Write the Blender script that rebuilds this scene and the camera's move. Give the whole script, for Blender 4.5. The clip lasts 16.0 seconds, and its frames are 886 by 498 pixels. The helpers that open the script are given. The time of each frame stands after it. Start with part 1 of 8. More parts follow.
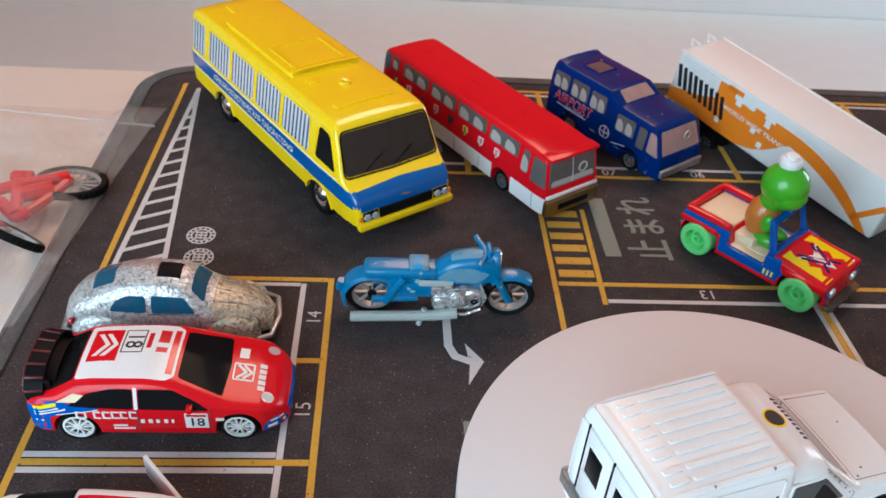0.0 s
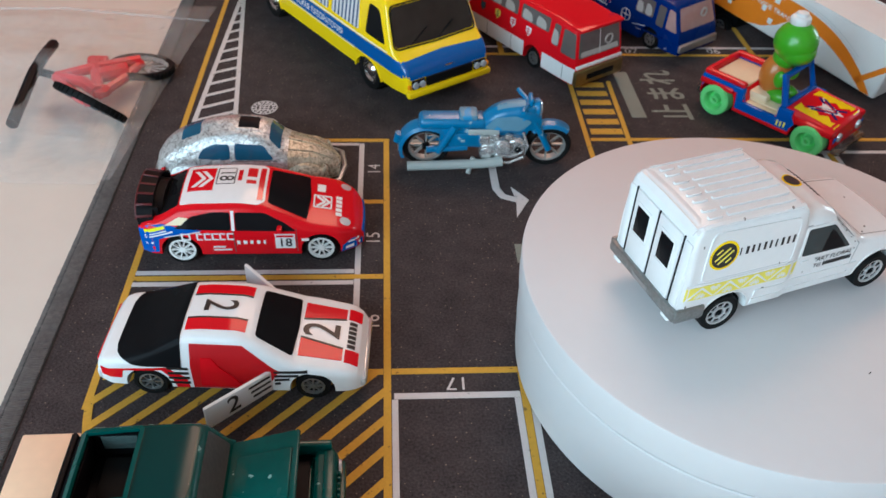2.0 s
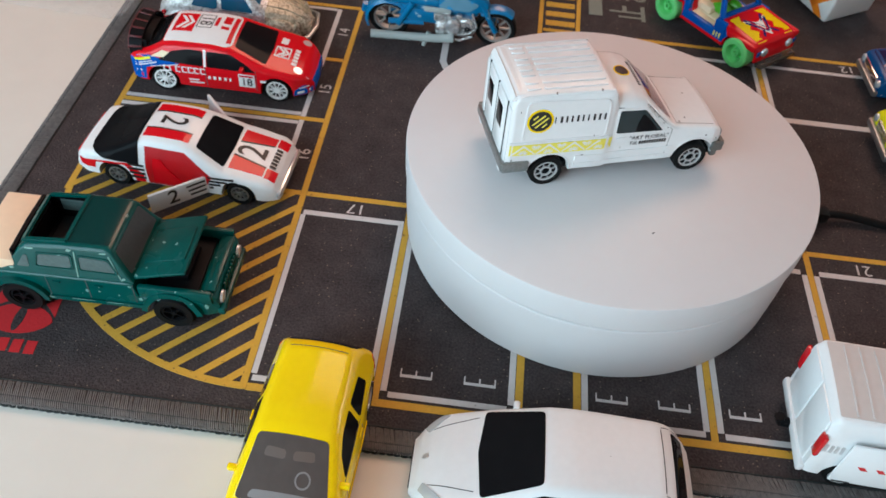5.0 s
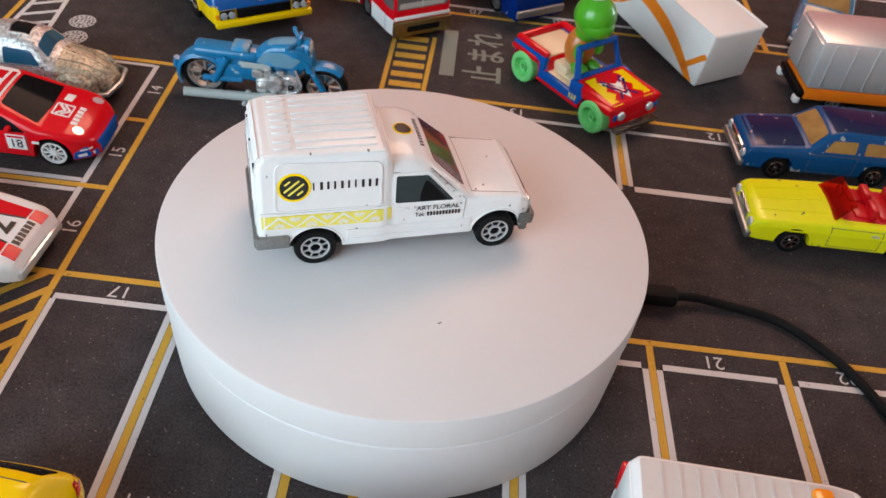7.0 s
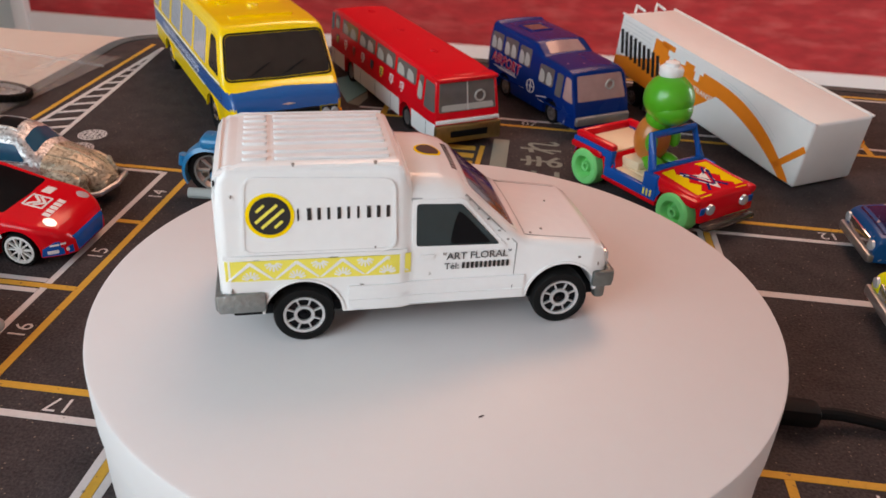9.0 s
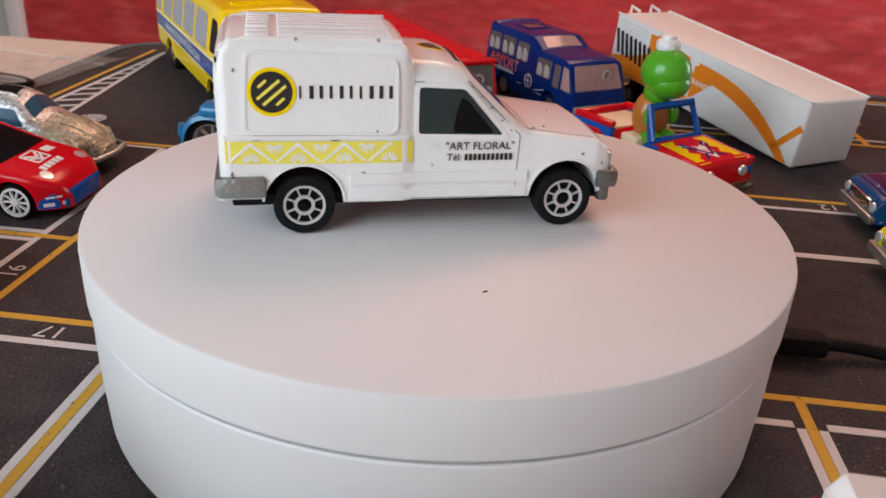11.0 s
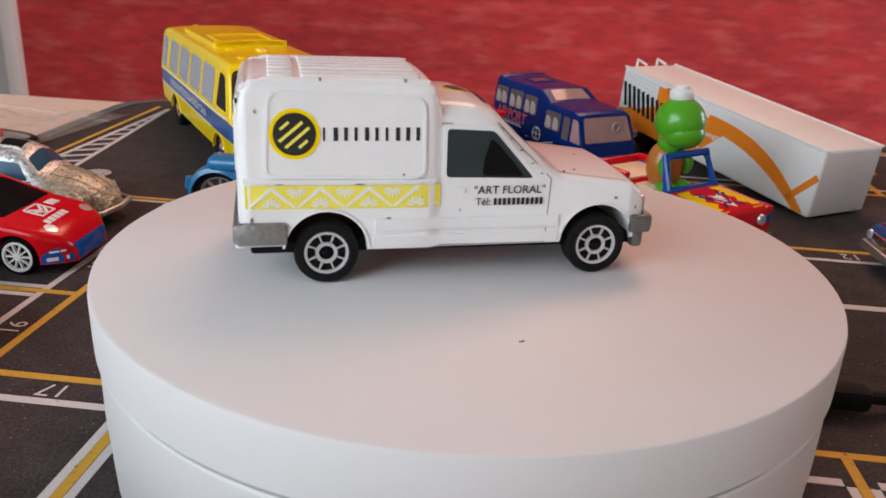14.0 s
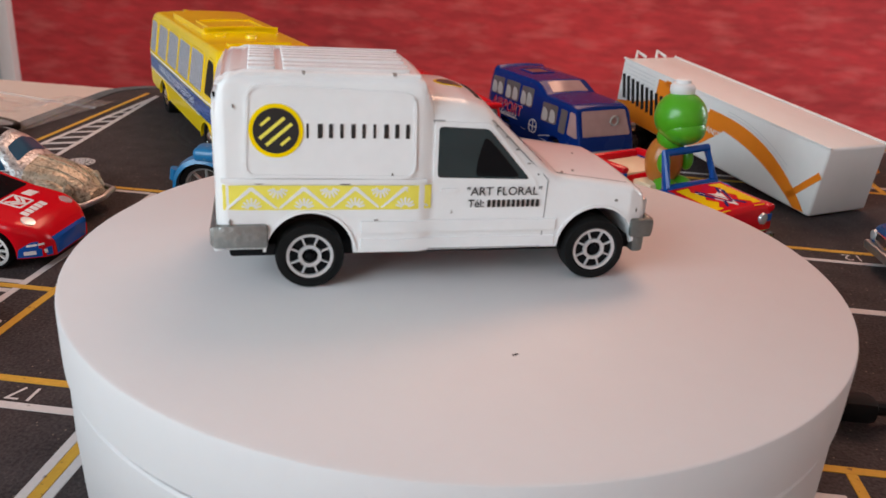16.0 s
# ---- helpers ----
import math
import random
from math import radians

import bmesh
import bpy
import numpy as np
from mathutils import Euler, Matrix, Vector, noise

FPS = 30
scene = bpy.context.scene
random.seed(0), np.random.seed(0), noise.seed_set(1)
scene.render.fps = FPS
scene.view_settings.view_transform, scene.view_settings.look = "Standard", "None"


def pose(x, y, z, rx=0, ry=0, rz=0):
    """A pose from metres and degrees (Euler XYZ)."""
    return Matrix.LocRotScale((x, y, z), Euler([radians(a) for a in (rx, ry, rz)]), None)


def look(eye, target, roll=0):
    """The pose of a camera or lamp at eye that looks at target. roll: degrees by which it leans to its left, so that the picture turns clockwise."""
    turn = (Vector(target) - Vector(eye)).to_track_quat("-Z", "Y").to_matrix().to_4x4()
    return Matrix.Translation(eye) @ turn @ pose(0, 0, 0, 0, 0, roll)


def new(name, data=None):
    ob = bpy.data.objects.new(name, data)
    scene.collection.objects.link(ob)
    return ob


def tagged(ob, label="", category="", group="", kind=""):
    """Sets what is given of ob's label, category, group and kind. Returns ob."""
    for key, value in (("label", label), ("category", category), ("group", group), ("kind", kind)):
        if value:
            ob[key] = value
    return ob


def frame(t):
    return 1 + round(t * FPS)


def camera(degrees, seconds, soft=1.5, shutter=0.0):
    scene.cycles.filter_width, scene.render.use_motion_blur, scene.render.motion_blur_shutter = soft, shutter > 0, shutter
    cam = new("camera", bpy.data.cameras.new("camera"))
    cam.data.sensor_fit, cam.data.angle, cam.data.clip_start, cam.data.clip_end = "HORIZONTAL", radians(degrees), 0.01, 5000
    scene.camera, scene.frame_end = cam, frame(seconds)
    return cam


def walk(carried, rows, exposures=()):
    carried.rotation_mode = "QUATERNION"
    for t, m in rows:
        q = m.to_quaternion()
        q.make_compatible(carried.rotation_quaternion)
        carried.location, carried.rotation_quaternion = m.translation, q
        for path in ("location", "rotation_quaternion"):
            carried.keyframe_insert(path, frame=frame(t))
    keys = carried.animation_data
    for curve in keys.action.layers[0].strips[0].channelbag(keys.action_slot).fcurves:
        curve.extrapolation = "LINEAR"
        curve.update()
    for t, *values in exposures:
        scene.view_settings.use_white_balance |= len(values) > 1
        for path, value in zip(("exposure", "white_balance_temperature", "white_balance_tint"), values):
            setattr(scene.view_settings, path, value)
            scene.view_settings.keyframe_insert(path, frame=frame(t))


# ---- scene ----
cam = camera(56.38, 16.0)
# seconds, eye x y z in metres, yaw, pitch, roll in degrees
PATH = [
    (0.0, 0.0196, -0.1135, 0.2004, -2.40, -37.45, -3.52),
    (0.5, 0.0014, -0.1183, 0.1950, -4.11, -36.72, -3.36),
    (1.0, -0.0021, -0.1232, 0.1932, -4.81, -36.56, -2.57),
    (1.5, -0.0047, -0.1435, 0.1863, -5.35, -37.62, -2.68),
    (2.0, 0.0009, -0.1657, 0.1886, -3.13, -40.22, -2.05),
    (2.5, 0.0050, -0.1828, 0.1922, -0.44, -42.07, -2.23),
    (3.0, 0.0081, -0.1974, 0.1964, 2.47, -43.86, -1.37),
    (5.5, 0.0854, -0.2166, 0.2202, 5.98, -49.65, -4.38),
    (6.0, 0.1098, -0.2113, 0.2155, 4.71, -51.07, -5.45),
    (6.5, 0.1206, -0.2053, 0.2126, 4.49, -50.89, -5.37),
    (7.0, 0.1146, -0.1770, 0.1928, 4.09, -42.92, -5.61),
    (7.5, 0.1164, -0.1507, 0.1662, 4.52, -36.60, -4.83),
    (8.0, 0.1159, -0.1467, 0.1492, 5.66, -31.01, -3.77),
    (8.5, 0.1133, -0.1434, 0.1343, 6.89, -29.61, -2.92),
    (9.0, 0.1218, -0.1440, 0.1290, 7.05, -29.08, -2.54),
    (9.5, 0.1294, -0.1517, 0.1191, 7.07, -28.38, -2.41),
    (11.8, 0.1209, -0.1563, 0.0966, 6.63, -22.51, -3.00),
    (12.0, 0.1217, -0.1542, 0.0959, 6.53, -21.94, -2.89),
    (12.5, 0.1205, -0.1493, 0.0949, 5.50, -21.20, -2.85),
    (13.0, 0.1199, -0.1521, 0.0964, 5.22, -21.04, -2.99),
    (13.5, 0.1198, -0.1524, 0.0964, 5.16, -20.94, -3.07),
    (14.0, 0.1171, -0.1507, 0.0952, 6.40, -20.77, -2.52),
    (14.5, 0.1164, -0.1511, 0.0962, 7.79, -21.16, -2.32),
    (15.0, 0.1141, -0.1488, 0.0945, 8.32, -21.09, -2.50),
    (15.5, 0.1149, -0.1445, 0.0945, 7.78, -21.38, -2.92),
    (16.0, 0.1169, -0.1425, 0.0950, 6.27, -21.59, -3.23),
]
EXPOSURES = [(0.0, 0.06, 6000, 8), (0.6, 0.04, 6000, 8), (1.5, -0.08, 6000, 8), (2.2, -0.12, 6100, 8), (3.0, -0.12, 6200, 8), (6.2, -0.10, 6300, 10), (7.0, 0.05, 6600, 14), (7.5, -0.03, 6900, 18), (9.0, -0.12, 7100, 20), (12.0, -0.18, 7000, 20), (16.0, -0.2, 7000, 20)]
cam.data.dof.use_dof, cam.data.dof.focus_distance, cam.data.dof.aperture_fstop = True, 0.2, 46.0
walk(cam, [(t, pose(x, y, z, 90 + pitch, roll, yaw)) for t, x, y, z, yaw, pitch, roll in PATH], EXPOSURES)

# ---- world and light: a room with a daylight window behind the camera and a warm ceiling lamp ----
world = bpy.data.worlds.new("world")
scene.world = world
world.use_nodes = True
wn = world.node_tree.nodes
sky = wn.new("ShaderNodeTexSky")
sky.sky_type, sky.sun_disc = "NISHITA", False
sky.sun_elevation, sky.sun_rotation = radians(35), radians(200)
wn["Background"].inputs["Strength"].default_value = 0.12
world.node_tree.links.new(sky.outputs[0], wn["Background"].inputs["Color"])


def area(name, m, sx, sy, watts, colour):
    lamp = bpy.data.lights.new(name, "AREA")
    lamp.shape, lamp.size, lamp.size_y, lamp.energy, lamp.color = "RECTANGLE", sx, sy, watts, colour
    ob = new(name, lamp)
    ob.matrix_world = m
    return ob


area("window_daylight", look((-0.60, -0.72, 0.40), (0.05, 0.1, 0.0)), 0.85, 0.85, 14.5, (0.60, 0.86, 1.0))
area("ceiling_lamp_light", look((0.30, 1.32, 1.60), (0.30, 1.25, 0.0)), 0.95, 0.95, 23, (1.0, 0.59, 0.41))
# Side fill light added to brighten the back wall and floor; no known source.
area("side_fill_light", look((2.57, 1.25, 0.5), (0.4, 1.9, -0.3)), 0.9, 1.0, 22, (0.74, 0.92, 1.0))

# ---- materials ----


def material(name, colour, rough=0.5, metal=0.0, grain=0.06, scale=400.0, bump=0.0, blotch=0.06, coat=0.0, chips=None, chip_amount=0.62, coords="Object", stretch=(1, 1, 1)):
    """A surface with colour varied at two scales, relief and worn chips."""
    m = bpy.data.materials.new(name)
    m.use_nodes = True
    n, l = m.node_tree.nodes, m.node_tree.links
    p = n["Principled BSDF"]
    p.inputs["Roughness"].default_value, p.inputs["Metallic"].default_value = rough, metal
    p.inputs["Coat Weight"].default_value, p.inputs["Coat Roughness"].default_value = coat, 0.08
    tc = n.new("ShaderNodeTexCoord")
    mp = n.new("ShaderNodeMapping")
    mp.inputs["Scale"].default_value = stretch
    l.new(tc.outputs[coords], mp.inputs["Vector"])

    def noise_node(s, detail=4.0):
        t = n.new("ShaderNodeTexNoise")
        t.inputs["Scale"].default_value, t.inputs["Detail"].default_value = s, detail
        l.new(mp.outputs["Vector"], t.inputs["Vector"])
        return t

    fine, broad = noise_node(scale), noise_node(scale / 11.0, 3.0)
    hsv = n.new("ShaderNodeHueSaturation")
    hsv.inputs["Color"].default_value = (*colour, 1)
    add = n.new("ShaderNodeMath")
    add.operation = "MULTIPLY_ADD"
    l.new(fine.outputs["Fac"], add.inputs[0])
    add.inputs[1].default_value, add.inputs[2].default_value = 2 * grain, 1 - grain - blotch
    add2 = n.new("ShaderNodeMath")
    add2.operation = "MULTIPLY_ADD"
    l.new(broad.outputs["Fac"], add2.inputs[0])
    add2.inputs[1].default_value = 2 * blotch
    l.new(add.outputs[0], add2.inputs[2])
    l.new(add2.outputs[0], hsv.inputs["Value"])
    out = hsv.outputs["Color"]
    if chips:
        worn = noise_node(scale * 0.55, 6.0)
        ramp = n.new("ShaderNodeValToRGB")
        ramp.color_ramp.elements[0].position, ramp.color_ramp.elements[1].position = chip_amount, chip_amount + 0.02
        l.new(worn.outputs["Fac"], ramp.inputs[0])
        mix = n.new("ShaderNodeMix")
        mix.data_type = "RGBA"
        l.new(ramp.outputs[0], mix.inputs["Factor"])
        l.new(out, mix.inputs["A"])
        mix.inputs["B"].default_value = (*chips, 1)
        out = mix.outputs["Result"]
    l.new(out, p.inputs["Base Color"])
    rr = n.new("ShaderNodeMath")
    rr.operation = "MULTIPLY_ADD"
    l.new(broad.outputs["Fac"], rr.inputs[0])
    rr.inputs[1].default_value, rr.inputs[2].default_value = 0.14, max(0.0, rough - 0.07)
    l.new(rr.outputs[0], p.inputs["Roughness"])
    if bump:
        b = n.new("ShaderNodeBump")
        b.inputs["Strength"].default_value, b.inputs["Distance"].default_value = bump, 0.0004
        l.new(fine.outputs["Fac"], b.inputs["Height"])
        l.new(b.outputs[0], p.inputs["Normal"])
    return m


def srgb(r, g, b):
    return tuple(((c / 255 + 0.055) / 1.055) ** 2.4 if c > 10 else c / 255 / 12.92 for c in (r, g, b))


def enamel(name, colour, chips=(0.30, 0.29, 0.27), amount=0.74, rough=0.14):
    m = material(name, colour, rough, 0.0, 0.03, 520, 0.02, 0.06, 0.05, chips, amount)
    m.node_tree.nodes["Principled BSDF"].inputs["Specular IOR Level"].default_value = 0.24
    return m


def glass(name, colour, rough=0.04, alpha=1.0):
    m = material(name, colour, rough, 0.0, 0.25, 160, 0.0, 0.3, 0.0)
    p = m.node_tree.nodes["Principled BSDF"]
    p.inputs["Specular IOR Level"].default_value = 0.36
    if alpha < 1:
        p.inputs["Transmission Weight"].default_value = 0.9
        p.inputs["IOR"].default_value = 1.25
    return m


WHITE = enamel("white_enamel", (0.80, 0.80, 0.79), (0.40, 0.38, 0.34), 0.76)
RED = enamel("red_enamel", srgb(214, 18, 30))
YELLOW = enamel("yellow_enamel", srgb(248, 212, 4))
LEMON = enamel("lemon_enamel", srgb(226, 224, 24), (0.10, 0.09, 0.06), 0.68)
BLUE = enamel("blue_enamel", srgb(8, 84, 170))
NAVY = enamel("navy_metallic_enamel", srgb(0, 38, 104), (0.25, 0.27, 0.35), 0.70, 0.25)
NAVY.node_tree.nodes["Principled BSDF"].inputs["Specular IOR Level"].default_value = 0.12
METALBLUE = enamel("metallic_blue_enamel", srgb(10, 72, 122), (0.34, 0.34, 0.34), 0.635, 0.25)
GREEN = material("dark_green_metallic", srgb(0, 74, 69), 0.26, 0.0, 0.16, 520, 0.15, 0.22, 0.05, (0.20, 0.36, 0.33), 0.69)
GREEN.node_tree.nodes["Principled BSDF"].inputs["Specular IOR Level"].default_value = 0.3
ORANGE = enamel("orange_enamel", srgb(240, 122, 28))
CREAM = material("cream_plastic", srgb(236, 214, 178), 0.45)
IVORY = material("ivory_plastic", srgb(246, 212, 178), 0.5)
BLACK = material("black_plastic", (0.004, 0.004, 0.005), 0.55)
RUBBER = material("black_rubber", (0.008, 0.008, 0.008), 0.6, bump=0.2)
for _m in (BLACK, RUBBER):
    _m.node_tree.nodes["Principled BSDF"].inputs["Specular IOR Level"].default_value = 0.12
DARKGLASS = glass("smoked_window", (0.009, 0.009, 0.010), 0.08)
DARKGLASS.node_tree.nodes["Principled BSDF"].inputs["Specular IOR Level"].default_value = 0.03
TEAL = glass("tinted_window", srgb(70, 110, 125), 0.08)
BLUEGLASS = glass("blue_tinted_window", srgb(34, 84, 110), 0.1)
CHROME = material("chrome", (0.80, 0.80, 0.80), 0.16, 1.0, 0.05, 300, 0.05, 0.08)
ZINC = material("bare_zinc", (0.42, 0.43, 0.43), 0.42, 0.9, 0.14, 700, 0.35, 0.12)
WORN = material("stripped_zinc", (0.70, 0.71, 0.70), 0.32, 0.55, 0.30, 800, 1.3, 0.25, 0.0, (0.14, 0.13, 0.115), 0.5)
RUSTY = material("browned_zinc", srgb(196, 184, 160), 0.38, 0.4, 0.35, 700, 1.3, 0.30, 0.0, srgb(70, 60, 46), 0.5)
for _m in (WORN, RUSTY):
    # the old paint survives in soft crinkled patches
    for _q in _m.node_tree.nodes:
        if _q.type == "VALTORGB":
            _e = _q.color_ramp.elements
            _e[0].position, _e[1].position = 0.47, 0.66
        elif _q.type == "TEX_NOISE" and _q.inputs["Detail"].default_value == 6.0:
            _q.inputs["Detail"].default_value, _q.inputs["Roughness"].default_value, _q.inputs["Distortion"].default_value = 9.0, 0.72, 1.6
SILVER = material("silver_paint", (0.62, 0.62, 0.62), 0.3, 0.5)
REDPLASTIC = material("red_plastic", srgb(190, 14, 24), 0.35)
GREENPLASTIC = material("pale_green_plastic", srgb(116, 222, 128), 0.5)
FROG = material("bright_green_plastic", srgb(72, 172, 32), 0.32, coat=0.3)
BROWNPLASTIC = material("amber_plastic", srgb(196, 118, 46), 0.32, coat=0.3)
SKYBLUE = material("worn_sky_blue_plastic", srgb(8, 114, 162), 0.3, 0.0, 0.10, 330, 0.2, 0.12, 0.2, (0.30, 0.42, 0.48), 0.66)
GREYPLASTIC = material("pale_grey_plastic", (0.40, 0.44, 0.42), 0.45)
AMBER = material("amber_lens", srgb(250, 150, 20), 0.2, coat=0.4)
REDLENS = material("red_lens", srgb(205, 20, 30), 0.2, coat=0.4)
CLEARLENS = material("clear_lens", (0.62, 0.66, 0.68), 0.15, 0.4, coat=0.5)
INK = material("black_print", (0.012, 0.012, 0.012), 0.45)
WHITEINK = material("white_print", (0.78, 0.78, 0.76), 0.45)
PALEYELLOW = material("pale_yellow_print", srgb(240, 226, 90), 0.45)

# ---- small tools: all lengths of the toys in millimetres ----
S = 0.001


def part(name, bm, mat, parent, label="", smooth=35):
    me = bpy.data.meshes.new(name)
    bmesh.ops.recalc_face_normals(bm, faces=bm.faces)
    bm.to_mesh(me)
    bm.free()
    for p in me.polygons:
        p.use_smooth = True
    me.set_sharp_from_angle(angle=radians(smooth))
    me.materials.append(mat)
    ob = new(name, me)
    ob.parent = parent
    if label:
        ob["label"] = label
    return ob


def thing(name, label, category, m, group=""):
    return tagged(new_at(name, m), label, category, group)


def new_at(name, m):
    ob = new(name)
    ob.empty_display_size = 0.01
    ob.matrix_world = m
    return ob


def at_mm(x, y, z=0, rz=0, rx=0, ry=0):
    return pose(x * S, y * S, z * S, rx, ry, rz)


def box(bm, x0, x1, y0, y1, z0, z1, bevel=0.0, seg=2, m=None):
    """A bevelled block between two corners, in millimetres."""
    r = bmesh.ops.create_cube(bm, size=1.0)
    vs = r["verts"]
    for v in vs:
        v.co = Vector(((x0 + x1) / 2 + v.co.x * (x1 - x0), (y0 + y1) / 2 + v.co.y * (y1 - y0), (z0 + z1) / 2 + v.co.z * (z1 - z0))) * S
    if bevel:
        es = list({e for v in vs for e in v.link_edges})
        r = bmesh.ops.bevel(bm, geom=es, offset=bevel * S, segments=seg, affect="EDGES", profile=0.5)
        vs = list({v for f in r["faces"] for v in f.verts} | {v for v in vs if v.is_valid})
    if m is not None:
        bmesh.ops.transform(bm, matrix=m, verts=[v for v in vs if v.is_valid])
    return bm


def block(x0, x1, y0, y1, z0, z1, bevel=0.0, seg=2):
    return box(bmesh.new(), x0, x1, y0, y1, z0, z1, bevel, seg)


def lathe(profile, steps=24, axis="z", bm=None, at=(0, 0, 0)):
    """Turns (radius, height) pairs round an axis."""
    bm = bm or bmesh.new()
    rings = []
    for r, h in profile:
        ring = []
        for i in range(steps):
            a = 2 * math.pi * i / steps
            c, s = r * math.cos(a), r * math.sin(a)
            p = (c, s, h) if axis == "z" else (c, h, s) if axis == "y" else (h, c, s)
            ring.append(bm.verts.new(Vector((p[0] + at[0], p[1] + at[1], p[2] + at[2])) * S))
        rings.append(ring)
    for a, b in zip(rings, rings[1:]):
        for i in range(steps):
            bm.faces.new((a[i], a[(i + 1) % steps], b[(i + 1) % steps], b[i]))
    if profile[0] != profile[-1]:
        for ring, (r, h) in ((rings[0], profile[0]), (rings[-1], profile[-1])):
            if r < 2.0:
                bm.faces.new(ring)
    return bm


def tube(points, radius, steps=8, bm=None, closed=False, taper=None):
    """A round bar along points, in millimetres."""
    bm = bm or bmesh.new()
    pts = [Vector(p) for p in points]
    rings = []
    for i, p in enumerate(pts):
        a = pts[i - 1] if (i or closed) else p
        b = pts[(i + 1) % len(pts)] if (i < len(pts) - 1 or closed) else p
        d = (b - a).normalized()
        u = d.cross(Vector((0, 0, 1)) if abs(d.z) < 0.9 else Vector((1, 0, 0))).normalized()
        w = d.cross(u)
        r = radius if taper is None else radius * (1 + (taper - 1) * i / (len(pts) - 1))
        rings.append([bm.verts.new((p + (u * math.cos(2 * math.pi * k / steps) + w * math.sin(2 * math.pi * k / steps)) * r) * S) for k in range(steps)])
    pairs = list(zip(rings, rings[1:])) + ([(rings[-1], rings[0])] if closed else [])
    for a, b in pairs:
        for k in range(steps):
            bm.faces.new((a[k], a[(k + 1) % steps], b[(k + 1) % steps], b[k]))
    if not closed:
        bm.faces.new(rings[0])
        bm.faces.new(rings[-1])
    return bm


def poly_bm(polys, cut=3.0, thick=True):
    """Flat polygons (u, v) in millimetres, cut into small cells; z 0 is the back and 1 the front."""
    bm = bmesh.new()
    for poly in polys:
        bm.faces.new([bm.verts.new((u, v, 0)) for u, v in poly])
    return cells(bm, cut, thick)


def cells(bm, cut, thick):
    if cut:
        us = [v.co.x for v in bm.verts]
        vs = [v.co.y for v in bm.verts]
        for k, lo, hi in ((0, min(us), max(us)), (1, min(vs), max(vs))):
            n = int((hi - lo) / cut)
            for i in range(1, n + 1):
                co = [0, 0, 0]
                no = [0, 0, 0]
                co[k], no[k] = lo + (hi - lo) * i / (n + 1), 1
                bmesh.ops.bisect_plane(bm, geom=bm.verts[:] + bm.edges[:] + bm.faces[:], plane_co=co, plane_no=no)
    if thick:
        r = bmesh.ops.extrude_face_region(bm, geom=bm.faces[:])
        for v in r["geom"]:
            if isinstance(v, bmesh.types.BMVert):
                v.co.z = 1
    else:
        for v in bm.verts:
            v.co.z = 1
    return bm


def text_bm(words, size, u=0.0, v=0.0, turn=0.0, shear=0.0, cut=0, squeeze=1.0, bold=0.0):
    """Letters as a flat mesh centred on (u, v), in millimetres."""
    c = bpy.data.curves.new("letters", "FONT")
    c.body, c.size, c.align_x, c.align_y, c.shear, c.resolution_u, c.offset = words, size, "CENTER", "CENTER", shear, 3, bold
    ob = new("letters", c)
    me = bpy.data.meshes.new_from_object(ob.evaluated_get(bpy.context.evaluated_depsgraph_get()))
    bm = bmesh.new()
    bm.from_mesh(me)
    bpy.data.objects.remove(ob)
    bpy.data.meshes.remove(me)
    bpy.data.curves.remove(c)
    a = radians(turn)
    for w in bm.verts:
        x, y = w.co.x * squeeze, w.co.y
        w.co = (u + x * math.cos(a) - y * math.sin(a), v + x * math.sin(a) + y * math.cos(a), 0)
    return cells(bm, cut, False)


def arc_strip(cu, cv, r0, r1, a0, a1, n=18):
    """One curved band."""
    return circle(cu, cv, r0, n, a0, a1) + circle(cu, cv, r1, n, a0, a1)[::-1]


def circle(u, v, r, n=24, a0=0.0, a1=360.0):
    return [(u + r * math.cos(radians(a0 + (a1 - a0) * i / n)), v + r * math.sin(radians(a0 + (a1 - a0) * i / n))) for i in range(n if a1 - a0 >= 360 else n + 1)]


def rect(u0, v0, u1, v1, r=0.0):
    if not r:
        return [(u0, v0), (u1, v0), (u1, v1), (u0, v1)]
    out = []
    for cu, cv, a in ((u1 - r, v0 + r, -90), (u1 - r, v1 - r, 0), (u0 + r, v1 - r, 90), (u0 + r, v0 + r, 180)):
        out += circle(cu, cv, r, 4, a, a + 90)
    return out


def rounded(poly, r, n=3):
    """The polygon with its corners cut round."""
    out = []
    k = len(poly)
    for i in range(k):
        a, b, c = Vector(poly[i - 1]), Vector(poly[i]), Vector(poly[(i + 1) % k])
        d1, d2 = a - b, c - b
        q = min(r, d1.length * 0.45, d2.length * 0.45)
        p1, p2 = b + d1.normalized() * q, b + d2.normalized() * q
        for j in range(n + 1):
            t = j / n
            w = p1 * (1 - t) ** 2 + b * 2 * t * (1 - t) + p2 * t * t
            out.append((w.x, w.y))
    return out


def bar(u0, v0, u1, v1, w):
    d = Vector((u1 - u0, v1 - v0)).normalized() * w / 2
    return [(u0 - d.y, v0 + d.x), (u0 + d.y, v0 - d.x), (u1 + d.y, v1 - d.x), (u1 - d.y, v1 + d.x)]


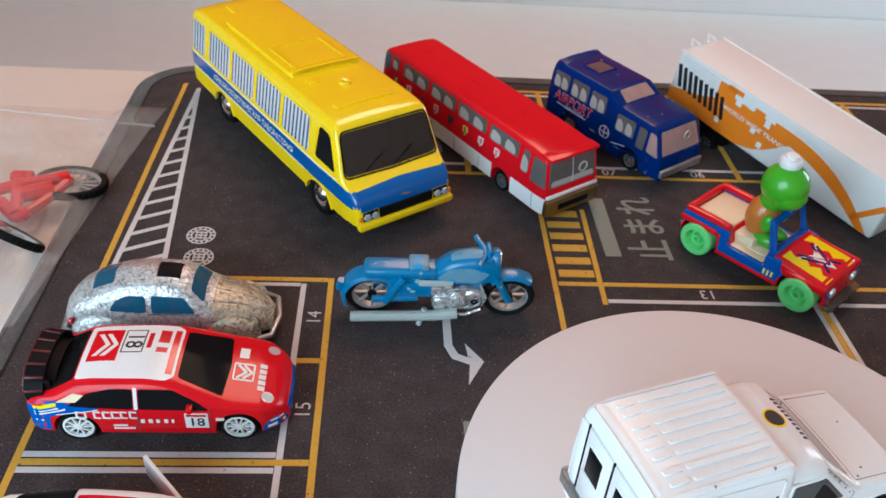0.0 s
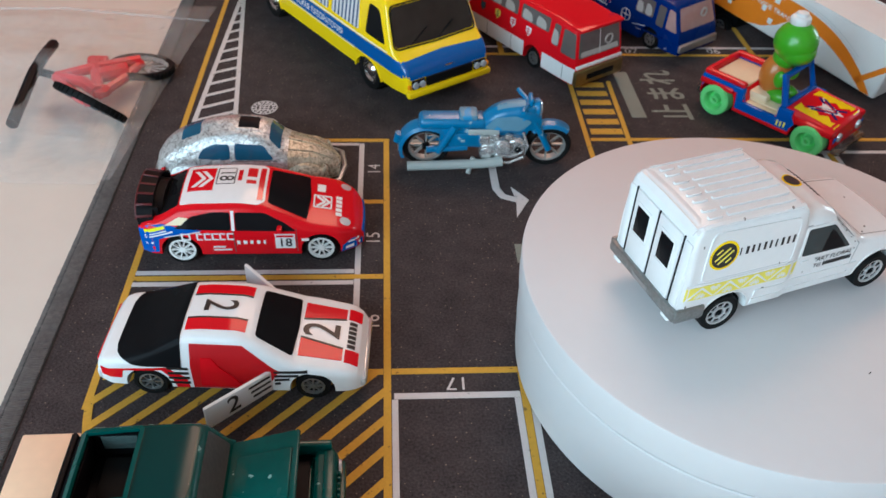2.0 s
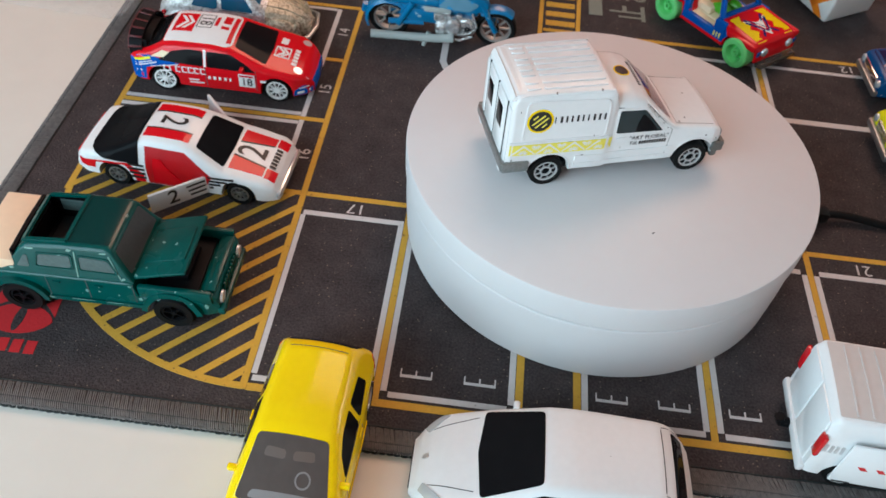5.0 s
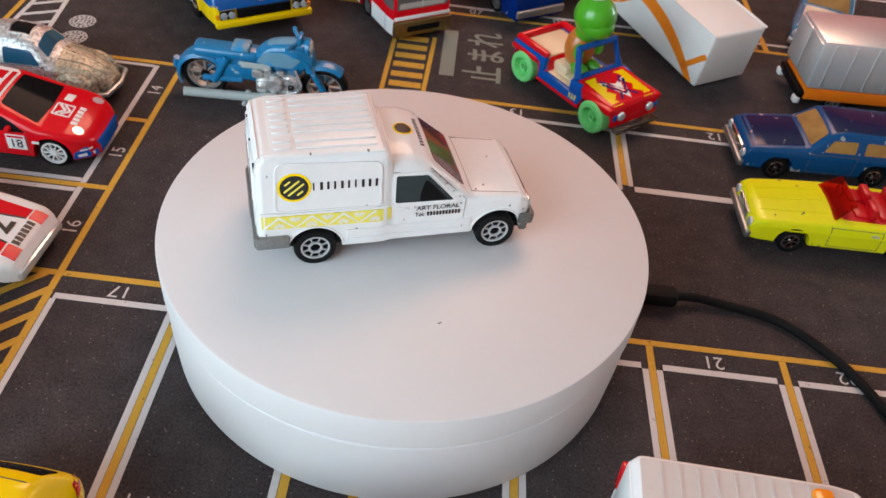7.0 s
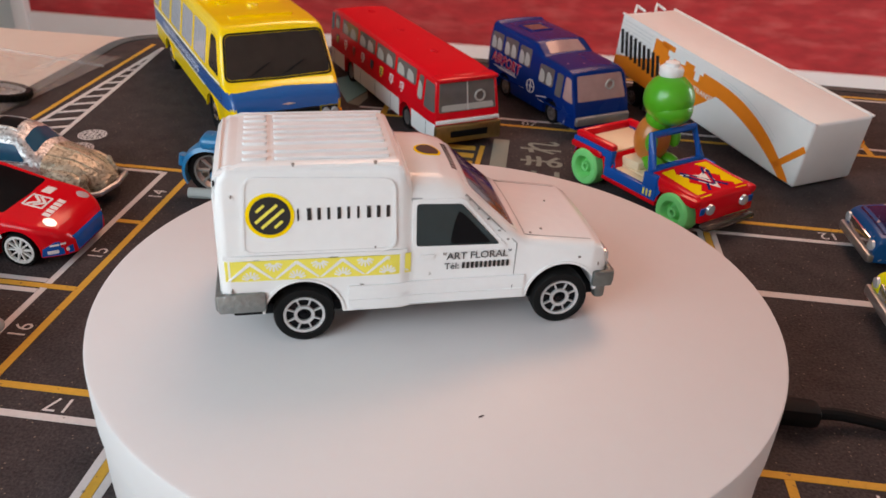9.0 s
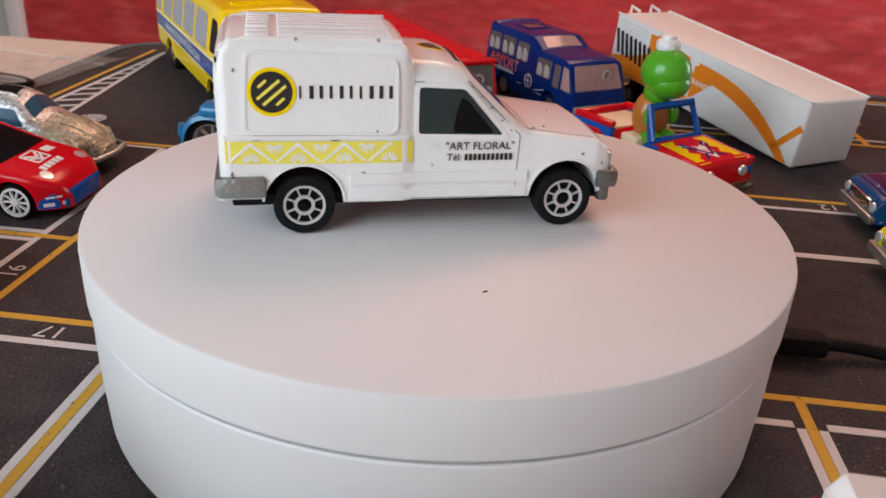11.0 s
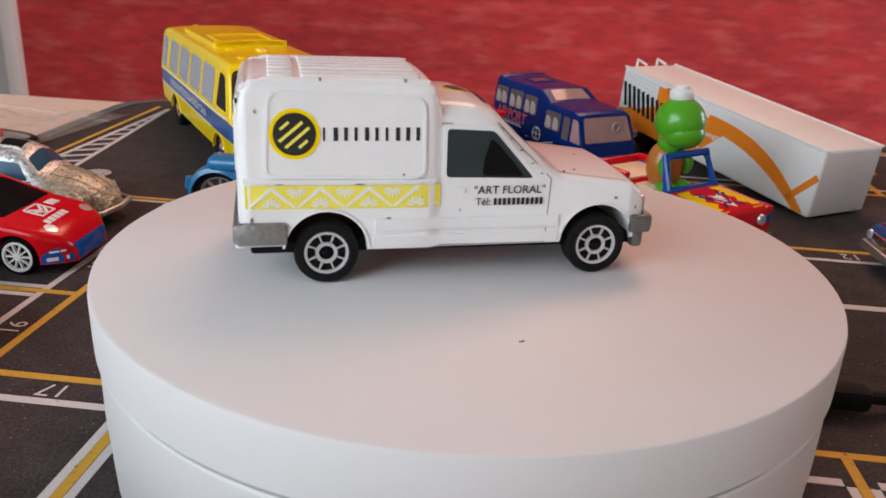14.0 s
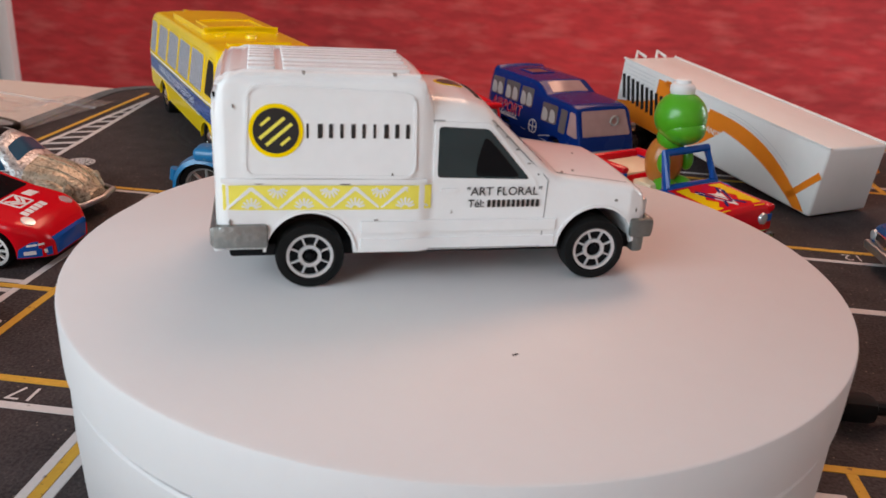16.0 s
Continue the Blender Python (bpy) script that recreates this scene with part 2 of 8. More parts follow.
class Shell:
    """A toy body: rings along its length, from a roof line, a sill line and a plan; prints and panes can be laid on it."""

    def __init__(self, top, bot, plan, belt=12.0, tumble=0.15, r=2.0, crown=0.6, arches=(), blur=0.8, tuck=0.0, n=70):
        self.t, self.b, self.p = zip(*top), zip(*bot), zip(*plan)
        self.t, self.b, self.p = [[np.array(a, float) for a in k] for k in (self.t, self.b, self.p)]
        self.belt, self.tumble, self.r, self.crown, self.arches, self.blur, self.tuck = belt, tumble, r, crown, arches, blur, tuck
        self.x0, self.x1 = self.t[0][0], self.t[0][-1]
        self.n = n
        self.ridge = max(x for x, z in top if z > 0.9 * max(q[1] for q in top))

    def line(self, k, x):
        return float(np.mean([np.interp(min(max(x + d * self.blur, self.x0), self.x1), *k) for d in (-1, -0.5, 0, 0.5, 1)]))

    def top(self, x):
        return self.line(self.t, x)

    def bot(self, x):
        z = float(np.interp(x, *self.b))
        for ax, az, ar in self.arches:
            if abs(x - ax) < ar:
                z = max(z, az + math.sqrt(ar * ar - (x - ax) ** 2))
        return z

    def plan(self, x):
        return self.line(self.p, x)

    def rr(self, x):
        return min(self.r, max(0.2, (self.top(x) - np.interp(x, *self.b)) * 0.45))

    def wide(self, x, z):
        return self.plan(x) - self.tumble * max(0.0, z - self.belt) - self.tuck * max(0.0, self.belt * 0.5 - z)

    def sy(self, x, z):
        zt, r = self.top(x), self.rr(x)
        y = self.wide(x, z)
        if z > zt - r:
            k = min(1.0, (z - zt + r) / r)
            y -= r * (1 - math.sqrt(max(0.0, 1 - k * k)))
        return max(y, 0.1)

    def tz(self, x, y):
        zt, r = self.top(x), self.rr(x)
        w = self.wide(x, zt)
        flat = max(w - r, 0.1)
        y = abs(y)
        if y <= flat:
            return zt + self.crown * (1 - (y / flat) ** 2)
        return zt - r + math.sqrt(max(0.0, r * r - min(y - flat, r) ** 2))

    def body(self):
        bm = bmesh.new()
        xs = set(np.linspace(self.x0, self.x1, self.n))
        for ax, az, ar in self.arches:
            xs |= {x for x in (ax - ar - 0.02, ax + ar + 0.02, *(ax + ar * math.cos(a) for a in np.linspace(0.05, math.pi - 0.05, 15))) if self.x0 < x < self.x1}
        xs |= {self.x1 - k for k in np.linspace(0.3, 5.0, 12)} | {self.x0 + k for k in np.linspace(0.3, 4.0, 8)}
        rings = []
        for x in sorted(xs):
            zt, zb, r = self.top(x), self.bot(x), self.rr(x)
            zb = min(zb, zt - r - 0.3)
            pts = [(0, zb), (self.wide(x, zb) * 0.55, zb), (self.wide(x, zb) - 0.5, zb)]
            for k in np.linspace(0, 1, 8):
                z = zb + (zt - r - zb) * k
                pts.append((self.wide(x, max(z, zb + 0.3)), max(z, zb + 0.3)))
            for a in (22, 45, 67, 90):
                z = zt - r + r * math.sin(radians(a))
                pts.append((self.wide(x, z) - r * (1 - math.cos(radians(a))), z))
            flat = max(self.wide(x, zt) - r, 0.1)
            for k in (0.66, 0.33, 0.0):
                pts.append((flat * k, self.tz(x, flat * k)))
            ring = [bm.verts.new((x * S, y * S, z * S)) for y, z in pts]
            ring += [bm.verts.new((x * S, -y * S, z * S)) for y, z in pts[-2:0:-1]]
            rings.append(ring)
        m = len(rings[0])
        for a, b in zip(rings, rings[1:]):
            for i in range(m):
                bm.faces.new((a[i], a[(i + 1) % m], b[(i + 1) % m], b[i]))
        bm.faces.new(rings[0])
        bm.faces.new(rings[-1])
        return bm

    def lay(self, bm, where, off=0.14, deep=0.35):
        """Lays a flat mesh (u, v) on the side ("left", "right"), the top, the front or the rear."""
        for v in bm.verts:
            u, w, k = v.co.x, v.co.y, v.co.z
            o = off if k > 0.5 else off - deep
            if where in ("left", "right"):
                s = 1 if where == "left" else -1
                v.co = Vector((u, s * (self.sy(u, w) + o), w)) * S
            elif where == "top":
                e = 0.4
                g = (self.top(u + e) - self.top(u - e)) / (2 * e)
                nn = Vector((-g, 0, 1)).normalized()
                v.co = (Vector((u, w, self.tz(u, w))) + nn * o) * S
            elif where == "nose":
                # u across, v up, on the slope that faces forwards
                a, b = self.ridge, self.x1
                for _ in range(30):
                    c = (a + b) / 2
                    a, b = (c, b) if self.top(c) > w else (a, c)
                g = (self.top(a + 0.3) - self.top(a - 0.3)) / 0.6
                nn = Vector((-g, 0, 1)).normalized()
                v.co = (Vector((a, u, w)) + nn * (o + self.crown * max(0.0, 1 - (u / max(self.plan(a) - self.r, 1)) ** 2) * nn.z)) * S
            elif where == "front":
                v.co = Vector((self.x1 + o, u, w)) * S
            else:
                v.co = Vector((self.x0 - o, u, w)) * S
        return bm


def tint(ob, mat, test):
    """Paints the faces whose middle (in millimetres) passes the test."""
    ob.data.materials.append(mat)
    k = len(ob.data.materials) - 1
    for p in ob.data.polygons:
        if all(test(*(ob.data.vertices[i].co / S)) for i in p.vertices):
            p.material_index = k
    return ob


def print_on(shell, name, polys, where, mat, parent, label="", off=0.14, cut=3.0):
    if name.endswith(("_bars", "_stripes", "_strokes")):
        for poly in polys:
            ob = part(name[:-1], shell.lay(poly_bm([poly], cut), where, off), mat, parent, label)
        return ob
    return part(name, shell.lay(poly_bm(polys, cut), where, off), mat, parent, label)


def words_on(shell, name, words, size, u, v, where, mat, parent, turn=0.0, shear=0.0, squeeze=1.0, off=0.2, bold=0.0, label=""):
    bm = text_bm(words, size, u, v, turn, shear, 3.0, squeeze, bold)
    if where == "left":
        for w in bm.verts:
            w.co.x = 2 * u - w.co.x
    return part(name, shell.lay(bm, where, off), mat, parent, label)


def both(shell, name, polys, mat, parent, label="", off=0.14):
    for where in ("left", "right"):
        print_on(shell, name, polys, where, mat, parent, label, off)


def wheel(parent, x, y, r, width, rim, spokes, rim_mat, tyre_mat, side, thick=0.07):
    """A wheel > tyre, rim; side +1 faces left."""
    h = width / 2
    w = part("wheel", lathe([(0.3, -h * 0.9), (rim, -h * 0.9), (rim, h * 0.30), (0.3, h * 0.30)], 20, "y"), BLACK, parent)
    w.location = Vector((x, y, r)) * S
    if side < 0:
        w.rotation_euler = (0, 0, math.pi)
    part("tyre", lathe([(rim * 0.98, -h), (r * 0.93, -h), (r, -h * 0.7), (r, h * 0.7), (r * 0.94, h), (rim + 0.25, h), (rim, h * 0.75), (rim * 0.98, -h)], 28, "y"), tyre_mat, w)
    bm = lathe([(rim, h * 0.3), (rim, h * 0.86), (rim * 0.84, h * 0.9), (rim * 0.80, h * 0.5), (rim, h * 0.3)], 28, "y")
    for i in range(spokes):
        a = 2 * math.pi * i / spokes
        box(bm, rim * 0.1, rim * 0.86, h * 0.45, h * 0.82, -rim * thick, rim * thick, 0, 1, Matrix.Rotation(a, 4, "Y"))
    if spokes:
        lathe([(0.1, h * 0.4), (rim * 0.27, h * 0.4), (rim * 0.25, h * 0.9), (0.1, h * 0.95)], 14, "y", bm)
    else:
        lathe([(rim * 0.84, h * 0.5), (rim * 0.76, h * 0.62), (rim * 0.62, h * 0.60), (rim * 0.50, h * 0.9), (rim * 0.28, h * 1.12), (0.1, h * 1.16)], 24, "y", bm)
    part("rim", bm, rim_mat, w)
    return w


def four_wheels(parent, front, rear, half, r, width, rim, spokes, rim_mat=CHROME, tyre_mat=RUBBER, thick=0.07):
    for x in (front, rear):
        for s in (1, -1):
            wheel(parent, x, s * (half - width / 2), r, width, rim, spokes, rim_mat, tyre_mat, s, thick)
    part("chassis", block(rear - 7, front + 7, -half + width + 0.6, half - width - 0.6, r * 0.55, r * 1.9, 0.6), BLACK, parent)

# ---- the room ----
REDWALL = material("red_washed_wall", srgb(182, 50, 55), 0.75, 0, 0.5, 34, 0.25, 0.5, 0.0, srgb(214, 108, 104), 0.50, "Object", (0.45, 1, 1.5))
for _n in REDWALL.node_tree.nodes:
    if _n.type == "VALTORGB":
        _n.color_ramp.elements[0].position, _n.color_ramp.elements[1].position = 0.50, 0.88
WALLPAINT = material("pale_wall_paint", (0.70, 0.68, 0.65), 0.8, 0, 0.03, 40, 0.1, 0.04)
SKIRT = material("white_gloss_wood", (0.80, 0.82, 0.83), 0.45, 0, 0.03, 30, 0.0, 0.04)
FLOOR = material("pale_grey_floor", (0.66, 0.76, 0.76), 0.5, 0, 0.05, 20, 0.05, 0.05)
DOORPAINT = material("grey_door_paint", srgb(200, 211, 211), 0.6, 0, 0.03, 20, 0.0, 0.06)
TABLETOP = material("cream_table_top", srgb(224, 217, 206), 0.42, 0, 0.04, 90, 0.06, 0.05)
FROST = material("white_turntable_plastic", (0.66, 0.64, 0.635), 0.55, 0, 0.02, 200, 0.0, 0.02)


def structure(name, bm, mat, label, category):
    ob = part(name, bm, mat, None)
    return tagged(ob, label, category, "", "structure")


def slab(x0, x1, y0, y1, z0, z1, bevel=0.0):
    """A block in metres."""
    return block(x0 * 1000, x1 * 1000, y0 * 1000, y1 * 1000, z0 * 1000, z1 * 1000, bevel * 1000)


FZ, CZ = -0.705, 1.75
structure("floor", slab(-2.4, 2.7, -0.80, 2.45, FZ - 0.1, FZ), FLOOR, "pale grey floor of the room", "floor")
structure("ceiling", slab(-2.4, 2.7, -0.80, 2.45, CZ, CZ + 0.1), WALLPAINT, "plain pale ceiling", "ceiling")
structure("wall_north", slab(-1.45, 2.6, 2.30, 2.44, FZ, CZ), REDWALL, "red washed wall with streaky paint", "wall")
structure("wall_north_end", slab(-2.3, -1.45, 2.36, 2.44, FZ, CZ), WALLPAINT, "pale wall behind the doorway", "wall")
# This wall's opening is made up for the added side fill light.
bm = bmesh.new()
for y0, y1, z0, z1 in ((-0.70, 0.75, FZ, CZ), (1.75, 2.44, FZ, CZ), (0.75, 1.75, FZ, -0.05), (0.75, 1.75, 1.05, CZ)):
    box(bm, 2600, 2700, y0 * 1000, y1 * 1000, z0 * 1000, z1 * 1000)
structure("wall_east", bm, WALLPAINT, "pale painted side wall with an opening for the added fill light", "wall")
# Unseen frame, added round the side fill light.
bm = bmesh.new()
for y0, y1, z0, z1 in ((0.75, 0.8, -0.05, 1.05), (1.7, 1.75, -0.05, 1.05), (0.8, 1.7, -0.05, 0.0), (0.8, 1.7, 1.0, 1.05)):
    box(bm, 2630, 2680, y0 * 1000, y1 * 1000, z0 * 1000, z1 * 1000, 4)
structure("fill_light_frame", bm, SKIRT, "white frame added round the side fill light", "window")
structure("wall_west", slab(-2.4, -2.3, -0.70, 2.44, FZ, CZ), WALLPAINT, "pale painted side wall", "wall")
bm = bmesh.new()
for x0, x1, z0, z1 in ((-2.4, -1.1, FZ, CZ), (-0.1, 2.7, FZ, CZ), (-1.1, -0.1, FZ, -0.1), (-1.1, -0.1, 0.9, CZ)):
    box(bm, x0 * 1000, x1 * 1000, -800, -700, z0 * 1000, z1 * 1000)
structure("wall_south", bm, WALLPAINT, "pale wall with a large window opening", "wall")
bm = bmesh.new()
for x0, x1, z0, z1 in ((-1.1, -1.05, -0.1, 0.9), (-0.15, -0.1, -0.1, 0.9), (-1.05, -0.15, -0.1, -0.05), (-1.05, -0.15, 0.85, 0.9), (-0.62, -0.58, -0.05, 0.85)):
    box(bm, x0 * 1000, x1 * 1000, -790, -735, z0 * 1000, z1 * 1000, 4)
structure("window_1", bm, SKIRT, "white window frame letting in daylight", "window")
skirting = structure("baseboard", slab(-1.45, 2.6, 2.28, 2.298, FZ, -0.53, 0.004), SKIRT, "tall white skirting board", "skirting")
casing = structure("trim", slab(-1.495, -1.45, 2.27, 2.34, FZ, CZ, 0.004), SKIRT, "white door casing", "trim")
structure("door_1", slab(-2.28, -1.495, 2.30, 2.345, FZ, CZ, 0.003), DOORPAINT, "closed pale grey door", "door")

# ---- the table ----
TB = -2.5
table = thing("table", "cream table top with toy cars on it", "table", at_mm(0, 0, 0))
part("tabletop", block(-520, 640, -420, 304, TB - 28, TB, 3), TABLETOP, table)
for x in (-480, 600):
    for y in (-380, 264):
        part("leg", block(x - 25, x + 25, y - 25, y + 25, FZ * 1000, TB - 27, 3), TABLETOP, table)

# ---- the play mat ----


def asphalt():
    m = material("printed_asphalt_cloth", srgb(67, 60, 60), 0.88, 0, 0.95, 1300, 0.9, 0.48)
    n, l = m.node_tree.nodes, m.node_tree.links
    p = n["Principled BSDF"]
    tc = n["Texture Coordinate"]
    sp = n.new("ShaderNodeTexVoronoi")
    sp.inputs["Scale"].default_value = 620
    l.new(tc.outputs["Object"], sp.inputs["Vector"])
    ramp = n.new("ShaderNodeValToRGB")
    ramp.color_ramp.elements[0].position, ramp.color_ramp.elements[1].position = 0.10, 0.16
    ramp.color_ramp.elements[0].color, ramp.color_ramp.elements[1].color = (1, 1, 1, 1), (0, 0, 0, 1)
    l.new(sp.outputs["Distance"], ramp.inputs[0])
    sel = n.new("ShaderNodeMath")
    sel.operation = "GREATER_THAN"
    sel.inputs[1].default_value = 0.60
    sep = n.new("ShaderNodeSeparateColor")
    l.new(sp.outputs["Color"], sep.inputs[0])
    l.new(sep.outputs[0], sel.inputs[0])
    mul = n.new("ShaderNodeMath")
    mul.operation = "MULTIPLY"
    l.new(ramp.outputs[0], mul.inputs[0])
    l.new(sel.outputs[0], mul.inputs[1])
    mul2 = n.new("ShaderNodeMath")
    mul2.operation = "MULTIPLY"
    l.new(mul.outputs[0], mul2.inputs[0])
    mul2.inputs[1].default_value = 0.6
    mix = n.new("ShaderNodeMix")
    mix.data_type = "RGBA"
    src = p.inputs["Base Color"].links[0].from_socket
    l.new(mul2.outputs[0], mix.inputs["Factor"])
    l.new(src, mix.inputs["A"])
    mix.inputs["B"].default_value = (*srgb(160, 140, 124), 1)
    p.inputs["Specular IOR Level"].default_value = 0.15
    l.new(mix.outputs["Result"], p.inputs["Base Color"])
    return m


ASPHALT = asphalt()
WHIPTHREAD = material("grey_thread", srgb(98, 91, 88), 0.9, 0, 0.5, 700, 0.4, 0.4)
THREAD = material("dark_grey_thread", srgb(44, 48, 47), 0.9, 0, 0.2, 900, 0.4, 0.1)
LINEYELLOW = material("printed_yellow_line", srgb(206, 158, 54), 0.85, 0, 0.14, 900, 0.25, 0.10, 0, srgb(140, 105, 50), 0.66)
LINEWHITE = material("printed_white_line", srgb(206, 200, 198), 0.85, 0, 0.10, 900, 0.25, 0.08, 0, srgb(150, 145, 143), 0.68)
LINEGREY = material("printed_grey_green", srgb(128, 132, 122), 0.88, 0, 0.12, 900, 0.25, 0.10)
PRINTRED = material("printed_red", srgb(196, 30, 36), 0.85, 0, 0.12, 900, 0.25, 0.08)
PRINTTEAL = material("printed_teal", srgb(110, 156, 160), 0.85, 0, 0.12, 900, 0.25, 0.08)
TYREMARK = material("printed_tyre_mark", srgb(52, 47, 46), 0.9, 0, 0.2, 900, 0.3, 0.15)

mat_thing = thing("play_mat", "dark grey printed parking lot play mat with stitched edge", "play mat", at_mm(0, 0, 0))
MX0, MX1, MY0, MY1, MR = -107, 420, -98.5, 303.5, 28
outline = []
for cu, cv, a in ((MX1 - MR, MY0 + MR, -90), (MX1 - MR, MY1 - MR, 0), (MX0 + MR, MY1 - MR, 90), (MX0 + MR, MY0 + MR, 180)):
    outline += circle(cu, cv, MR, 10, a, a + 90)


def sheet(polys, z0, z1):
    bm = bmesh.new()
    for k, poly in enumerate(polys):
        f = bm.faces.new([bm.verts.new((u * S, v * S, z0 * S)) for u, v in poly])
        r = bmesh.ops.extrude_face_region(bm, geom=[f])
        for v in r["geom"]:
            if isinstance(v, bmesh.types.BMVert):
                v.co.z = (z1 + k * 0.0012) * S
    return bm


part("cloth", sheet([outline], TB, 0.0), ASPHALT, mat_thing)


def march(points, step):
    """Points and headings at even steps round a closed line."""
    out = []
    k = len(points)
    carry = 0.0
    for i in range(k):
        a, b = Vector(points[i]), Vector(points[(i + 1) % k])
        d = b - a
        s = carry
        while s < d.length:
            out.append((a + d.normalized() * s, math.atan2(d.y, d.x)))
            s += step
        carry = s - d.length
    return out


HEM = 5.2


def threads(step, r0, r1, turn, arc_of):
    """One joined row of short threads round the mat's edge."""
    bm = bmesh.new()
    for p, a in march(outline, step):
        a += turn + random.uniform(-0.05, 0.05)
        c, d = math.cos(a), math.sin(a)
        tube([(p.x + c * x - d * y, p.y + d * x + c * y, z) for x, y, z in arc_of(random.uniform(0.0, 0.2))], random.uniform(r0, r1), 5, bm)
    return bm


# each thread runs from the seam over the rolled edge and under it; knotted loops lie along its foot
part("stitching", threads(0.62, 0.32, 0.40, 0.22, lambda k: [(0, -1.0, -2.1), (0, -1.75 - k, -1.2), (0, -1.6 - k, -0.1), (0, -0.7, 0.40), (0, 1.6, 0.46 + k * 0.5), (0, HEM - k, 0.1)]), WHIPTHREAD, mat_thing, "dark grey overlock thread")["kind"] = "stuff"
part("edging", threads(2.2, 0.36, 0.46, 0.0, lambda k: [(-0.9, -1.9, -1.9), (-0.35, -2.2 - k, -1.65), (0.35, -2.2 - k, -1.65), (0.9, -1.9, -1.9)]), THREAD, mat_thing, "knotted thread loops")["kind"] = "stuff"
hem = [(p.x, p.y, -0.7) for p, a in march(outline, 4.0)]
part("hem", tube(hem, 1.45, 8, None, True), THREAD, mat_thing, "rolled dark hem")
inner = [(p.x - (HEM + 0.3) * math.cos(a - math.pi / 2), p.y - (HEM + 0.3) * math.sin(a - math.pi / 2), 0.1 + 0.14 * (i % 2)) for i, (p, a) in enumerate(march(outline, 1.6))]
part("seam", tube(inner, 0.28, 5, None, True), THREAD, mat_thing, "dark seam thread")


def marking(name, polys, mat, z=0.12, label=""):
    return part(name, sheet(polys, -0.3, z), mat, mat_thing, label)


BAYS = (40.3, 144, 186.5, 229, 271.5, 314, 356.5)
yellow = [bar(0, 128, 0, -86, 2.2), bar(-85, 284, -85, -12, 2.2), bar(-84, 127, -1.2, 127, 2.2), bar(-9, 84.6, -1.2, 84.6, 2.2), bar(-84, 42.6, -1.2, 42.6, 2.2),
          bar(-83, 0, -1.2, 0, 2.2), bar(1.2, 0, 400, 0, 2.2), bar(1.2, -85, 82, -85, 2.6), bar(104, -85, 400, -85, 2.6),
          bar(84.5, 95, 85.9, 178, 2.0), bar(102.6, 116, 104.4, 178, 2.0), bar(86.5, 127.7, 400, 127.7, 2.2), bar(45, 205, 400, 205, 2.0), bar(45, 288.5, 400, 288.5, 2.2),
          bar(84.2, -10, 84.2, -84, 2.4), bar(102.2, -10, 102.2, -84, 2.4)]
white = [bar(-10, 124.5, -10, 2, 2.0), bar(-84, 124.0, -11.2, 124.0, 1.8), bar(-84, 45.4, -11.2, 45.4, 2.0), bar(-84, 39.8, -11.2, 39.8, 2.0), bar(2.0, -9.5, 39, -9.5, 2.2), bar(2.2, -10.8, 2.2, -80, 1.8), bar(2.0, -81.6, 39, -81.6, 2.0),
         bar(81.8, -10, 81.8, -80, 2.0), bar(104.6, -10, 104.6, -80, 2.0), bar(44, -9.5, 80.6, -9.5, 2.2), bar(44, -81.6, 80.6, -81.6, 2.0), bar(105.8, -9.5, 141.4, -9.5, 2.2), bar(105.8, -81.6, 141.4, -81.6, 2.0),
         bar(104, 118, 400, 118, 2.0), bar(190, 79, 400, 79, 3.2), bar(45, 213, 400, 213, 1.8), bar(45, 284, 400, 284, 1.8)]
for i, x in enumerate(BAYS):
    yellow += [bar(x, -1.2, x, -83.6, 2.2)]
    white += [bar(x - 2.2, -10.8, x - 2.2, -80.5, 1.9), bar(x + 2.2, -10.8, x + 2.2, -80.5, 1.9)]
    if 0 < i < 6 and x > 140:
        white += [bar(x + 3.4, -9.5, BAYS[i + 1] - 3.4, -9.5, 2.2), bar(x + 3.4, -81.6, BAYS[i + 1] - 3.4, -81.6, 2.0)]
yellow += [bar(186.5, 117, 186.5, 81, 2.2)]
white += [bar(184.3, 117, 184.3, 78, 1.9), bar(188.7, 117, 188.7, 80.7, 1.9)]
for x in (57, 99.5, 142, 184.5, 227, 269.5, 312):
    yellow += [bar(x, 206.2, x, 287, 2.6)]
for y in (134, 142, 150.4, 158.5, 166.5, 174.5):
    yellow += [bar(87.6, y, 101.6, y, 4.2)]
for c in np.arange(-78.3 - 5 * 10.2, 100, 10.2):
    # diagonal hatching inside the quarter circle
    us = [u for u in np.linspace(-84.5, -0.4, 300) if u + c < -0.4 and u * u + (u + c) ** 2 < 85.0 ** 2]
    if len(us) > 8:
        yellow.append(bar(us[0], us[0] + c, us[-1], us[-1] + c, 2.4))
arc = circle(0, 0, 85, 40, 187, 270)
for a, b in zip(arc, arc[1:]):
    yellow.append(bar(*a, *b, 2.3))
for u0, v0, u1, v1 in ((-77.6, 279, -81.5, 128), (-77.6, 279, -62.8, 128)):
    white.append(bar(u0, v0, u1, v1, 2.0))
for i in range(1, 15):
    y = 268 - 10.2 * i
    k0, k1 = (279 - y + 5) / 151, (279 - y - 5) / 151
    white.append(bar(-77.6 - 3.9 * k0, y - 4 * k0, -77.6 + 14.8 * k1, y + 4 * k1 + 1, 1.9))
marking("yellow_line", yellow, LINEYELLOW, 0.16)
marking("white_line", white, LINEWHITE, 0.12)
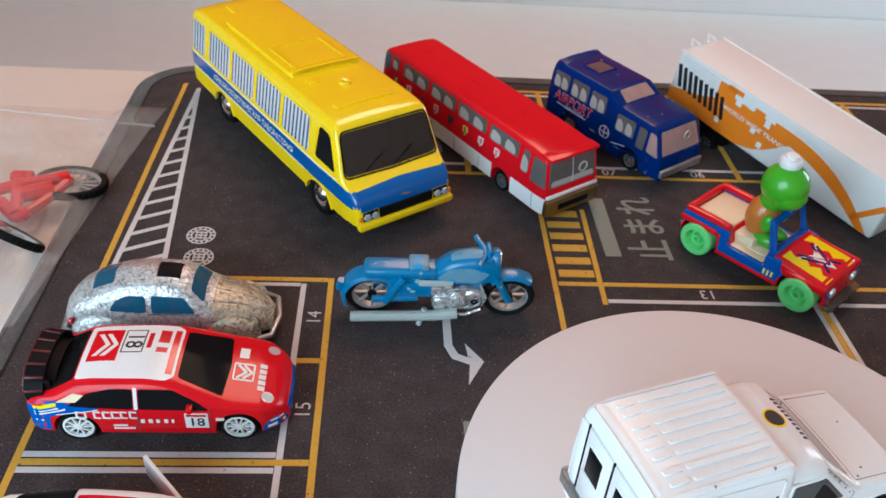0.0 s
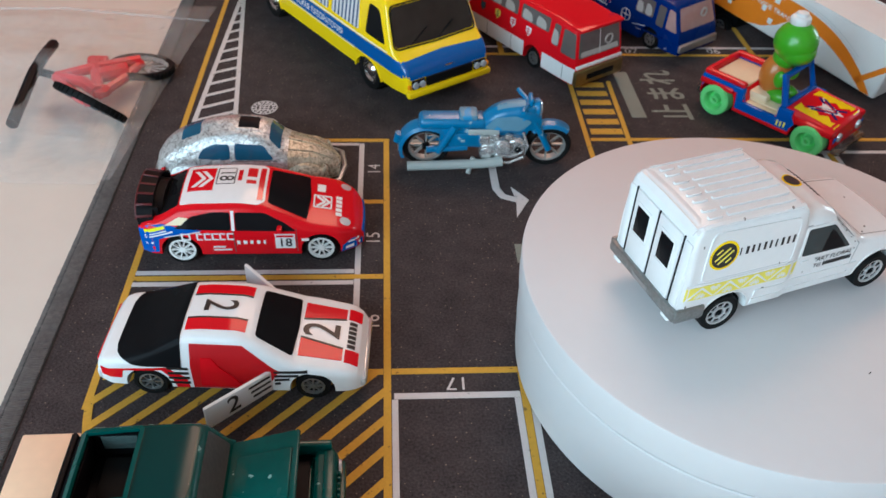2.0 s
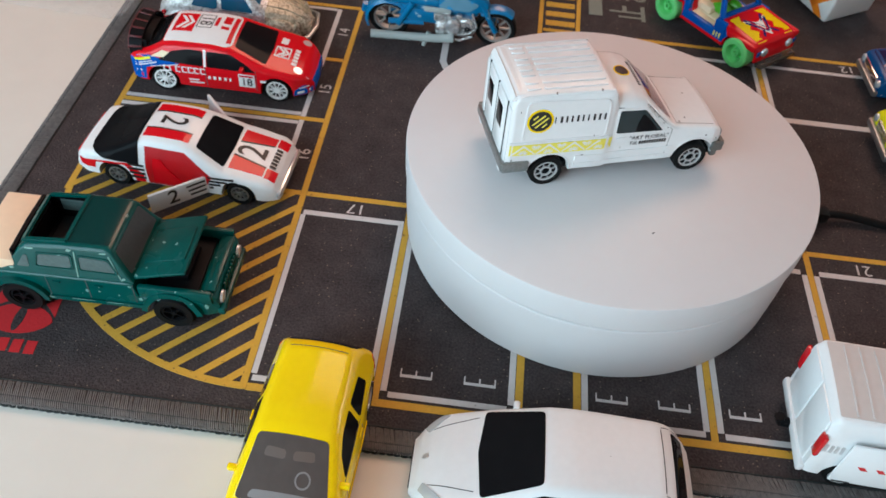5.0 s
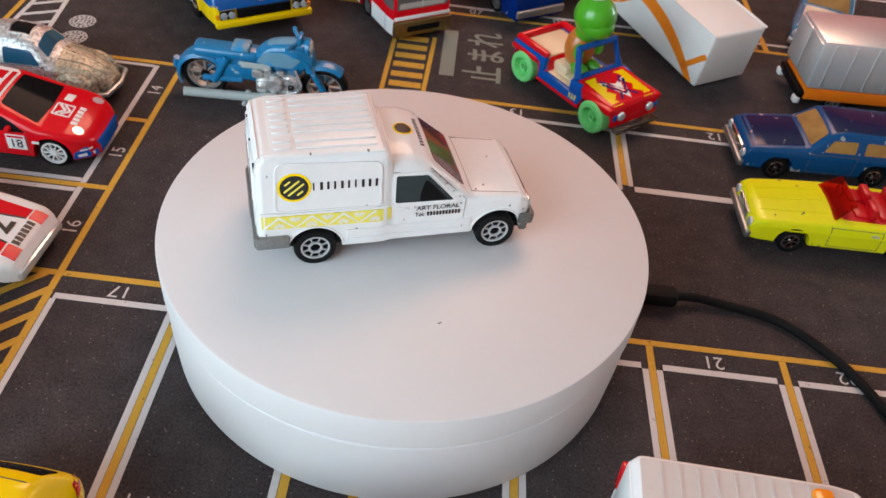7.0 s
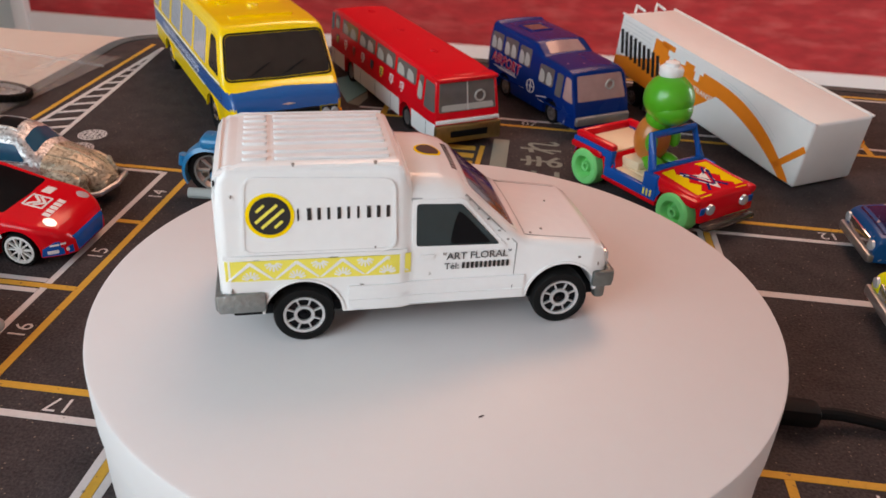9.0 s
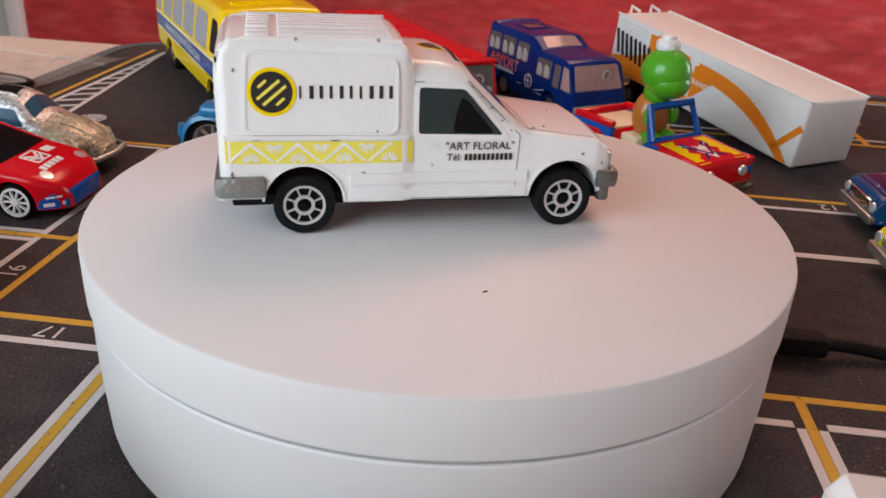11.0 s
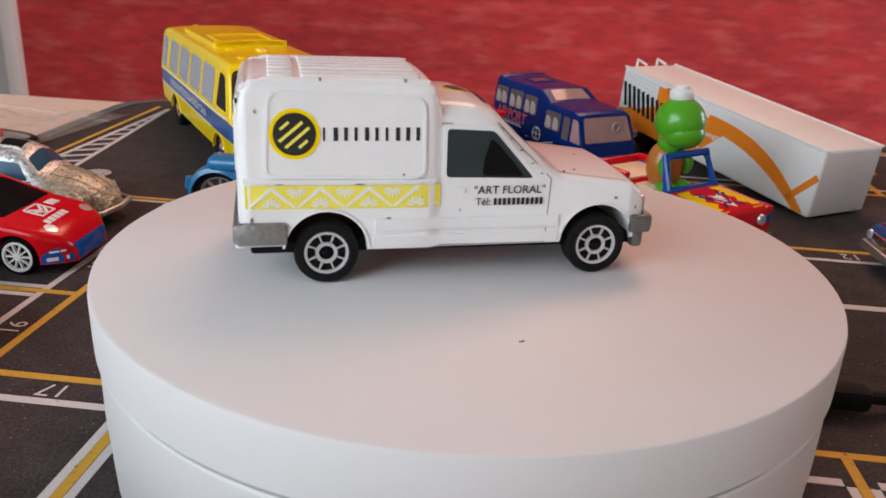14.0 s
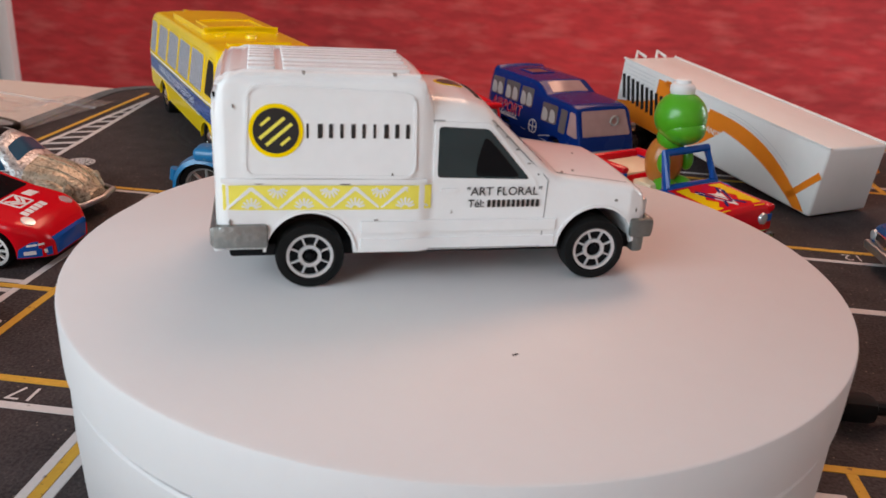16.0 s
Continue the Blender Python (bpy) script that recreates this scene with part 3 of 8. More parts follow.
for x in (51.8, 71.8, 113, 132.5, 154.5, 174.5, 197, 217, 239.5, 259.5, 282, 302):
    marking("wheel_stop_print", [bar(x - 5, -74.2, x + 5, -74.2, 1.0), bar(x - 4.8, -73.7, x - 4.8, -71.6, 0.45), bar(x, -73.7, x, -71.9, 0.5), bar(x + 4.8, -73.7, x + 4.8, -71.6, 0.45)], LINEWHITE)
for words, u, v, turn in (("07", 122.8, 209, 0), ("06", 165, 209.2, 0), ("13", 143.8, 123, 180), ("12", 229, 123, 180), ("14", -4.6, 106, 90), ("15", -4.6, 63, 90), ("16", -4.6, 21, 90), ("17", 20.7, -4.9, 180), ("18", 63, -4.9, 180), ("20", 165, -4.9, 180), ("21", 206.4, -4.9, 180), ("22", 249, -4.9, 180), ("23", 292, -4.9, 180)):
    bm = text_bm(words, 7.0, u, v, turn)
    for w in bm.verts:
        w.co = Vector((w.co.x, w.co.y, 0.14)) * S
    part("bay_number", bm, LINEWHITE, mat_thing)
for ch, u, v in (("れ", 130, 182), ("ま", 130.5, 166.5), ("止", 129.5, 150.5)):
    bm = text_bm(ch, 19.5, u, v, 90, 0, 0, 0.74, 0.3)
    for w in bm.verts:
        w.co = Vector((w.co.x, w.co.y, 0.14)) * S
    part("stop_sign_letter", bm, LINEGREY, mat_thing)
marking("stop_bar", [rect(108.6, 145.6, 115.2, 187.2)], LINEGREY)
marking("turn_arrow", [bar(42.3, 118, 42.4, 92, 2.9), bar(42.4, 93, 44.6, 87.4, 2.9), bar(44.0, 88.0, 49.8, 85.2, 2.9), [(48.2, 94), (54.3, 85.3), (48.4, 74.5), (49.4, 84.4)]], LINEWHITE, 0.13)
marking("teal_print", [[(24, 249), (33, 262), (43.5, 236), (38, 217)]], PRINTTEAL)
marking("teal_print_tip", [[(38.4, 216.6), (44, 235), (46, 226), (44, 214)]], LINEGREY)
marking("grey_patch", [rect(45.5, 49, 55, 59)], LINEGREY)
for u, v in ((-53, 153.2), (-51.3, 139)):
    polys = []
    for r in (5.4, 3.7):
        ring = circle(u, v, r, 26)
        polys += [bar(*a, *b, 0.55) for a, b in zip(ring, ring[1:] + ring[:1])]
    polys += [bar(u + 3.7 * math.cos(a), v + 3.7 * math.sin(a), u + 5.4 * math.cos(a), v + 5.4 * math.sin(a), 0.7) for a in np.linspace(0, 2 * math.pi, 15)[:-1]]
    polys += [bar(u - 2.4, v + k, u + 2.4, v + k, 0.6) for k in (-1.8, 0, 1.8)] + [bar(u + k, v - 2.4, u + k, v + 2.4, 0.6) for k in (-1.8, 0, 1.8)]
    marking("manhole_print", polys, LINEWHITE, 0.11)
eye_print = [[(-76 + 10.8 * math.cos(a), -70.8 + 5.8 * math.sin(a) * abs(math.sin(a)) ** 0.4) for a in np.linspace(0, 2 * math.pi, 30)[:-1]], [(-87, -68), (-86, -60), (-79, -63), (-82, -64.6)], [(-70, -64.2), (-66, -61), (-65.2, -69), (-68, -66)]]
marking("red_emblem", eye_print, PRINTRED, 0.13)
marking("red_emblem_bars", [bar(-85.6 + i * 4.4, -78.6, -85.2 + i * 4.4, -83.4, 3.2) for i in range(5)], PRINTRED, 0.13)
marking("emblem_slit", [[(-76 + 1.6 * math.cos(a), -70.6 + 5.2 * math.sin(a)) for a in np.linspace(0, 2 * math.pi, 16)[:-1]]], ASPHALT, 0.17)
for r in (52, 56):
    marking("tyre_mark", [arc_strip(12, 232, r - 0.8, r + 0.8, 172, 248, 26)], TYREMARK, 0.07 + r * 0.0004)

# ---- the turntable ----
turntable = thing("turntable", "round white plastic display turntable with a seam line", "turntable", at_mm(107.15, 2.05, 0))
part("base", lathe([(60, 0.2), (67.1, 0.2), (67.9, 1.0), (68.6, 14), (68.7, 25.2), (68.4, 25.6), (66.8, 25.7), (66.8, 26.4), (60, 26.4)], 128), FROST, turntable)
part("platter", lathe([(60, 26.5), (68.8, 26.5), (69.2, 26.9), (69.3, 30), (69.35, 36.5), (69.2, 37.1), (68.7, 37.4), (0.5, 37.4)], 128), FROST, turntable)
TZ = 37.4
lint = tagged(part("lint", block(-0.45, 0.45, -0.12, 0.12, 0, 0.12), BLACK, None), "tiny dark lint fibre on the turntable", "lint")
lint.matrix_world = at_mm(119.0, -36.0, TZ, 40)

cable = thing("usb_cable", "black charging cable running from the turntable", "cable", at_mm(0, 0, 0))
part("plug", block(174, 180, 14, 22, 1.2, 7.2, 1.2), BLACK, cable)
part("plug_grip", block(180, 197, 14.8, 21.2, 1.4, 6.8, 1.8), RUBBER, cable)
ctrl = [(196, 18.5, 4), (204, 20, 3.0), (217, 19, 1.7), (230, 15.5, 1.6), (242, 6, 1.6), (252.5, -9, 1.6), (261, -32, 1.6), (270, -60, 1.6), (279, -88, 1.6), (287, -112, 0.6), (296, -150, -0.9), (300, -230, -0.9)]
dense = []
for i in range(len(ctrl) - 1):
    p = [Vector(ctrl[max(0, min(len(ctrl) - 1, k))]) for k in (i - 1, i, i + 1, i + 2)]
    for j in range(6):
        t = j / 6
        dense.append(0.5 * (2 * p[1] + (p[2] - p[0]) * t + (2 * p[0] - 5 * p[1] + 4 * p[2] - p[3]) * t * t + (3 * p[1] - p[0] - 3 * p[2] + p[3]) * t ** 3))
part("cord", tube(dense, 1.55, 10), RUBBER, cable)

# ---- the florist's van on the turntable ----


def hub_wheel(van, x, y, side):
    """A wheel whose thin spokes join two pale rings on a black disc."""
    h, r, rim = 2.2, 5.6, 3.85
    w = part("wheel", lathe([(0.3, -h * 0.9), (rim, -h * 0.9), (rim, h * 0.66), (0.3, h * 0.66)], 28, "y"), BLACK, van)
    w.location = Vector((x, y, r)) * S
    if side < 0:
        w.rotation_euler = (0, 0, math.pi)
    part("tyre", lathe([(rim * 0.98, -h), (r * 0.93, -h), (r, -h * 0.7), (r, h * 0.7), (r * 0.96, h * 0.95), (rim + 0.3, h), (rim, h * 0.8), (rim * 0.98, -h)], 40, "y"), RUBBER, w)
    bm = bmesh.new()
    for a, b in ((3.34, 3.84), (1.3, 1.9)):
        lathe([(a, h * 0.6), (a, h * 0.86), (b, h * 0.90), (b, h * 0.6), (a, h * 0.6)], 36, "y", bm)
    for i in range(8):
        box(bm, 1.5, 3.6, h * 0.6, h * 0.84, -0.15, 0.15, 0, 1, Matrix.Rotation(2 * math.pi * (i + 0.5) / 8, 4, "Y"))
    part("rim", bm, SILVER, w, "pale ring rim with thin spokes")
    part("axle_end", lathe([(0.1, h * 0.6), (0.75, h * 0.6), (0.6, h * 0.95), (0.1, h)], 16, "y"), BLACK, w)


class VanShell(Shell):
    """A shell whose cab roof is rounder than the box behind it."""

    def rr(self, x):
        k = min(1.0, max(0.0, (x + 6.4) / 0.6)) * min(1.0, max(0.0, (15.0 - x) / 6.0))
        return super().rr(x) + 2.6 * k


def florist_van():
    van = thing("toy_delivery_van", "small white die-cast delivery van with yellow band", "toy van", at_mm(104.0, 1.4, TZ, 18.0))
    sh = VanShell([(-39.4, 30.0), (-38.8, 33.4), (-37.2, 34.9), (-8.0, 34.7), (-6.6, 34.0), (-6.2, 31.6), (0.0, 31.2), (4.0, 29.8), (14.8, 19.8), (16.6, 18.9), (30.6, 17.0), (32.8, 15.6), (33.6, 12.0), (33.8, 8.5)],
                  [(-39.4, 7.0), (-32, 7.0), (-31, 6.0), (30, 6.0), (33.8, 7.0)],
                  [(-39.4, 14.2), (-38.2, 14.9), (-8.0, 15.1), (-6.7, 15.0), (-6.1, 14.5), (8, 14.4), (30, 14.2), (32.6, 13.4), (33.8, 12.4)],
                  20.0, 0.075, 1.5, 0.5, ((-25.2, 6.3, 7.0), (24.2, 6.3, 7.0)), 0.35, 0.05, 96)
    part("body", sh.body(), WHITE, van, "chipped white enamel body")
    DULLZINC = material("dull_zinc", (0.30, 0.31, 0.30), 0.40, 0.8, 0.3, 900, 0.6, 0.2)
    CABGLASS = glass("grey_green_side_window", srgb(40, 52, 54), 0.04)
    groove = material("panel_line", (0.30, 0.30, 0.29), 0.6)

    def outline_of(poly, w):
        return [bar(*a, *b, w) for a, b in zip(poly, poly[1:] + poly[:1])]

    # raised side panel and its lettering
    panel = rounded([(-35.2, 19.5), (-8.6, 19.2), (-8.8, 32.4), (-34.4, 33.4)], 2.0)
    for where in ("left", "right"):
        part("side_panel", sh.lay(poly_bm([panel], 3.0), where, 0.22, 0.5), WHITE, van, "raised white side panel")
        part("panel_edge", sh.lay(poly_bm(outline_of(panel, 0.5), 0), where, 0.34, 0.5), WHITE, van)
        part("emblem_disc", sh.lay(poly_bm([circle(-30.3, 26.6, 4.15, 32)], 2.0), where, 0.32, 0.3), YELLOW, van, "yellow round emblem")
        part("emblem_face", sh.lay(poly_bm([circle(-30.3, 26.6, 3.5, 32)], 2.0), where, 0.38, 0.3), INK, van)
        part("emblem_figure", sh.lay(poly_bm([bar(-32.8, 25.4, -29.0, 28.6, 0.5), bar(-31.8, 24.4, -27.9, 27.7, 0.5), bar(-32.6, 27.4, -31.2, 28.6, 0.45), bar(-29.6, 24.4, -28.2, 25.6, 0.45)], 0), where, 0.44, 0.3), PALEYELLOW, van, "plain yellow slanted strokes")
        s = 1
        for i in range(10):
            part("name_bar", sh.lay(poly_bm([rect(-25.7 + i * 1.72, 25.5, -25.7 + i * 1.72 + (0.32, 0.72, 0.6, 0.5, 0.66, 0.5, 0.42, 0.7, 0.66, 0.62)[i], 27.7)], 0), where, 0.32, 0.3), INK, van, "black lettering bar")
        # yellow patterned band
        part("yellow_band", sh.lay(poly_bm([[(-38.6, 14.0), (-5.6, 13.8), (-5.6, 17.8), (-38.6, 18.0)]], 3.0), where, 0.16, 0.4), PALEYELLOW, van, "pale yellow lace band")
        lace = []
        for i in range(4):
            x = -38.3 + i * 8.1
            lace.append([(x, 14.2), (x + 0.5, 14.2), (x + 4.05, 17.1), (x + 7.6, 14.2), (x + 8.1, 14.2), (x + 4.3, 17.7), (x + 3.8, 17.7)])
            for cx, cz, up in ((x + 4.05, 14.1, 1), (x + 8.1, 17.6, -1))[:1 if i == 3 else 2]:
                for a in (0.35, 0.75, 1.15, 1.57, 2.0, 2.4, 2.8):
                    r0, r1 = 0.5, 1.5 + 0.3 * math.sin(a)
                    lace.append(bar(cx + r0 * math.cos(a), cz + up * r0 * math.sin(a), cx + r1 * math.cos(a), cz + up * r1 * math.sin(a), 0.3))
        part("band_lace", sh.lay(poly_bm(lace, 0), where, 0.22, 0.3), WHITEINK, van)
        part("moulding", sh.lay(poly_bm([[(-38.8, 18.4), (-6.4, 18.2), (-6.4, 18.9), (-38.8, 19.1)]], 3.0), where, 0.4, 0.7), WHITE, van)
        part("rubbing_strip", sh.lay(poly_bm([[(-17.0, 9.8), (16.4, 9.6), (16.4, 11.6), (-17.0, 11.8)]], 3.0), where, 0.38, 0.7), WHITE, van)
        part("sill_strip", sh.lay(poly_bm([[(-17.0, 6.8), (16.4, 6.6), (16.4, 8.5), (-17.0, 8.7)]], 3.0), where, 0.3, 0.7), WHITE, van)
        door = [(-5.6, 6.5), (14.2, 6.5), (14.4, 18.4), (4.6, 28.0), (-5.6, 28.2)]
        part("door_line", sh.lay(poly_bm(outline_of(door, 0.22), 0), where, 0.10, 0.3), groove, van)
        frame = rounded([(-5.3, 18.0), (12.8, 17.7), (4.0, 27.8), (-5.3, 28.1)], 0.9)
        part("side_window_frame", sh.lay(poly_bm([frame], 2.0), where, 0.16, 0.5), WHITE, van)
        pane = rounded([(-4.7, 19.0), (11.1, 18.6), (3.6, 26.9), (-4.7, 27.3)], 0.7)
        part("side_window", sh.lay(poly_bm([pane], 2.0), where, 0.24, 0.5), CABGLASS, van, "dark tinted side window")
        part("seat_behind_window", sh.lay(poly_bm([rounded([(1.6, 19.2), (9.4, 19.0), (6.6, 22.2), (4.8, 24.2), (3.0, 25.8), (2.0, 22.4)], 0.8)], 2.0), where, 0.28, 0.3), BLACK, van)
        part("door_handle", sh.lay(poly_bm([rect(-4.0, 16.4, -1.2, 17.1, 0.3)], 0), where, 0.34, 0.6), WHITE, van)
        words_on(sh, "door_lettering", "\"ART FLORAL\"", 2.05, 6.9, 16.5, where, INK, van, 0, 0, 1.0, 0.26, 0.02, "black door lettering")
        for i in range(11):
            part("door_number_bar", sh.lay(poly_bm([rect(4.1 + i * 0.85, 13.8, 4.1 + i * 0.85 + 0.48, 15.0)], 0), where, 0.24, 0.3), INK, van, "small black number bar")
        words_on(sh, "door_lettering", "Tél:", 1.85, 2.1, 14.4, where, INK, van, 0, 0, 1.0, 0.26, 0.02)
        part("side_repeater", sh.lay(poly_bm([rect(12.6, 10.8, 13.6, 11.3), rect(14.6, 10.7, 15.8, 11.4)], 0), where, 0.24, 0.3), SILVER, van)
        # arch lips
        for ax in (-25.2, 24.2):
            part("arch_lip", sh.lay(poly_bm([arc_strip(ax, 6.3, 7.05, 7.5, 4, 176)], 0), where, 0.22, 0.6), WHITE, van)
    # worn spots where the enamel has gone
    bare = material("bare_worn_spot", (0.24, 0.22, 0.20), 0.6, 0.2, 0.3, 900)
    for u, v, a, b in ((-33.0, 18.3, 0.9, 0.16), (-19.6, 18.1, 1.1, 0.14), (-12.2, 19.6, 0.18, 0.5), (5.2, 27.2, 0.4, 0.13), (7.0, 25.4, 0.4, 0.12), (8.8, 23.4, 0.45, 0.12), (10.8, 21.2, 0.4, 0.12), (12.6, 19.4, 0.35, 0.14), (-36.6, 30.2, 0.16, 0.4), (-9.4, 31.0, 0.14, 0.6), (-1.0, 11.2, 0.8, 0.1), (-14.6, 12.0, 0.5, 0.12), (27.2, 14.6, 0.35, 0.3), (31.4, 12.6, 0.2, 0.4), (-37.6, 12.0, 0.25, 0.5)):
        q = [(u + a * random.uniform(0.6, 1.1) * math.cos(k), v + b * random.uniform(0.6, 1.1) * math.sin(k)) for k in np.linspace(0, 2 * math.pi, 9)[:-1]]
        part("worn_spot", sh.lay(poly_bm([q], 0), "right", 0.3 if -35 < u < -10 and v > 19 else 0.2, 0.3), bare, van)
    for u, v in ((20.4, -9.6), (25.0, 3.0), (17.8, -11.4), (-12.0, -13.0), (-26.0, -13.0)):
        part("worn_spot", sh.lay(poly_bm([circle(u, v, random.uniform(0.2, 0.4), 7)], 0), "top", 0.16 if u > 0 else 0.7, 0.3), bare, van)
    # ribbed roof
    part("roof_tray", sh.lay(poly_bm([rect(-38.0, -12.2, -8.2, 12.2, 0.8)], 4.0), "top", 0.25, 0.6), WHITE, van)
    for y in (-10.2, -7.6, -4.0, -1.4, 1.4, 4.0, 7.6, 10.2):
        part("roof_rib", sh.lay(poly_bm([rect(-29.0, y - 0.55, -9.2, y + 0.55, 0.4)], 4.0), "top", 0.75, 1.0), WHITE, van)
        part("roof_rib", sh.lay(poly_bm([rect(-34.4, y - 0.55, -30.2, y + 0.55, 0.4)], 4.0), "top", 0.75, 1.0), WHITE, van)
    part("roof_edge", sh.lay(poly_bm([rect(-38.4, 12.4, -8.0, 13.2), rect(-38.4, -13.2, -8.0, -12.4), rect(-38.8, -12.2, -37.9, 12.2)], 4.0), "top", 0.6, 0.9), WHITE, van)
    # cab roof mark and windscreen
    part("roof_emblem", sh.lay(poly_bm([circle(-0.6, 0, 2.6, 24)], 2.0), "top", 0.10, 0.3), YELLOW, van)
    part("roof_emblem_face", sh.lay(poly_bm([circle(-0.6, 0, 2.15, 24)], 2.0), "top", 0.14, 0.3), INK, van)
    for i in range(10):
        part("roof_name_bar", sh.lay(poly_bm([rect(3.0, -6 + i * 1.25, 4.0, -6 + i * 1.25 + 0.6)], 0), "top", 0.12, 0.3), INK, van)
    part("windscreen_frame", sh.lay(poly_bm([rounded([(4.8, -10.4), (15.2, -12.4), (15.2, 12.4), (4.8, 10.4)], 1.0)], 2.0), "top", 0.10, 0.4), WHITE, van)
    part("windscreen", sh.lay(poly_bm([rounded([(5.6, -9.8), (14.4, -11.7), (14.4, 11.7), (5.6, 9.8)], 1.2)], 2.0), "top", 0.16, 0.4), glass("rosy_windscreen", srgb(96, 62, 66), 0.06), van, "rose-tinted windscreen")
    part("bonnet_line", sh.lay(poly_bm([bar(16.2, -12.2, 32.4, -12.0, 0.2), bar(16.2, 12.2, 32.4, 12.0, 0.2), bar(16.4, -12, 16.4, 12, 0.2)], 3.0), "top", 0.05, 0.3), groove, van)
    # rear doors
    for s in (-1, 1):
        a, b = (0.35, 9.9)
        d = part("rear_door", block(-39.95, -38.8, min(s * a, s * b), max(s * a, s * b), 10.4, 31.4, 0.5), WHITE, van, "white rear door")
        part("rear_window_frame", block(-40.15, -39.6, min(s * 1.9, s * 8.9), max(s * 1.9, s * 8.9), 18.6, 28.6, 0.4), WHITE, d)
        part("rear_window", block(-40.22, -39.7, min(s * 2.5, s * 8.2), max(s * 2.5, s * 8.2), 19.4, 27.8, 0.35), DARKGLASS, d, "dark rear window")
        part("door_gap", block(-39.7, -39.3, s * 10.35 - 0.18, s * 10.35 + 0.18, 8.6, 31.6), BLACK, van)
        part("rear_pillar", block(-39.8, -38.8, min(s * 10.7, s * 13.6), max(s * 10.7, s * 13.6), 8.6, 31.0, 0.7), WHITE, van)
        part("bumper_lug", block(-40.6, -38.6, s * 11.6 - 1.7, s * 11.6 + 1.7, 6.2, 7.7, 0.7, 3), WHITE, van, "white lug under the bumper")
        part("headlamp", block(32.8, 34.2, min(s * 7.2, s * 12.2), max(s * 7.2, s * 12.2), 10.4, 14.2, 0.5), CLEARLENS, van)
    part("door_gap", block(-39.75, -39.3, -0.2, 0.2, 8.6, 31.4), BLACK, van)
    part("grille", block(33.1, 34.1, -6.8, 6.8, 10.6, 14.0, 0.3), BLACK, van)
    bm = block(-40.8, -39.2, -15.2, 15.2, 7.7, 11.2, 0.6)
    box(bm, -40.4, -31.8, -15.8, -14.4, 7.6, 11.6, 0.6)
    box(bm, -40.4, -31.8, 14.4, 15.8, 7.6, 11.6, 0.6)
    part("rear_bumper", bm, DULLZINC, van, "bare zinc rear bumper")
    bm = block(33.2, 35.2, -14.4, 14.4, 7.8, 11.2, 0.9)
    box(bm, 30.4, 34.6, -15.0, -13.6, 7.8, 11.2, 0.6)
    box(bm, 30.4, 34.6, 13.6, 15.0, 7.8, 11.2, 0.6)
    box(bm, 31.4, 33.8, -14.0, 14.0, 4.6, 8.2, 0.8)
    part("front_bumper", bm, material("dark_zinc", (0.16, 0.17, 0.16), 0.42, 0.7, 0.3, 900, 0.6, 0.2), van, "bare zinc front bumper")
    part("base_plate", block(-38, 32, -12.5, 12.5, 5.0, 7.4, 0.5), BLACK, van)
    part("rear_number_plate", block(-40.95, -40.7, -3.5, 3.5, 8.3, 9.7), ZINC, van)
    for x in (-25.2, 24.2):
        for s in (1, -1):
            hub_wheel(van, x, s * 12.4, s)
    return van


florist_van()

# ---- the toy cars standing on the mat ----
PANELLINE = material("dark_panel_line", (0.06, 0.06, 0.06), 0.6)


def loop_bars(poly, w):
    return [bar(*a, *b, w) for a, b in zip(poly, poly[1:] + poly[:1])]


def mirrors(car, sh, x, z, mat, out=2.2):
    for s in (1, -1):
        y = sh.sy(x, z)
        part("wing_mirror", block(x - 0.9, x + 0.9, min(s * (y - 0.6), s * (y + out)), max(s * (y - 0.6), s * (y + out)), z - 0.9, z + 1.1, 0.5), mat, car)


DARKRED = material("dark_red_plastic", srgb(84, 10, 16), 0.45)


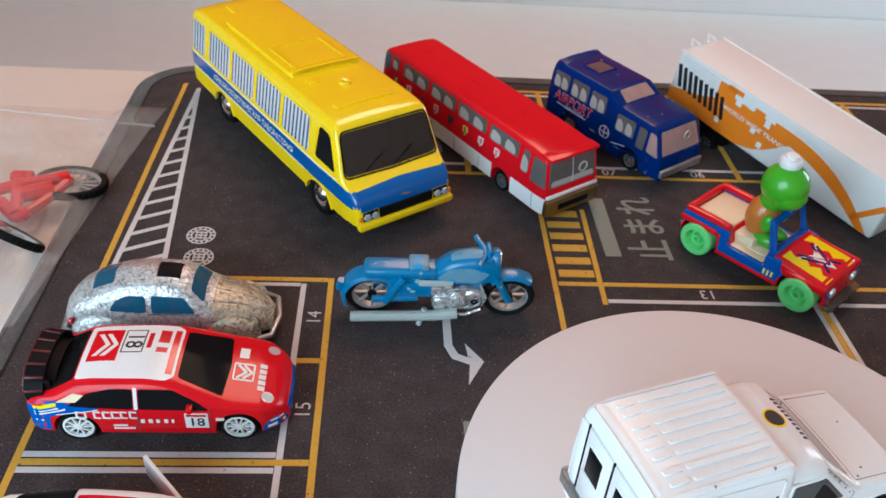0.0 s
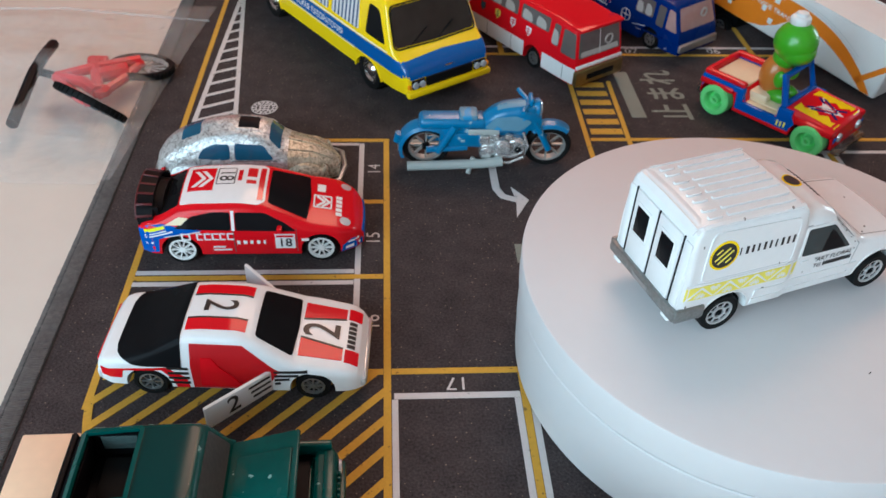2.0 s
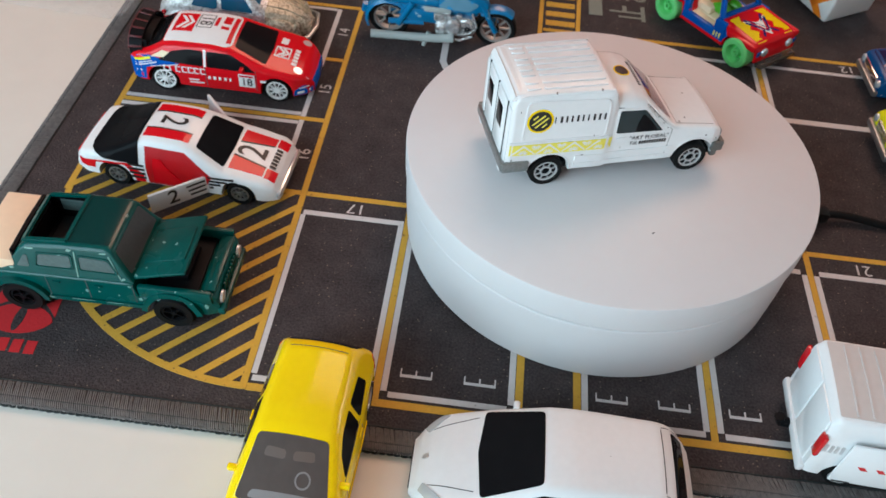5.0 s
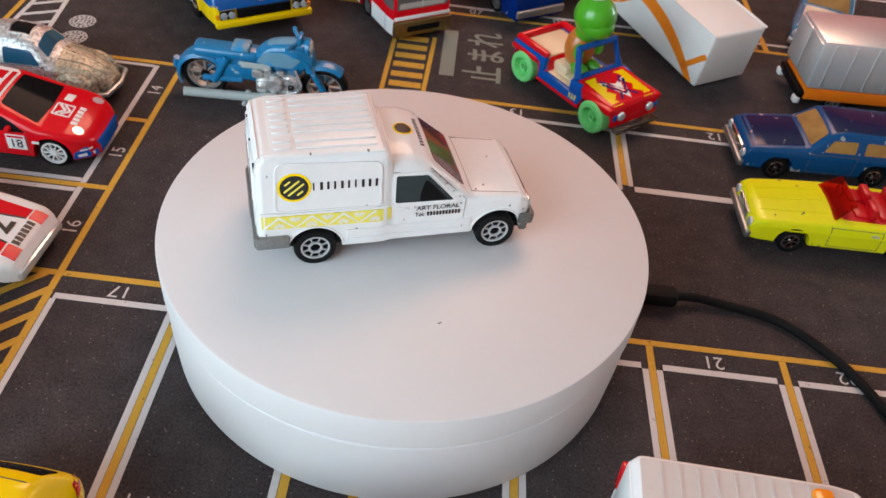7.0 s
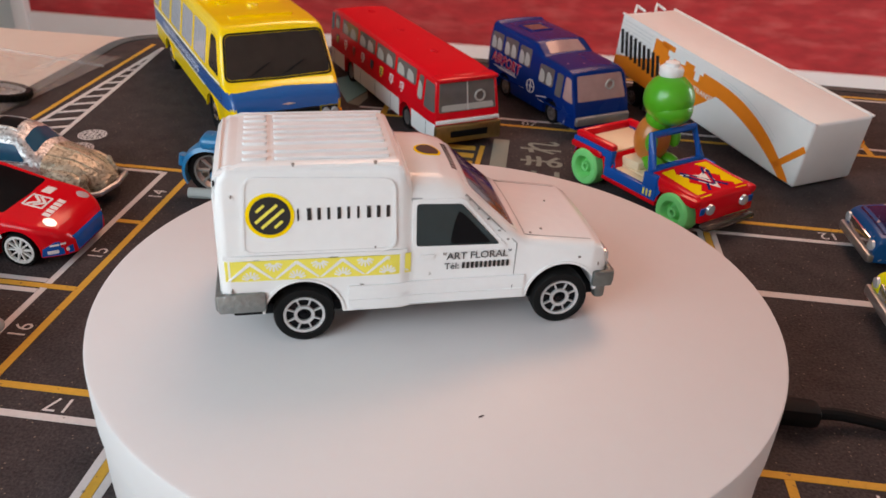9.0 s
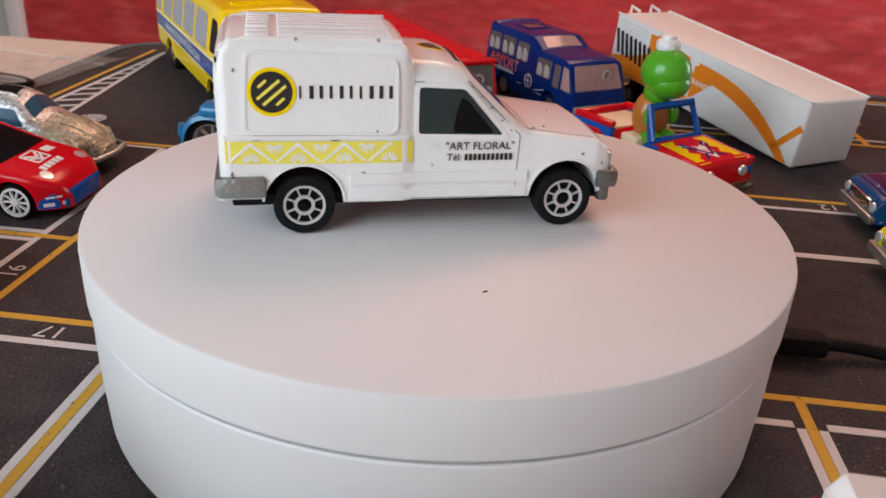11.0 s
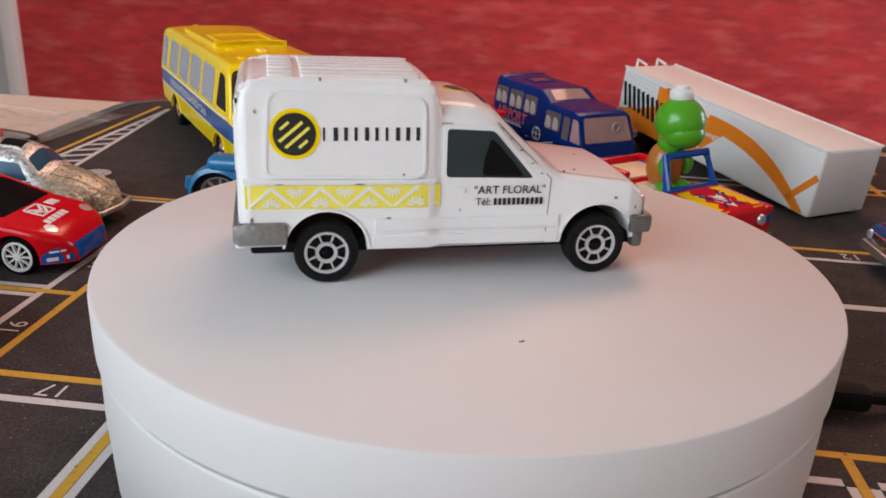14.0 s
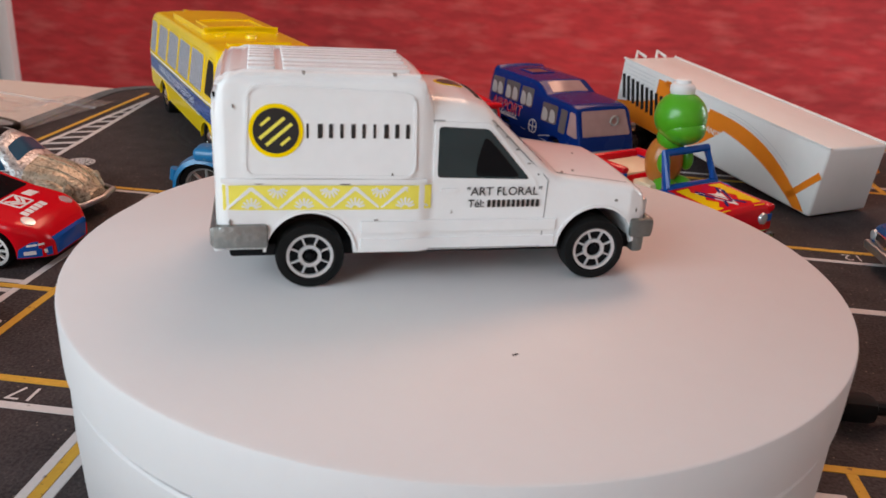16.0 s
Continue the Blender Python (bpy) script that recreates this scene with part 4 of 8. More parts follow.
def rally_car():
    car = thing("toy_rally_car", "red die-cast rally car with white roof and black rear wing", "toy car", at_mm(-45.6, 65.8, 0, 0.6))
    sh = Shell([(-36.5, 14.5), (-35.5, 16.6), (-29, 17.6), (-22.5, 21.2), (-18, 22.0), (-3, 22.4), (5, 21.4), (19.6, 15.5), (28.6, 13.8), (34, 11.8), (37.0, 9.0), (37.6, 7.0)],
               [(-36.5, 4.0), (37.6, 3.2)], [(-36.5, 12.8), (-33, 14.9), (-20, 15.6), (22, 15.6), (30, 14.9), (35.5, 11.8), (37.6, 8.6)],
               14.0, 0.36, 2.2, 0.7, ((-23.2, 5.3, 6.6), (23.2, 5.3, 6.6)), 1.0, 0.08, 84)
    tint(part("body", sh.body(), RED, car, "glossy red body"), BLUE, lambda x, y, z: x < -33.5 and z < 14.5)
    part("blue_bumper", sh.lay(poly_bm([[(-7.6, 3.4), (7.6, 3.4), (8.6, 8.6), (-8.6, 8.6)]], 1.0), "nose", 0.16, 0.4), BLUE, car, "blue nose print")
    part("roof", sh.lay(poly_bm([rounded([(-22.4, -10.6), (3.2, -11.2), (5.2, -9.6), (5.2, 9.6), (3.2, 11.2), (-22.4, 10.6)], 0.8)], 3), "top", 0.15, 0.4), WHITE, car, "white roof panel")
    part("windscreen", sh.lay(poly_bm([rounded([(6.2, -9.4), (18.8, -12.0), (19.8, 0), (18.8, 12.0), (6.2, 9.4)], 1.0)], 2), "top", 0.15, 0.4), DARKGLASS, car, "black windscreen")
    part("rear_window", sh.lay(poly_bm([rounded([(-33.4, -11.4), (-23.0, -10.2), (-23.0, 10.2), (-33.4, 11.4)], 0.8)], 2), "top", 0.15, 0.4), DARKGLASS, car)
    for where in ("left", "right"):
        print_on(sh, "side_window", [rounded([(-24.5, 15.0), (-6.0, 14.2), (-6.0, 20.2), (-12.0, 20.3), (-18.5, 19.0)], 0.9)], where, DARKGLASS, car)
        print_on(sh, "side_window", [rounded([(-4.4, 14.2), (15.4, 13.8), (12.0, 16.4), (5.2, 19.9), (-4.4, 20.2)], 0.9)], where, DARKGLASS, car)
        print_on(sh, "blue_tail_print", [[(-36.2, 4.6), (-30.6, 5.0), (-29.9, 10.6), (-25.0, 12.4), (-15.6, 14.3), (-22.0, 15.2), (-28.0, 16.4), (-36.0, 15.2)]], where, BLUE, car, "blue rear quarter")
        print_on(sh, "blue_nose_print", [[(30.0, 3.8), (37.2, 3.8), (37.2, 8.4), (33.5, 8.2), (30.6, 6.4)]], where, BLUE, car)
        print_on(sh, "white_tail_bars", [bar(-34.5, 10.9, -25.0, 13.9, 0.5), bar(-34.5, 11.9, -27.0, 14.2, 0.4), bar(-34.6, 8.4, -32, 9.0, 0.6), bar(-28.0, 11.6, -16.0, 14.0, 0.3)], where, WHITEINK, car, off=0.2)
        print_on(sh, "yellow_tail_bar", [bar(-34.4, 13.6, -27.5, 15.4, 1.0)], where, LEMON, car, off=0.2)
        print_on(sh, "cream_tail_print", [[(-27.4, 16.0), (-22.0, 16.2), (-19.5, 18.4), (-22.5, 18.8)]], where, CREAM, car, off=0.16)
        print_on(sh, "pillar_print", [bar(-5.2, 14.2, -5.2, 20.6, 1.0)], where, WHITEINK, car, off=0.17)
        print_on(sh, "white_nose_bars", [bar(31.6, 5.0, 36.4, 5.2, 1.1), bar(32.4, 7.2, 36.0, 7.4, 0.6)], where, WHITEINK, car, off=0.2)
        for i, k in enumerate((2.2, 0.5, 1.7, 1.9, 2.0, 1.7, 1.9)):
            # seven unreadable letters as outlined strokes
            u = -22.2 + i * 2.5
            print_on(sh, "name_strokes", [bar(u, 10.5, u, 13.3, 0.55)] + ([bar(u, 13.1, u + k, 13.0, 0.45), bar(u, 10.7, u + k, 10.6, 0.45)] if k > 1 else []), where, WHITEINK, car, off=0.2)
        print_on(sh, "sponsor_bars", [rect(-4.5 + i * 2.2, 8.6, -4.5 + i * 2.2 + (1.1, 1.2, 1.0, 1.1, 0.7)[i], 10.0) for i in range(5)], where, WHITEINK, car, off=0.2)
        print_on(sh, "small_bars", [rect(-12.5, 7.2, -8.5, 7.8), rect(-12.5, 5.9, -6.5, 6.5), rect(17.0, 9.6, 19.4, 10.6)], where, WHITEINK, car, off=0.2)
        print_on(sh, "number_plate", [rect(8.2, 6.6, 14.8, 12.6)], where, WHITEINK, car, off=0.24)
        words_on(sh, "race_number", "18", 4.8, 11.5, 9.0, where, INK, car, 0, 0, 1.0, 0.32, 0.06)
        print_on(sh, "plate_bar", [rect(8.6, 11.4, 14.4, 12.2)], where, REDLENS, car, off=0.32)
        print_on(sh, "door_line", [bar(-5.3, 5, -5.3, 19.8, 0.3)], where, PANELLINE, car, off=0.08)
        print_on(sh, "wing_line", [bar(15.4, 5, 15.4, 14.6, 0.25)], where, PANELLINE, car, off=0.08)
    # roof and bonnet prints
    part("roof_red_square", sh.lay(poly_bm([rect(-20.8, -4.6, -12.4, 8.6)], 3), "top", 0.2, 0.3), RED, car)
    for k in (0.2, 2.6):
        part("roof_chevron", sh.lay(poly_bm([[(-19.8 + k, -2.6), (-18.4 + k, -2.6), (-15.4 + k, 2.0), (-18.4 + k, 6.6), (-19.8 + k, 6.6), (-16.8 + k, 2.0)]], 1.5), "top", 0.28, 0.3), WHITEINK, car)
    bm = text_bm("18", 7.0, -8.6, 3.6, -90, 0, 2, 0.95, 0.06)
    part("race_number", sh.lay(bm, "top", 0.22), INK, car)
    for q in loop_bars(rect(-11.6, -1.2, -5.6, 8.4), 0.35):
        part("number_frame", sh.lay(poly_bm([q], 1.5), "top", 0.2, 0.3), INK, car)
    for q in [rect(-4.6, 0.5, -3.2, 7), rect(-1.6, -1.0, 1.6, 1.0), rect(-1.6, 3.0, 1.6, 8.6), rect(2.6, -9.0, 4.4, 9.0)]:
        part("roof_bar", sh.lay(poly_bm([q], 1.5), "top", 0.22, 0.3), REDLENS, car)
    part("bonnet_emblem", sh.lay(poly_bm(loop_bars(rect(20.8, -5.0, 26.6, 1.4), 0.5) + [bar(21.8, -4.4, 24.4, -1.8, 0.8), bar(24.4, -1.8, 21.8, 0.8, 0.8), bar(23.6, -4.4, 26.0, -1.8, 0.8), bar(26.0, -1.8, 23.6, 0.8, 0.8)], 1.5), "top", 0.2, 0.3), WHITEINK, car)
    for q in [rect(28.2, -8 + i * 2.2, 30.2, -8 + i * 2.2 + 1.5) for i in range(5)] + [rect(21.6, 4.0, 24.4, 8.2)]:
        part("bonnet_bar", sh.lay(poly_bm([q], 1.5), "top", 0.2, 0.3), WHITEINK, car)
    for s in (1, -1):
        part("headlamp", sh.lay(poly_bm([circle(31.4, s * 9.8, 1.8, 18)], 1.0), "top", 0.2, 0.4), CLEARLENS, car)
        part("wing_upright", block(-35.2, -29.4, s * 10.4 - 0.5, s * 10.4 + 0.5, 14.6, 20.6, 0.4), BLACK, car)
    part("grille", block(36.9, 37.9, -7, 7, 3.6, 6.4, 0.4), BLUE, car)
    for k, (x0, x1, top_z, wide) in enumerate(((-36.2, -31.2, 22.6, 12.8), (-34.6, -28.6, 20.2, 10.2))):
        bm = bmesh.new()
        rings = []
        for a in np.linspace(-1.35, 1.35, 19):
            y, z = wide * math.sin(a) / math.sin(1.35), top_z - (9.0 - 3 * k) * (1 - math.cos(a)) ** 1.3
            t = 0.5 + 0.3 * (abs(a) > 1)
            rings.append([bm.verts.new(Vector(p) * S) for p in ((x0, y, z - t + 0.9), (x0, y, z + t + 0.9), (x1, y, z + t), (x1, y, z - t))])
        for p, q in zip(rings, rings[1:]):
            for i in range(4):
                bm.faces.new((p[i], p[(i + 1) % 4], q[(i + 1) % 4], q[i]))
        bm.faces.new(rings[0])
        bm.faces.new(rings[-1])
        part("rear_wing" if k == 0 else "lower_wing", bm, BLACK, car, "black curved rear wing")
    part("rear_lip", block(-36.6, -34.8, -12.6, 12.6, 12.6, 17.4, 0.8), BLACK, car)
    # ribs wrap the outside of the wing, with a red edge along its back
    edge = []
    for k, a in enumerate(np.linspace(-1.33, 1.33, 23)):
        y, z = 12.8 * math.sin(a) / math.sin(1.35), 22.8 - 9.0 * (1 - math.cos(a)) ** 1.3
        edge.append((-36.5, y, z + 0.8))
        if k % 3 == 1:
            rib = part("wing_rib", block(-2.5, 2.5, -0.4, 0.4, -0.5, 0.5, 0.2), DARKRED, car, "dark red rib of the wing")
            rib.matrix_basis = Matrix.Translation(Vector((-33.8, y, z + 0.55)) * S) @ Matrix.Rotation(-a * 1.05, 4, "X") @ Matrix.Rotation(radians(9), 4, "Y")
    part("wing_edge", tube(edge, 0.38, 6), DARKRED, car, "dark red edge of the wing")
    mirrors(car, sh, 10.0, 14.8, RED)
    four_wheels(car, 23.2, -23.2, 14.9, 5.4, 4.6, 4.5, 10, WHITEINK, RUBBER, 0.05)


rally_car()


def beetle():
    car = thing("toy_beetle_car", "worn bare-metal rounded die-cast saloon with blue windows", "toy car", at_mm(-51.2, 101.0, 0, -1.0))
    sh = Shell([(-34.0, 9.5), (-32.8, 13.0), (-29, 17.0), (-22, 21.0), (-14, 23.8), (-6, 24.9), (3, 24.6), (8.0, 23.0), (13.0, 17.4), (16, 16.4), (24, 14.6), (30, 11.6), (33, 8.0), (33.6, 6.5)],
               [(-34.0, 5.0), (33.6, 4.4)], [(-34, 5.5), (-31, 8.2), (-24, 10.4), (-8, 11.6), (14, 11.2), (24, 9.4), (31, 6.6), (33.6, 4.6)],
               14.2, 0.32, 4.2, 1.2, (), 1.4, 0.0, 70)
    tint(part("body", sh.body(), WORN, car, "scratched bare metal body with corrosion"), RUSTY, lambda x, y, z: x > 14.2)
    part("windscreen", sh.lay(poly_bm([rounded([(8.6, -6.6), (12.4, -7.8), (12.4, 7.8), (8.6, 6.6)], 0.8)], 2), "top", 0.15, 0.4), BLUEGLASS, car)
    part("rear_window", sh.lay(poly_bm([rounded([(-23.5, -5.4), (-16.5, -5.0), (-16.5, 5.0), (-23.5, 5.4)], 0.8)], 2), "top", 0.15, 0.4), BLUEGLASS, car)
    # No hole is cut here; a black patch paints the open sunroof's shade.
    part("sunroof_shade_patch", sh.lay(poly_bm([rect(-2.6, -3.8, 4.8, 3.8)], 1.5), "top", 0.14, 0.4), BLACK, car, "flat black patch for the shade inside the square sunroof")
    part("sunroof_frame", sh.lay(poly_bm(loop_bars(rect(-3.2, -4.4, 5.4, 4.4), 0.7), 1.5), "top", 0.35, 0.5), WORN, car)
    both(sh, "side_window", [rounded([(-17.6, 15.4), (-5.6, 15.4), (-5.6, 21.0), (-11.5, 20.8), (-15.6, 18.8)], 1.2)], BLUEGLASS, car)
    both(sh, "side_window", [rounded([(-3.8, 15.4), (10.2, 15.4), (6.6, 20.6), (-3.8, 21.2)], 1.0)], BLUEGLASS, car)
    both(sh, "door_line", loop_bars([(-4.8, 6.5), (11.2, 6.5), (11.2, 15.0), (-4.8, 15.0)], 0.25), PANELLINE, car, off=0.06)
    part("bonnet_ridge", sh.lay(poly_bm([bar(14.5, 0, 31.5, 0, 0.7), bar(15, -5.8, 31, -3.2, 0.35), bar(15, 5.8, 31, 3.2, 0.35)], 2), "top", 0.3, 0.5), RUSTY, car)
    for s in (1, -1):
        for x, r, stretch in ((20.5, 8.2, 1.25), (-21.0, 8.2, 1.3)):
            bm = bmesh.new()
            bmesh.ops.create_uvsphere(bm, u_segments=24, v_segments=14, radius=1.0)
            for v in list(bm.verts):
                v.co = Vector((x + v.co.x * r * stretch, s * 9.6 + v.co.y * 3.6, 5.0 + v.co.z * r)) * S
            bmesh.ops.bisect_plane(bm, geom=bm.verts[:] + bm.edges[:] + bm.faces[:], plane_co=(0, 0, 4.6 * S), plane_no=(0, 0, -1), clear_outer=True)
            part("mudguard", bm, RUSTY if x > 0 else WORN, car)
        part("running_board", block(-13, 12, min(s * 9.0, s * 12.6), max(s * 9.0, s * 12.6), 4.2, 5.6, 0.5), WORN, car)
        part("headlamp", lathe([(0.2, 0), (2.2, 0), (2.3, 0.6), (1.4, 1.5), (0.2, 1.9)], 16, "x", None, (27.8, s * 8.6, 9.6)), RUSTY, car)
        part("tail_lamp", lathe([(0.2, 0), (1.2, 0), (0.9, -1.2), (0.2, -1.4)], 12, "x", None, (-30.6, s * 9.2, 9.4)), REDLENS, car)
    part("front_bumper", tube([(29.5, -11.5, 5.6), (33.6, -9.5, 5.6), (35.2, 0, 5.6), (33.6, 9.5, 5.6), (29.5, 11.5, 5.6)], 1.0), ZINC, car)
    part("rear_bumper", tube([(-30.5, -11.5, 5.8), (-34.2, -9.5, 5.8), (-35.4, 0, 5.8), (-34.2, 9.5, 5.8), (-30.5, 11.5, 5.8)], 1.0), ZINC, car)
    four_wheels(car, 20.5, -21.0, 12.4, 5.2, 3.6, 3.0, 6, ZINC)


beetle()


def wrapped_pane(sh, x0, x1, sill, taper, off=0.3, n=30, m=26):
    """A pane bent over the shell from one side to the other, rounded towards x0."""
    bm = bmesh.new()
    rows = []
    for x in np.linspace(x0, x1, n):
        zt, r = sh.top(x), sh.rr(x)
        flat = max(sh.wide(x, zt) - r, 0.1)
        side = max(0.0, zt - r - sill(x))
        whole = (flat + 1.57 * r + side) * taper(x)
        half = []
        for k in np.linspace(0, 1, m):
            d = whole * k
            if d < flat:
                half.append((d, sh.tz(x, d) + off))
            elif d < flat + 1.57 * r:
                a = (d - flat) / r
                z = zt - r + r * math.cos(a)
                half.append((sh.sy(x, z) + off * math.sin(a), z + off * math.cos(a)))
            else:
                z = zt - r - (d - flat - 1.57 * r)
                half.append((sh.sy(x, z) + off, z))
        rows.append([bm.verts.new(Vector((x, -y, z)) * S) for y, z in half[:0:-1]] + [bm.verts.new(Vector((x, y, z)) * S) for y, z in half])
    for a, b in zip(rows, rows[1:]):
        for i in range(len(a) - 1):
            bm.faces.new((a[i], a[i + 1], b[i + 1], b[i]))
    return bm


def liftback():
    car = thing("toy_liftback_car", "white and red die-cast rally coupe with both doors open", "toy car", at_mm(-43.2, 5.8, 0, -3.6))
    sh = Shell([(-37.2, 11.0), (-36, 13.4), (-28, 15.0), (-22, 17.2), (-13.5, 21.4), (-8, 22.2), (2, 22.0), (6.5, 20.6), (18, 14.4), (33, 11.6), (36.4, 9.6), (37.2, 7.0)],
               [(-37.2, 4.4), (37.2, 3.8)], [(-37.2, 12.6), (-34, 14.4), (-22, 15.0), (24, 15.0), (33, 14.4), (36, 13.2), (37.2, 12.0)],
               13.4, 0.42, 2.0, 0.6, ((-23.0, 5.0, 6.4), (23.0, 5.0, 6.4)), 0.9, 0.05, 84)
    part("body", sh.body(), WHITE, car, "white body")
    part("windscreen", sh.lay(poly_bm([rounded([(7.2, -9.2), (17.4, -11.4), (18.0, 0), (17.4, 11.4), (7.2, 9.2)], 1.0)], 2), "top", 0.15, 0.4), DARKGLASS, car)
    part("rear_window", wrapped_pane(sh, -32.0, -12.9, lambda x: 12.9 + 0.5 * max(0.0, (-22.0 - x) / 10) ** 2, lambda x: 0.55 + 0.45 * math.sqrt(max(0.0, 1 - (max(0.0, -24.0 - x) / 8.0) ** 2)), 0.16), DARKGLASS, car, "large curved black rear window")
    for s in (1, -1):
        part("roof_stripe", sh.lay(poly_bm([rect(-12.0, min(s * 5.0, s * 9.0), 4.6, max(s * 5.0, s * 9.0))], 3), "top", 0.14, 0.3), RED, car, "red roof stripe")
        part("roof_stripe_edge", sh.lay(poly_bm([rect(-12.0, min(s * 4.4, s * 5.0), 4.6, max(s * 4.4, s * 5.0))], 3), "top", 0.15, 0.3), INK, car)
        part("bonnet_stripe", sh.lay(poly_bm([[(18.8, s * 4.0), (31.0, s * 6.2), (31.0, s * 10.2), (18.8, s * 10.6)]], 3), "top", 0.14, 0.3), RED, car, "red bonnet stripe")
        part("headlamp_cover", sh.lay(poly_bm([rect(31.6, min(s * 6.0, s * 10.6), 35.4, max(s * 6.0, s * 10.6))], 2), "top", 0.24, 0.5), RED, car)
        part("bonnet_stripe_edge", sh.lay(poly_bm([bar(18.8, s * 3.6, 31.0, s * 5.8, 0.6)], 3), "top", 0.15, 0.3), INK, car)
        where = "left" if s > 0 else "right"
        print_on(sh, "door_opening", [[(-10.4, 4.8), (10.0, 4.8), (14.0, 12.4), (4.0, 19.6), (-10.4, 19.8)]], where, REDPLASTIC, car, "red interior seen through the open door", 0.16)
        print_on(sh, "seat_shadow", [[(-8.0, 6.0), (4.0, 6.0), (0.5, 10.5), (-4.5, 16.0), (-7.4, 16.0)]], where, RED, car, off=0.5)
        print_on(sh, "red_sill", [[(-36.4, 7.4), (-30.4, 7.6), (-29.6, 10.6), (-18.6, 11.6), (-16.0, 8.2), (-15.2, 4.6), (-11.6, 4.6), (-12.0, 8.6), (-17.4, 12.6), (-36.4, 10.6)]], where, RED, car)
        print_on(sh, "black_stripes", [bar(-17.0, 12.4 - 1.9 * k, -11.2, 12.4 - 1.9 * k, 0.9) for k in range(4)] + [bar(12.6, 12.0 - 1.6 * k, 22.0 - 2.6 * k, 12.4 - 1.6 * k, 0.8) for k in range(4)], where, INK, car, off=0.2)
        # the open door, hinged at its front edge
        d = new_at("door", Matrix.Identity(4))
        d.parent = car
        d.matrix_basis = Matrix.Translation((11.5 * S, s * 14.6 * S, 0)) @ Matrix.Rotation(radians(-s * 44), 4, "Z")
        bm = bmesh.new()
        for f in [[(0, 4.6), (-21.0, 4.6), (-21.0, 12.8), (0.4, 12.2)]]:
            vs = [[bm.verts.new(Vector((x, yy, z)) * S) for x, z in f] for yy in (-0.6, 0.6)]
            bm.faces.new(vs[0])
            bm.faces.new(vs[1][::-1])
            for i in range(4):
                bm.faces.new((vs[0][i], vs[0][(i + 1) % 4], vs[1][(i + 1) % 4], vs[1][i]))
        bmesh.ops.bevel(bm, geom=bm.edges[:], offset=0.3 * S, segments=2, affect="EDGES", profile=0.5)
        part("door_panel", bm, WHITE, d, "open white door")
        bm = text_bm("2", 8.4, -12.5, 8.6, 0, 0, 0, 1.0, 0.10)
        for v in bm.verts:
            v.co = Vector((v.co.x if s < 0 else -25 - v.co.x, s * 0.72, v.co.y)) * S
        part("race_number", bm, INK, d)
        part("door_stripes", box(box(block(-7.5, -0.6, s * 0.68 - 0.04, s * 0.68 + 0.04, 10.4, 11.2), -7.0, -0.6, s * 0.68 - 0.04, s * 0.68 + 0.04, 8.4, 9.2), -6.5, -0.6, s * 0.68 - 0.04, s * 0.68 + 0.04, 6.4, 7.2), INK, d)
    bm = text_bm("2", 15.0, 25.0, 0.0, 90, 0, 2, 0.85, 0.10)
    part("race_number", sh.lay(bm, "top", 0.18), INK, car)
    bm = text_bm("2", 13.5, -4.0, 0.0, -90, 0, 2, 0.75, 0.08)
    part("race_number", sh.lay(bm, "top", 0.18), INK, car)
    for q in [rect(32.0, -5.2 + i * 1.8, 34.2, -5.2 + i * 1.8 + 1.2) for i in range(6)]:
        part("bonnet_bar", sh.lay(poly_bm([q], 1.5), "top", 0.2, 0.3), INK, car)
    part("front_bumper", block(35.6, 38.2, -12.8, 12.8, 4.2, 7.6, 1.2), CLEARLENS, car)
    part("rear_bumper", block(-38.0, -36.2, -13.2, 13.2, 5.0, 9.0, 1.0), WHITE, car)
    part("tail_lamps", block(-37.9, -36.9, -11.0, 11.0, 9.4, 11.6, 0.4), REDLENS, car)
    four_wheels(car, 23.0, -23.0, 14.0, 5.0, 4.2, 3.4, 8, ZINC)


liftback()


FROSTED = material("frosted_window", srgb(72, 90, 88), 0.35, 0, 0.35, 900, 0.4, 0.2)


DIMGLASS = material("scratched_dim_window", srgb(62, 66, 66), 0.3, 0, 0.4, 700, 0.3, 0.3)


DARKGREEN = enamel("dark_green_roof", srgb(0, 54, 52), (0.16, 0.26, 0.24), 0.75, 0.26)
# Pale green for rubbed paint and for edge highlights put into the colour.
GREENEDGE = material("rubbed_and_glinting_green", srgb(120, 160, 150), 0.45, 0.1, 0.3, 900)


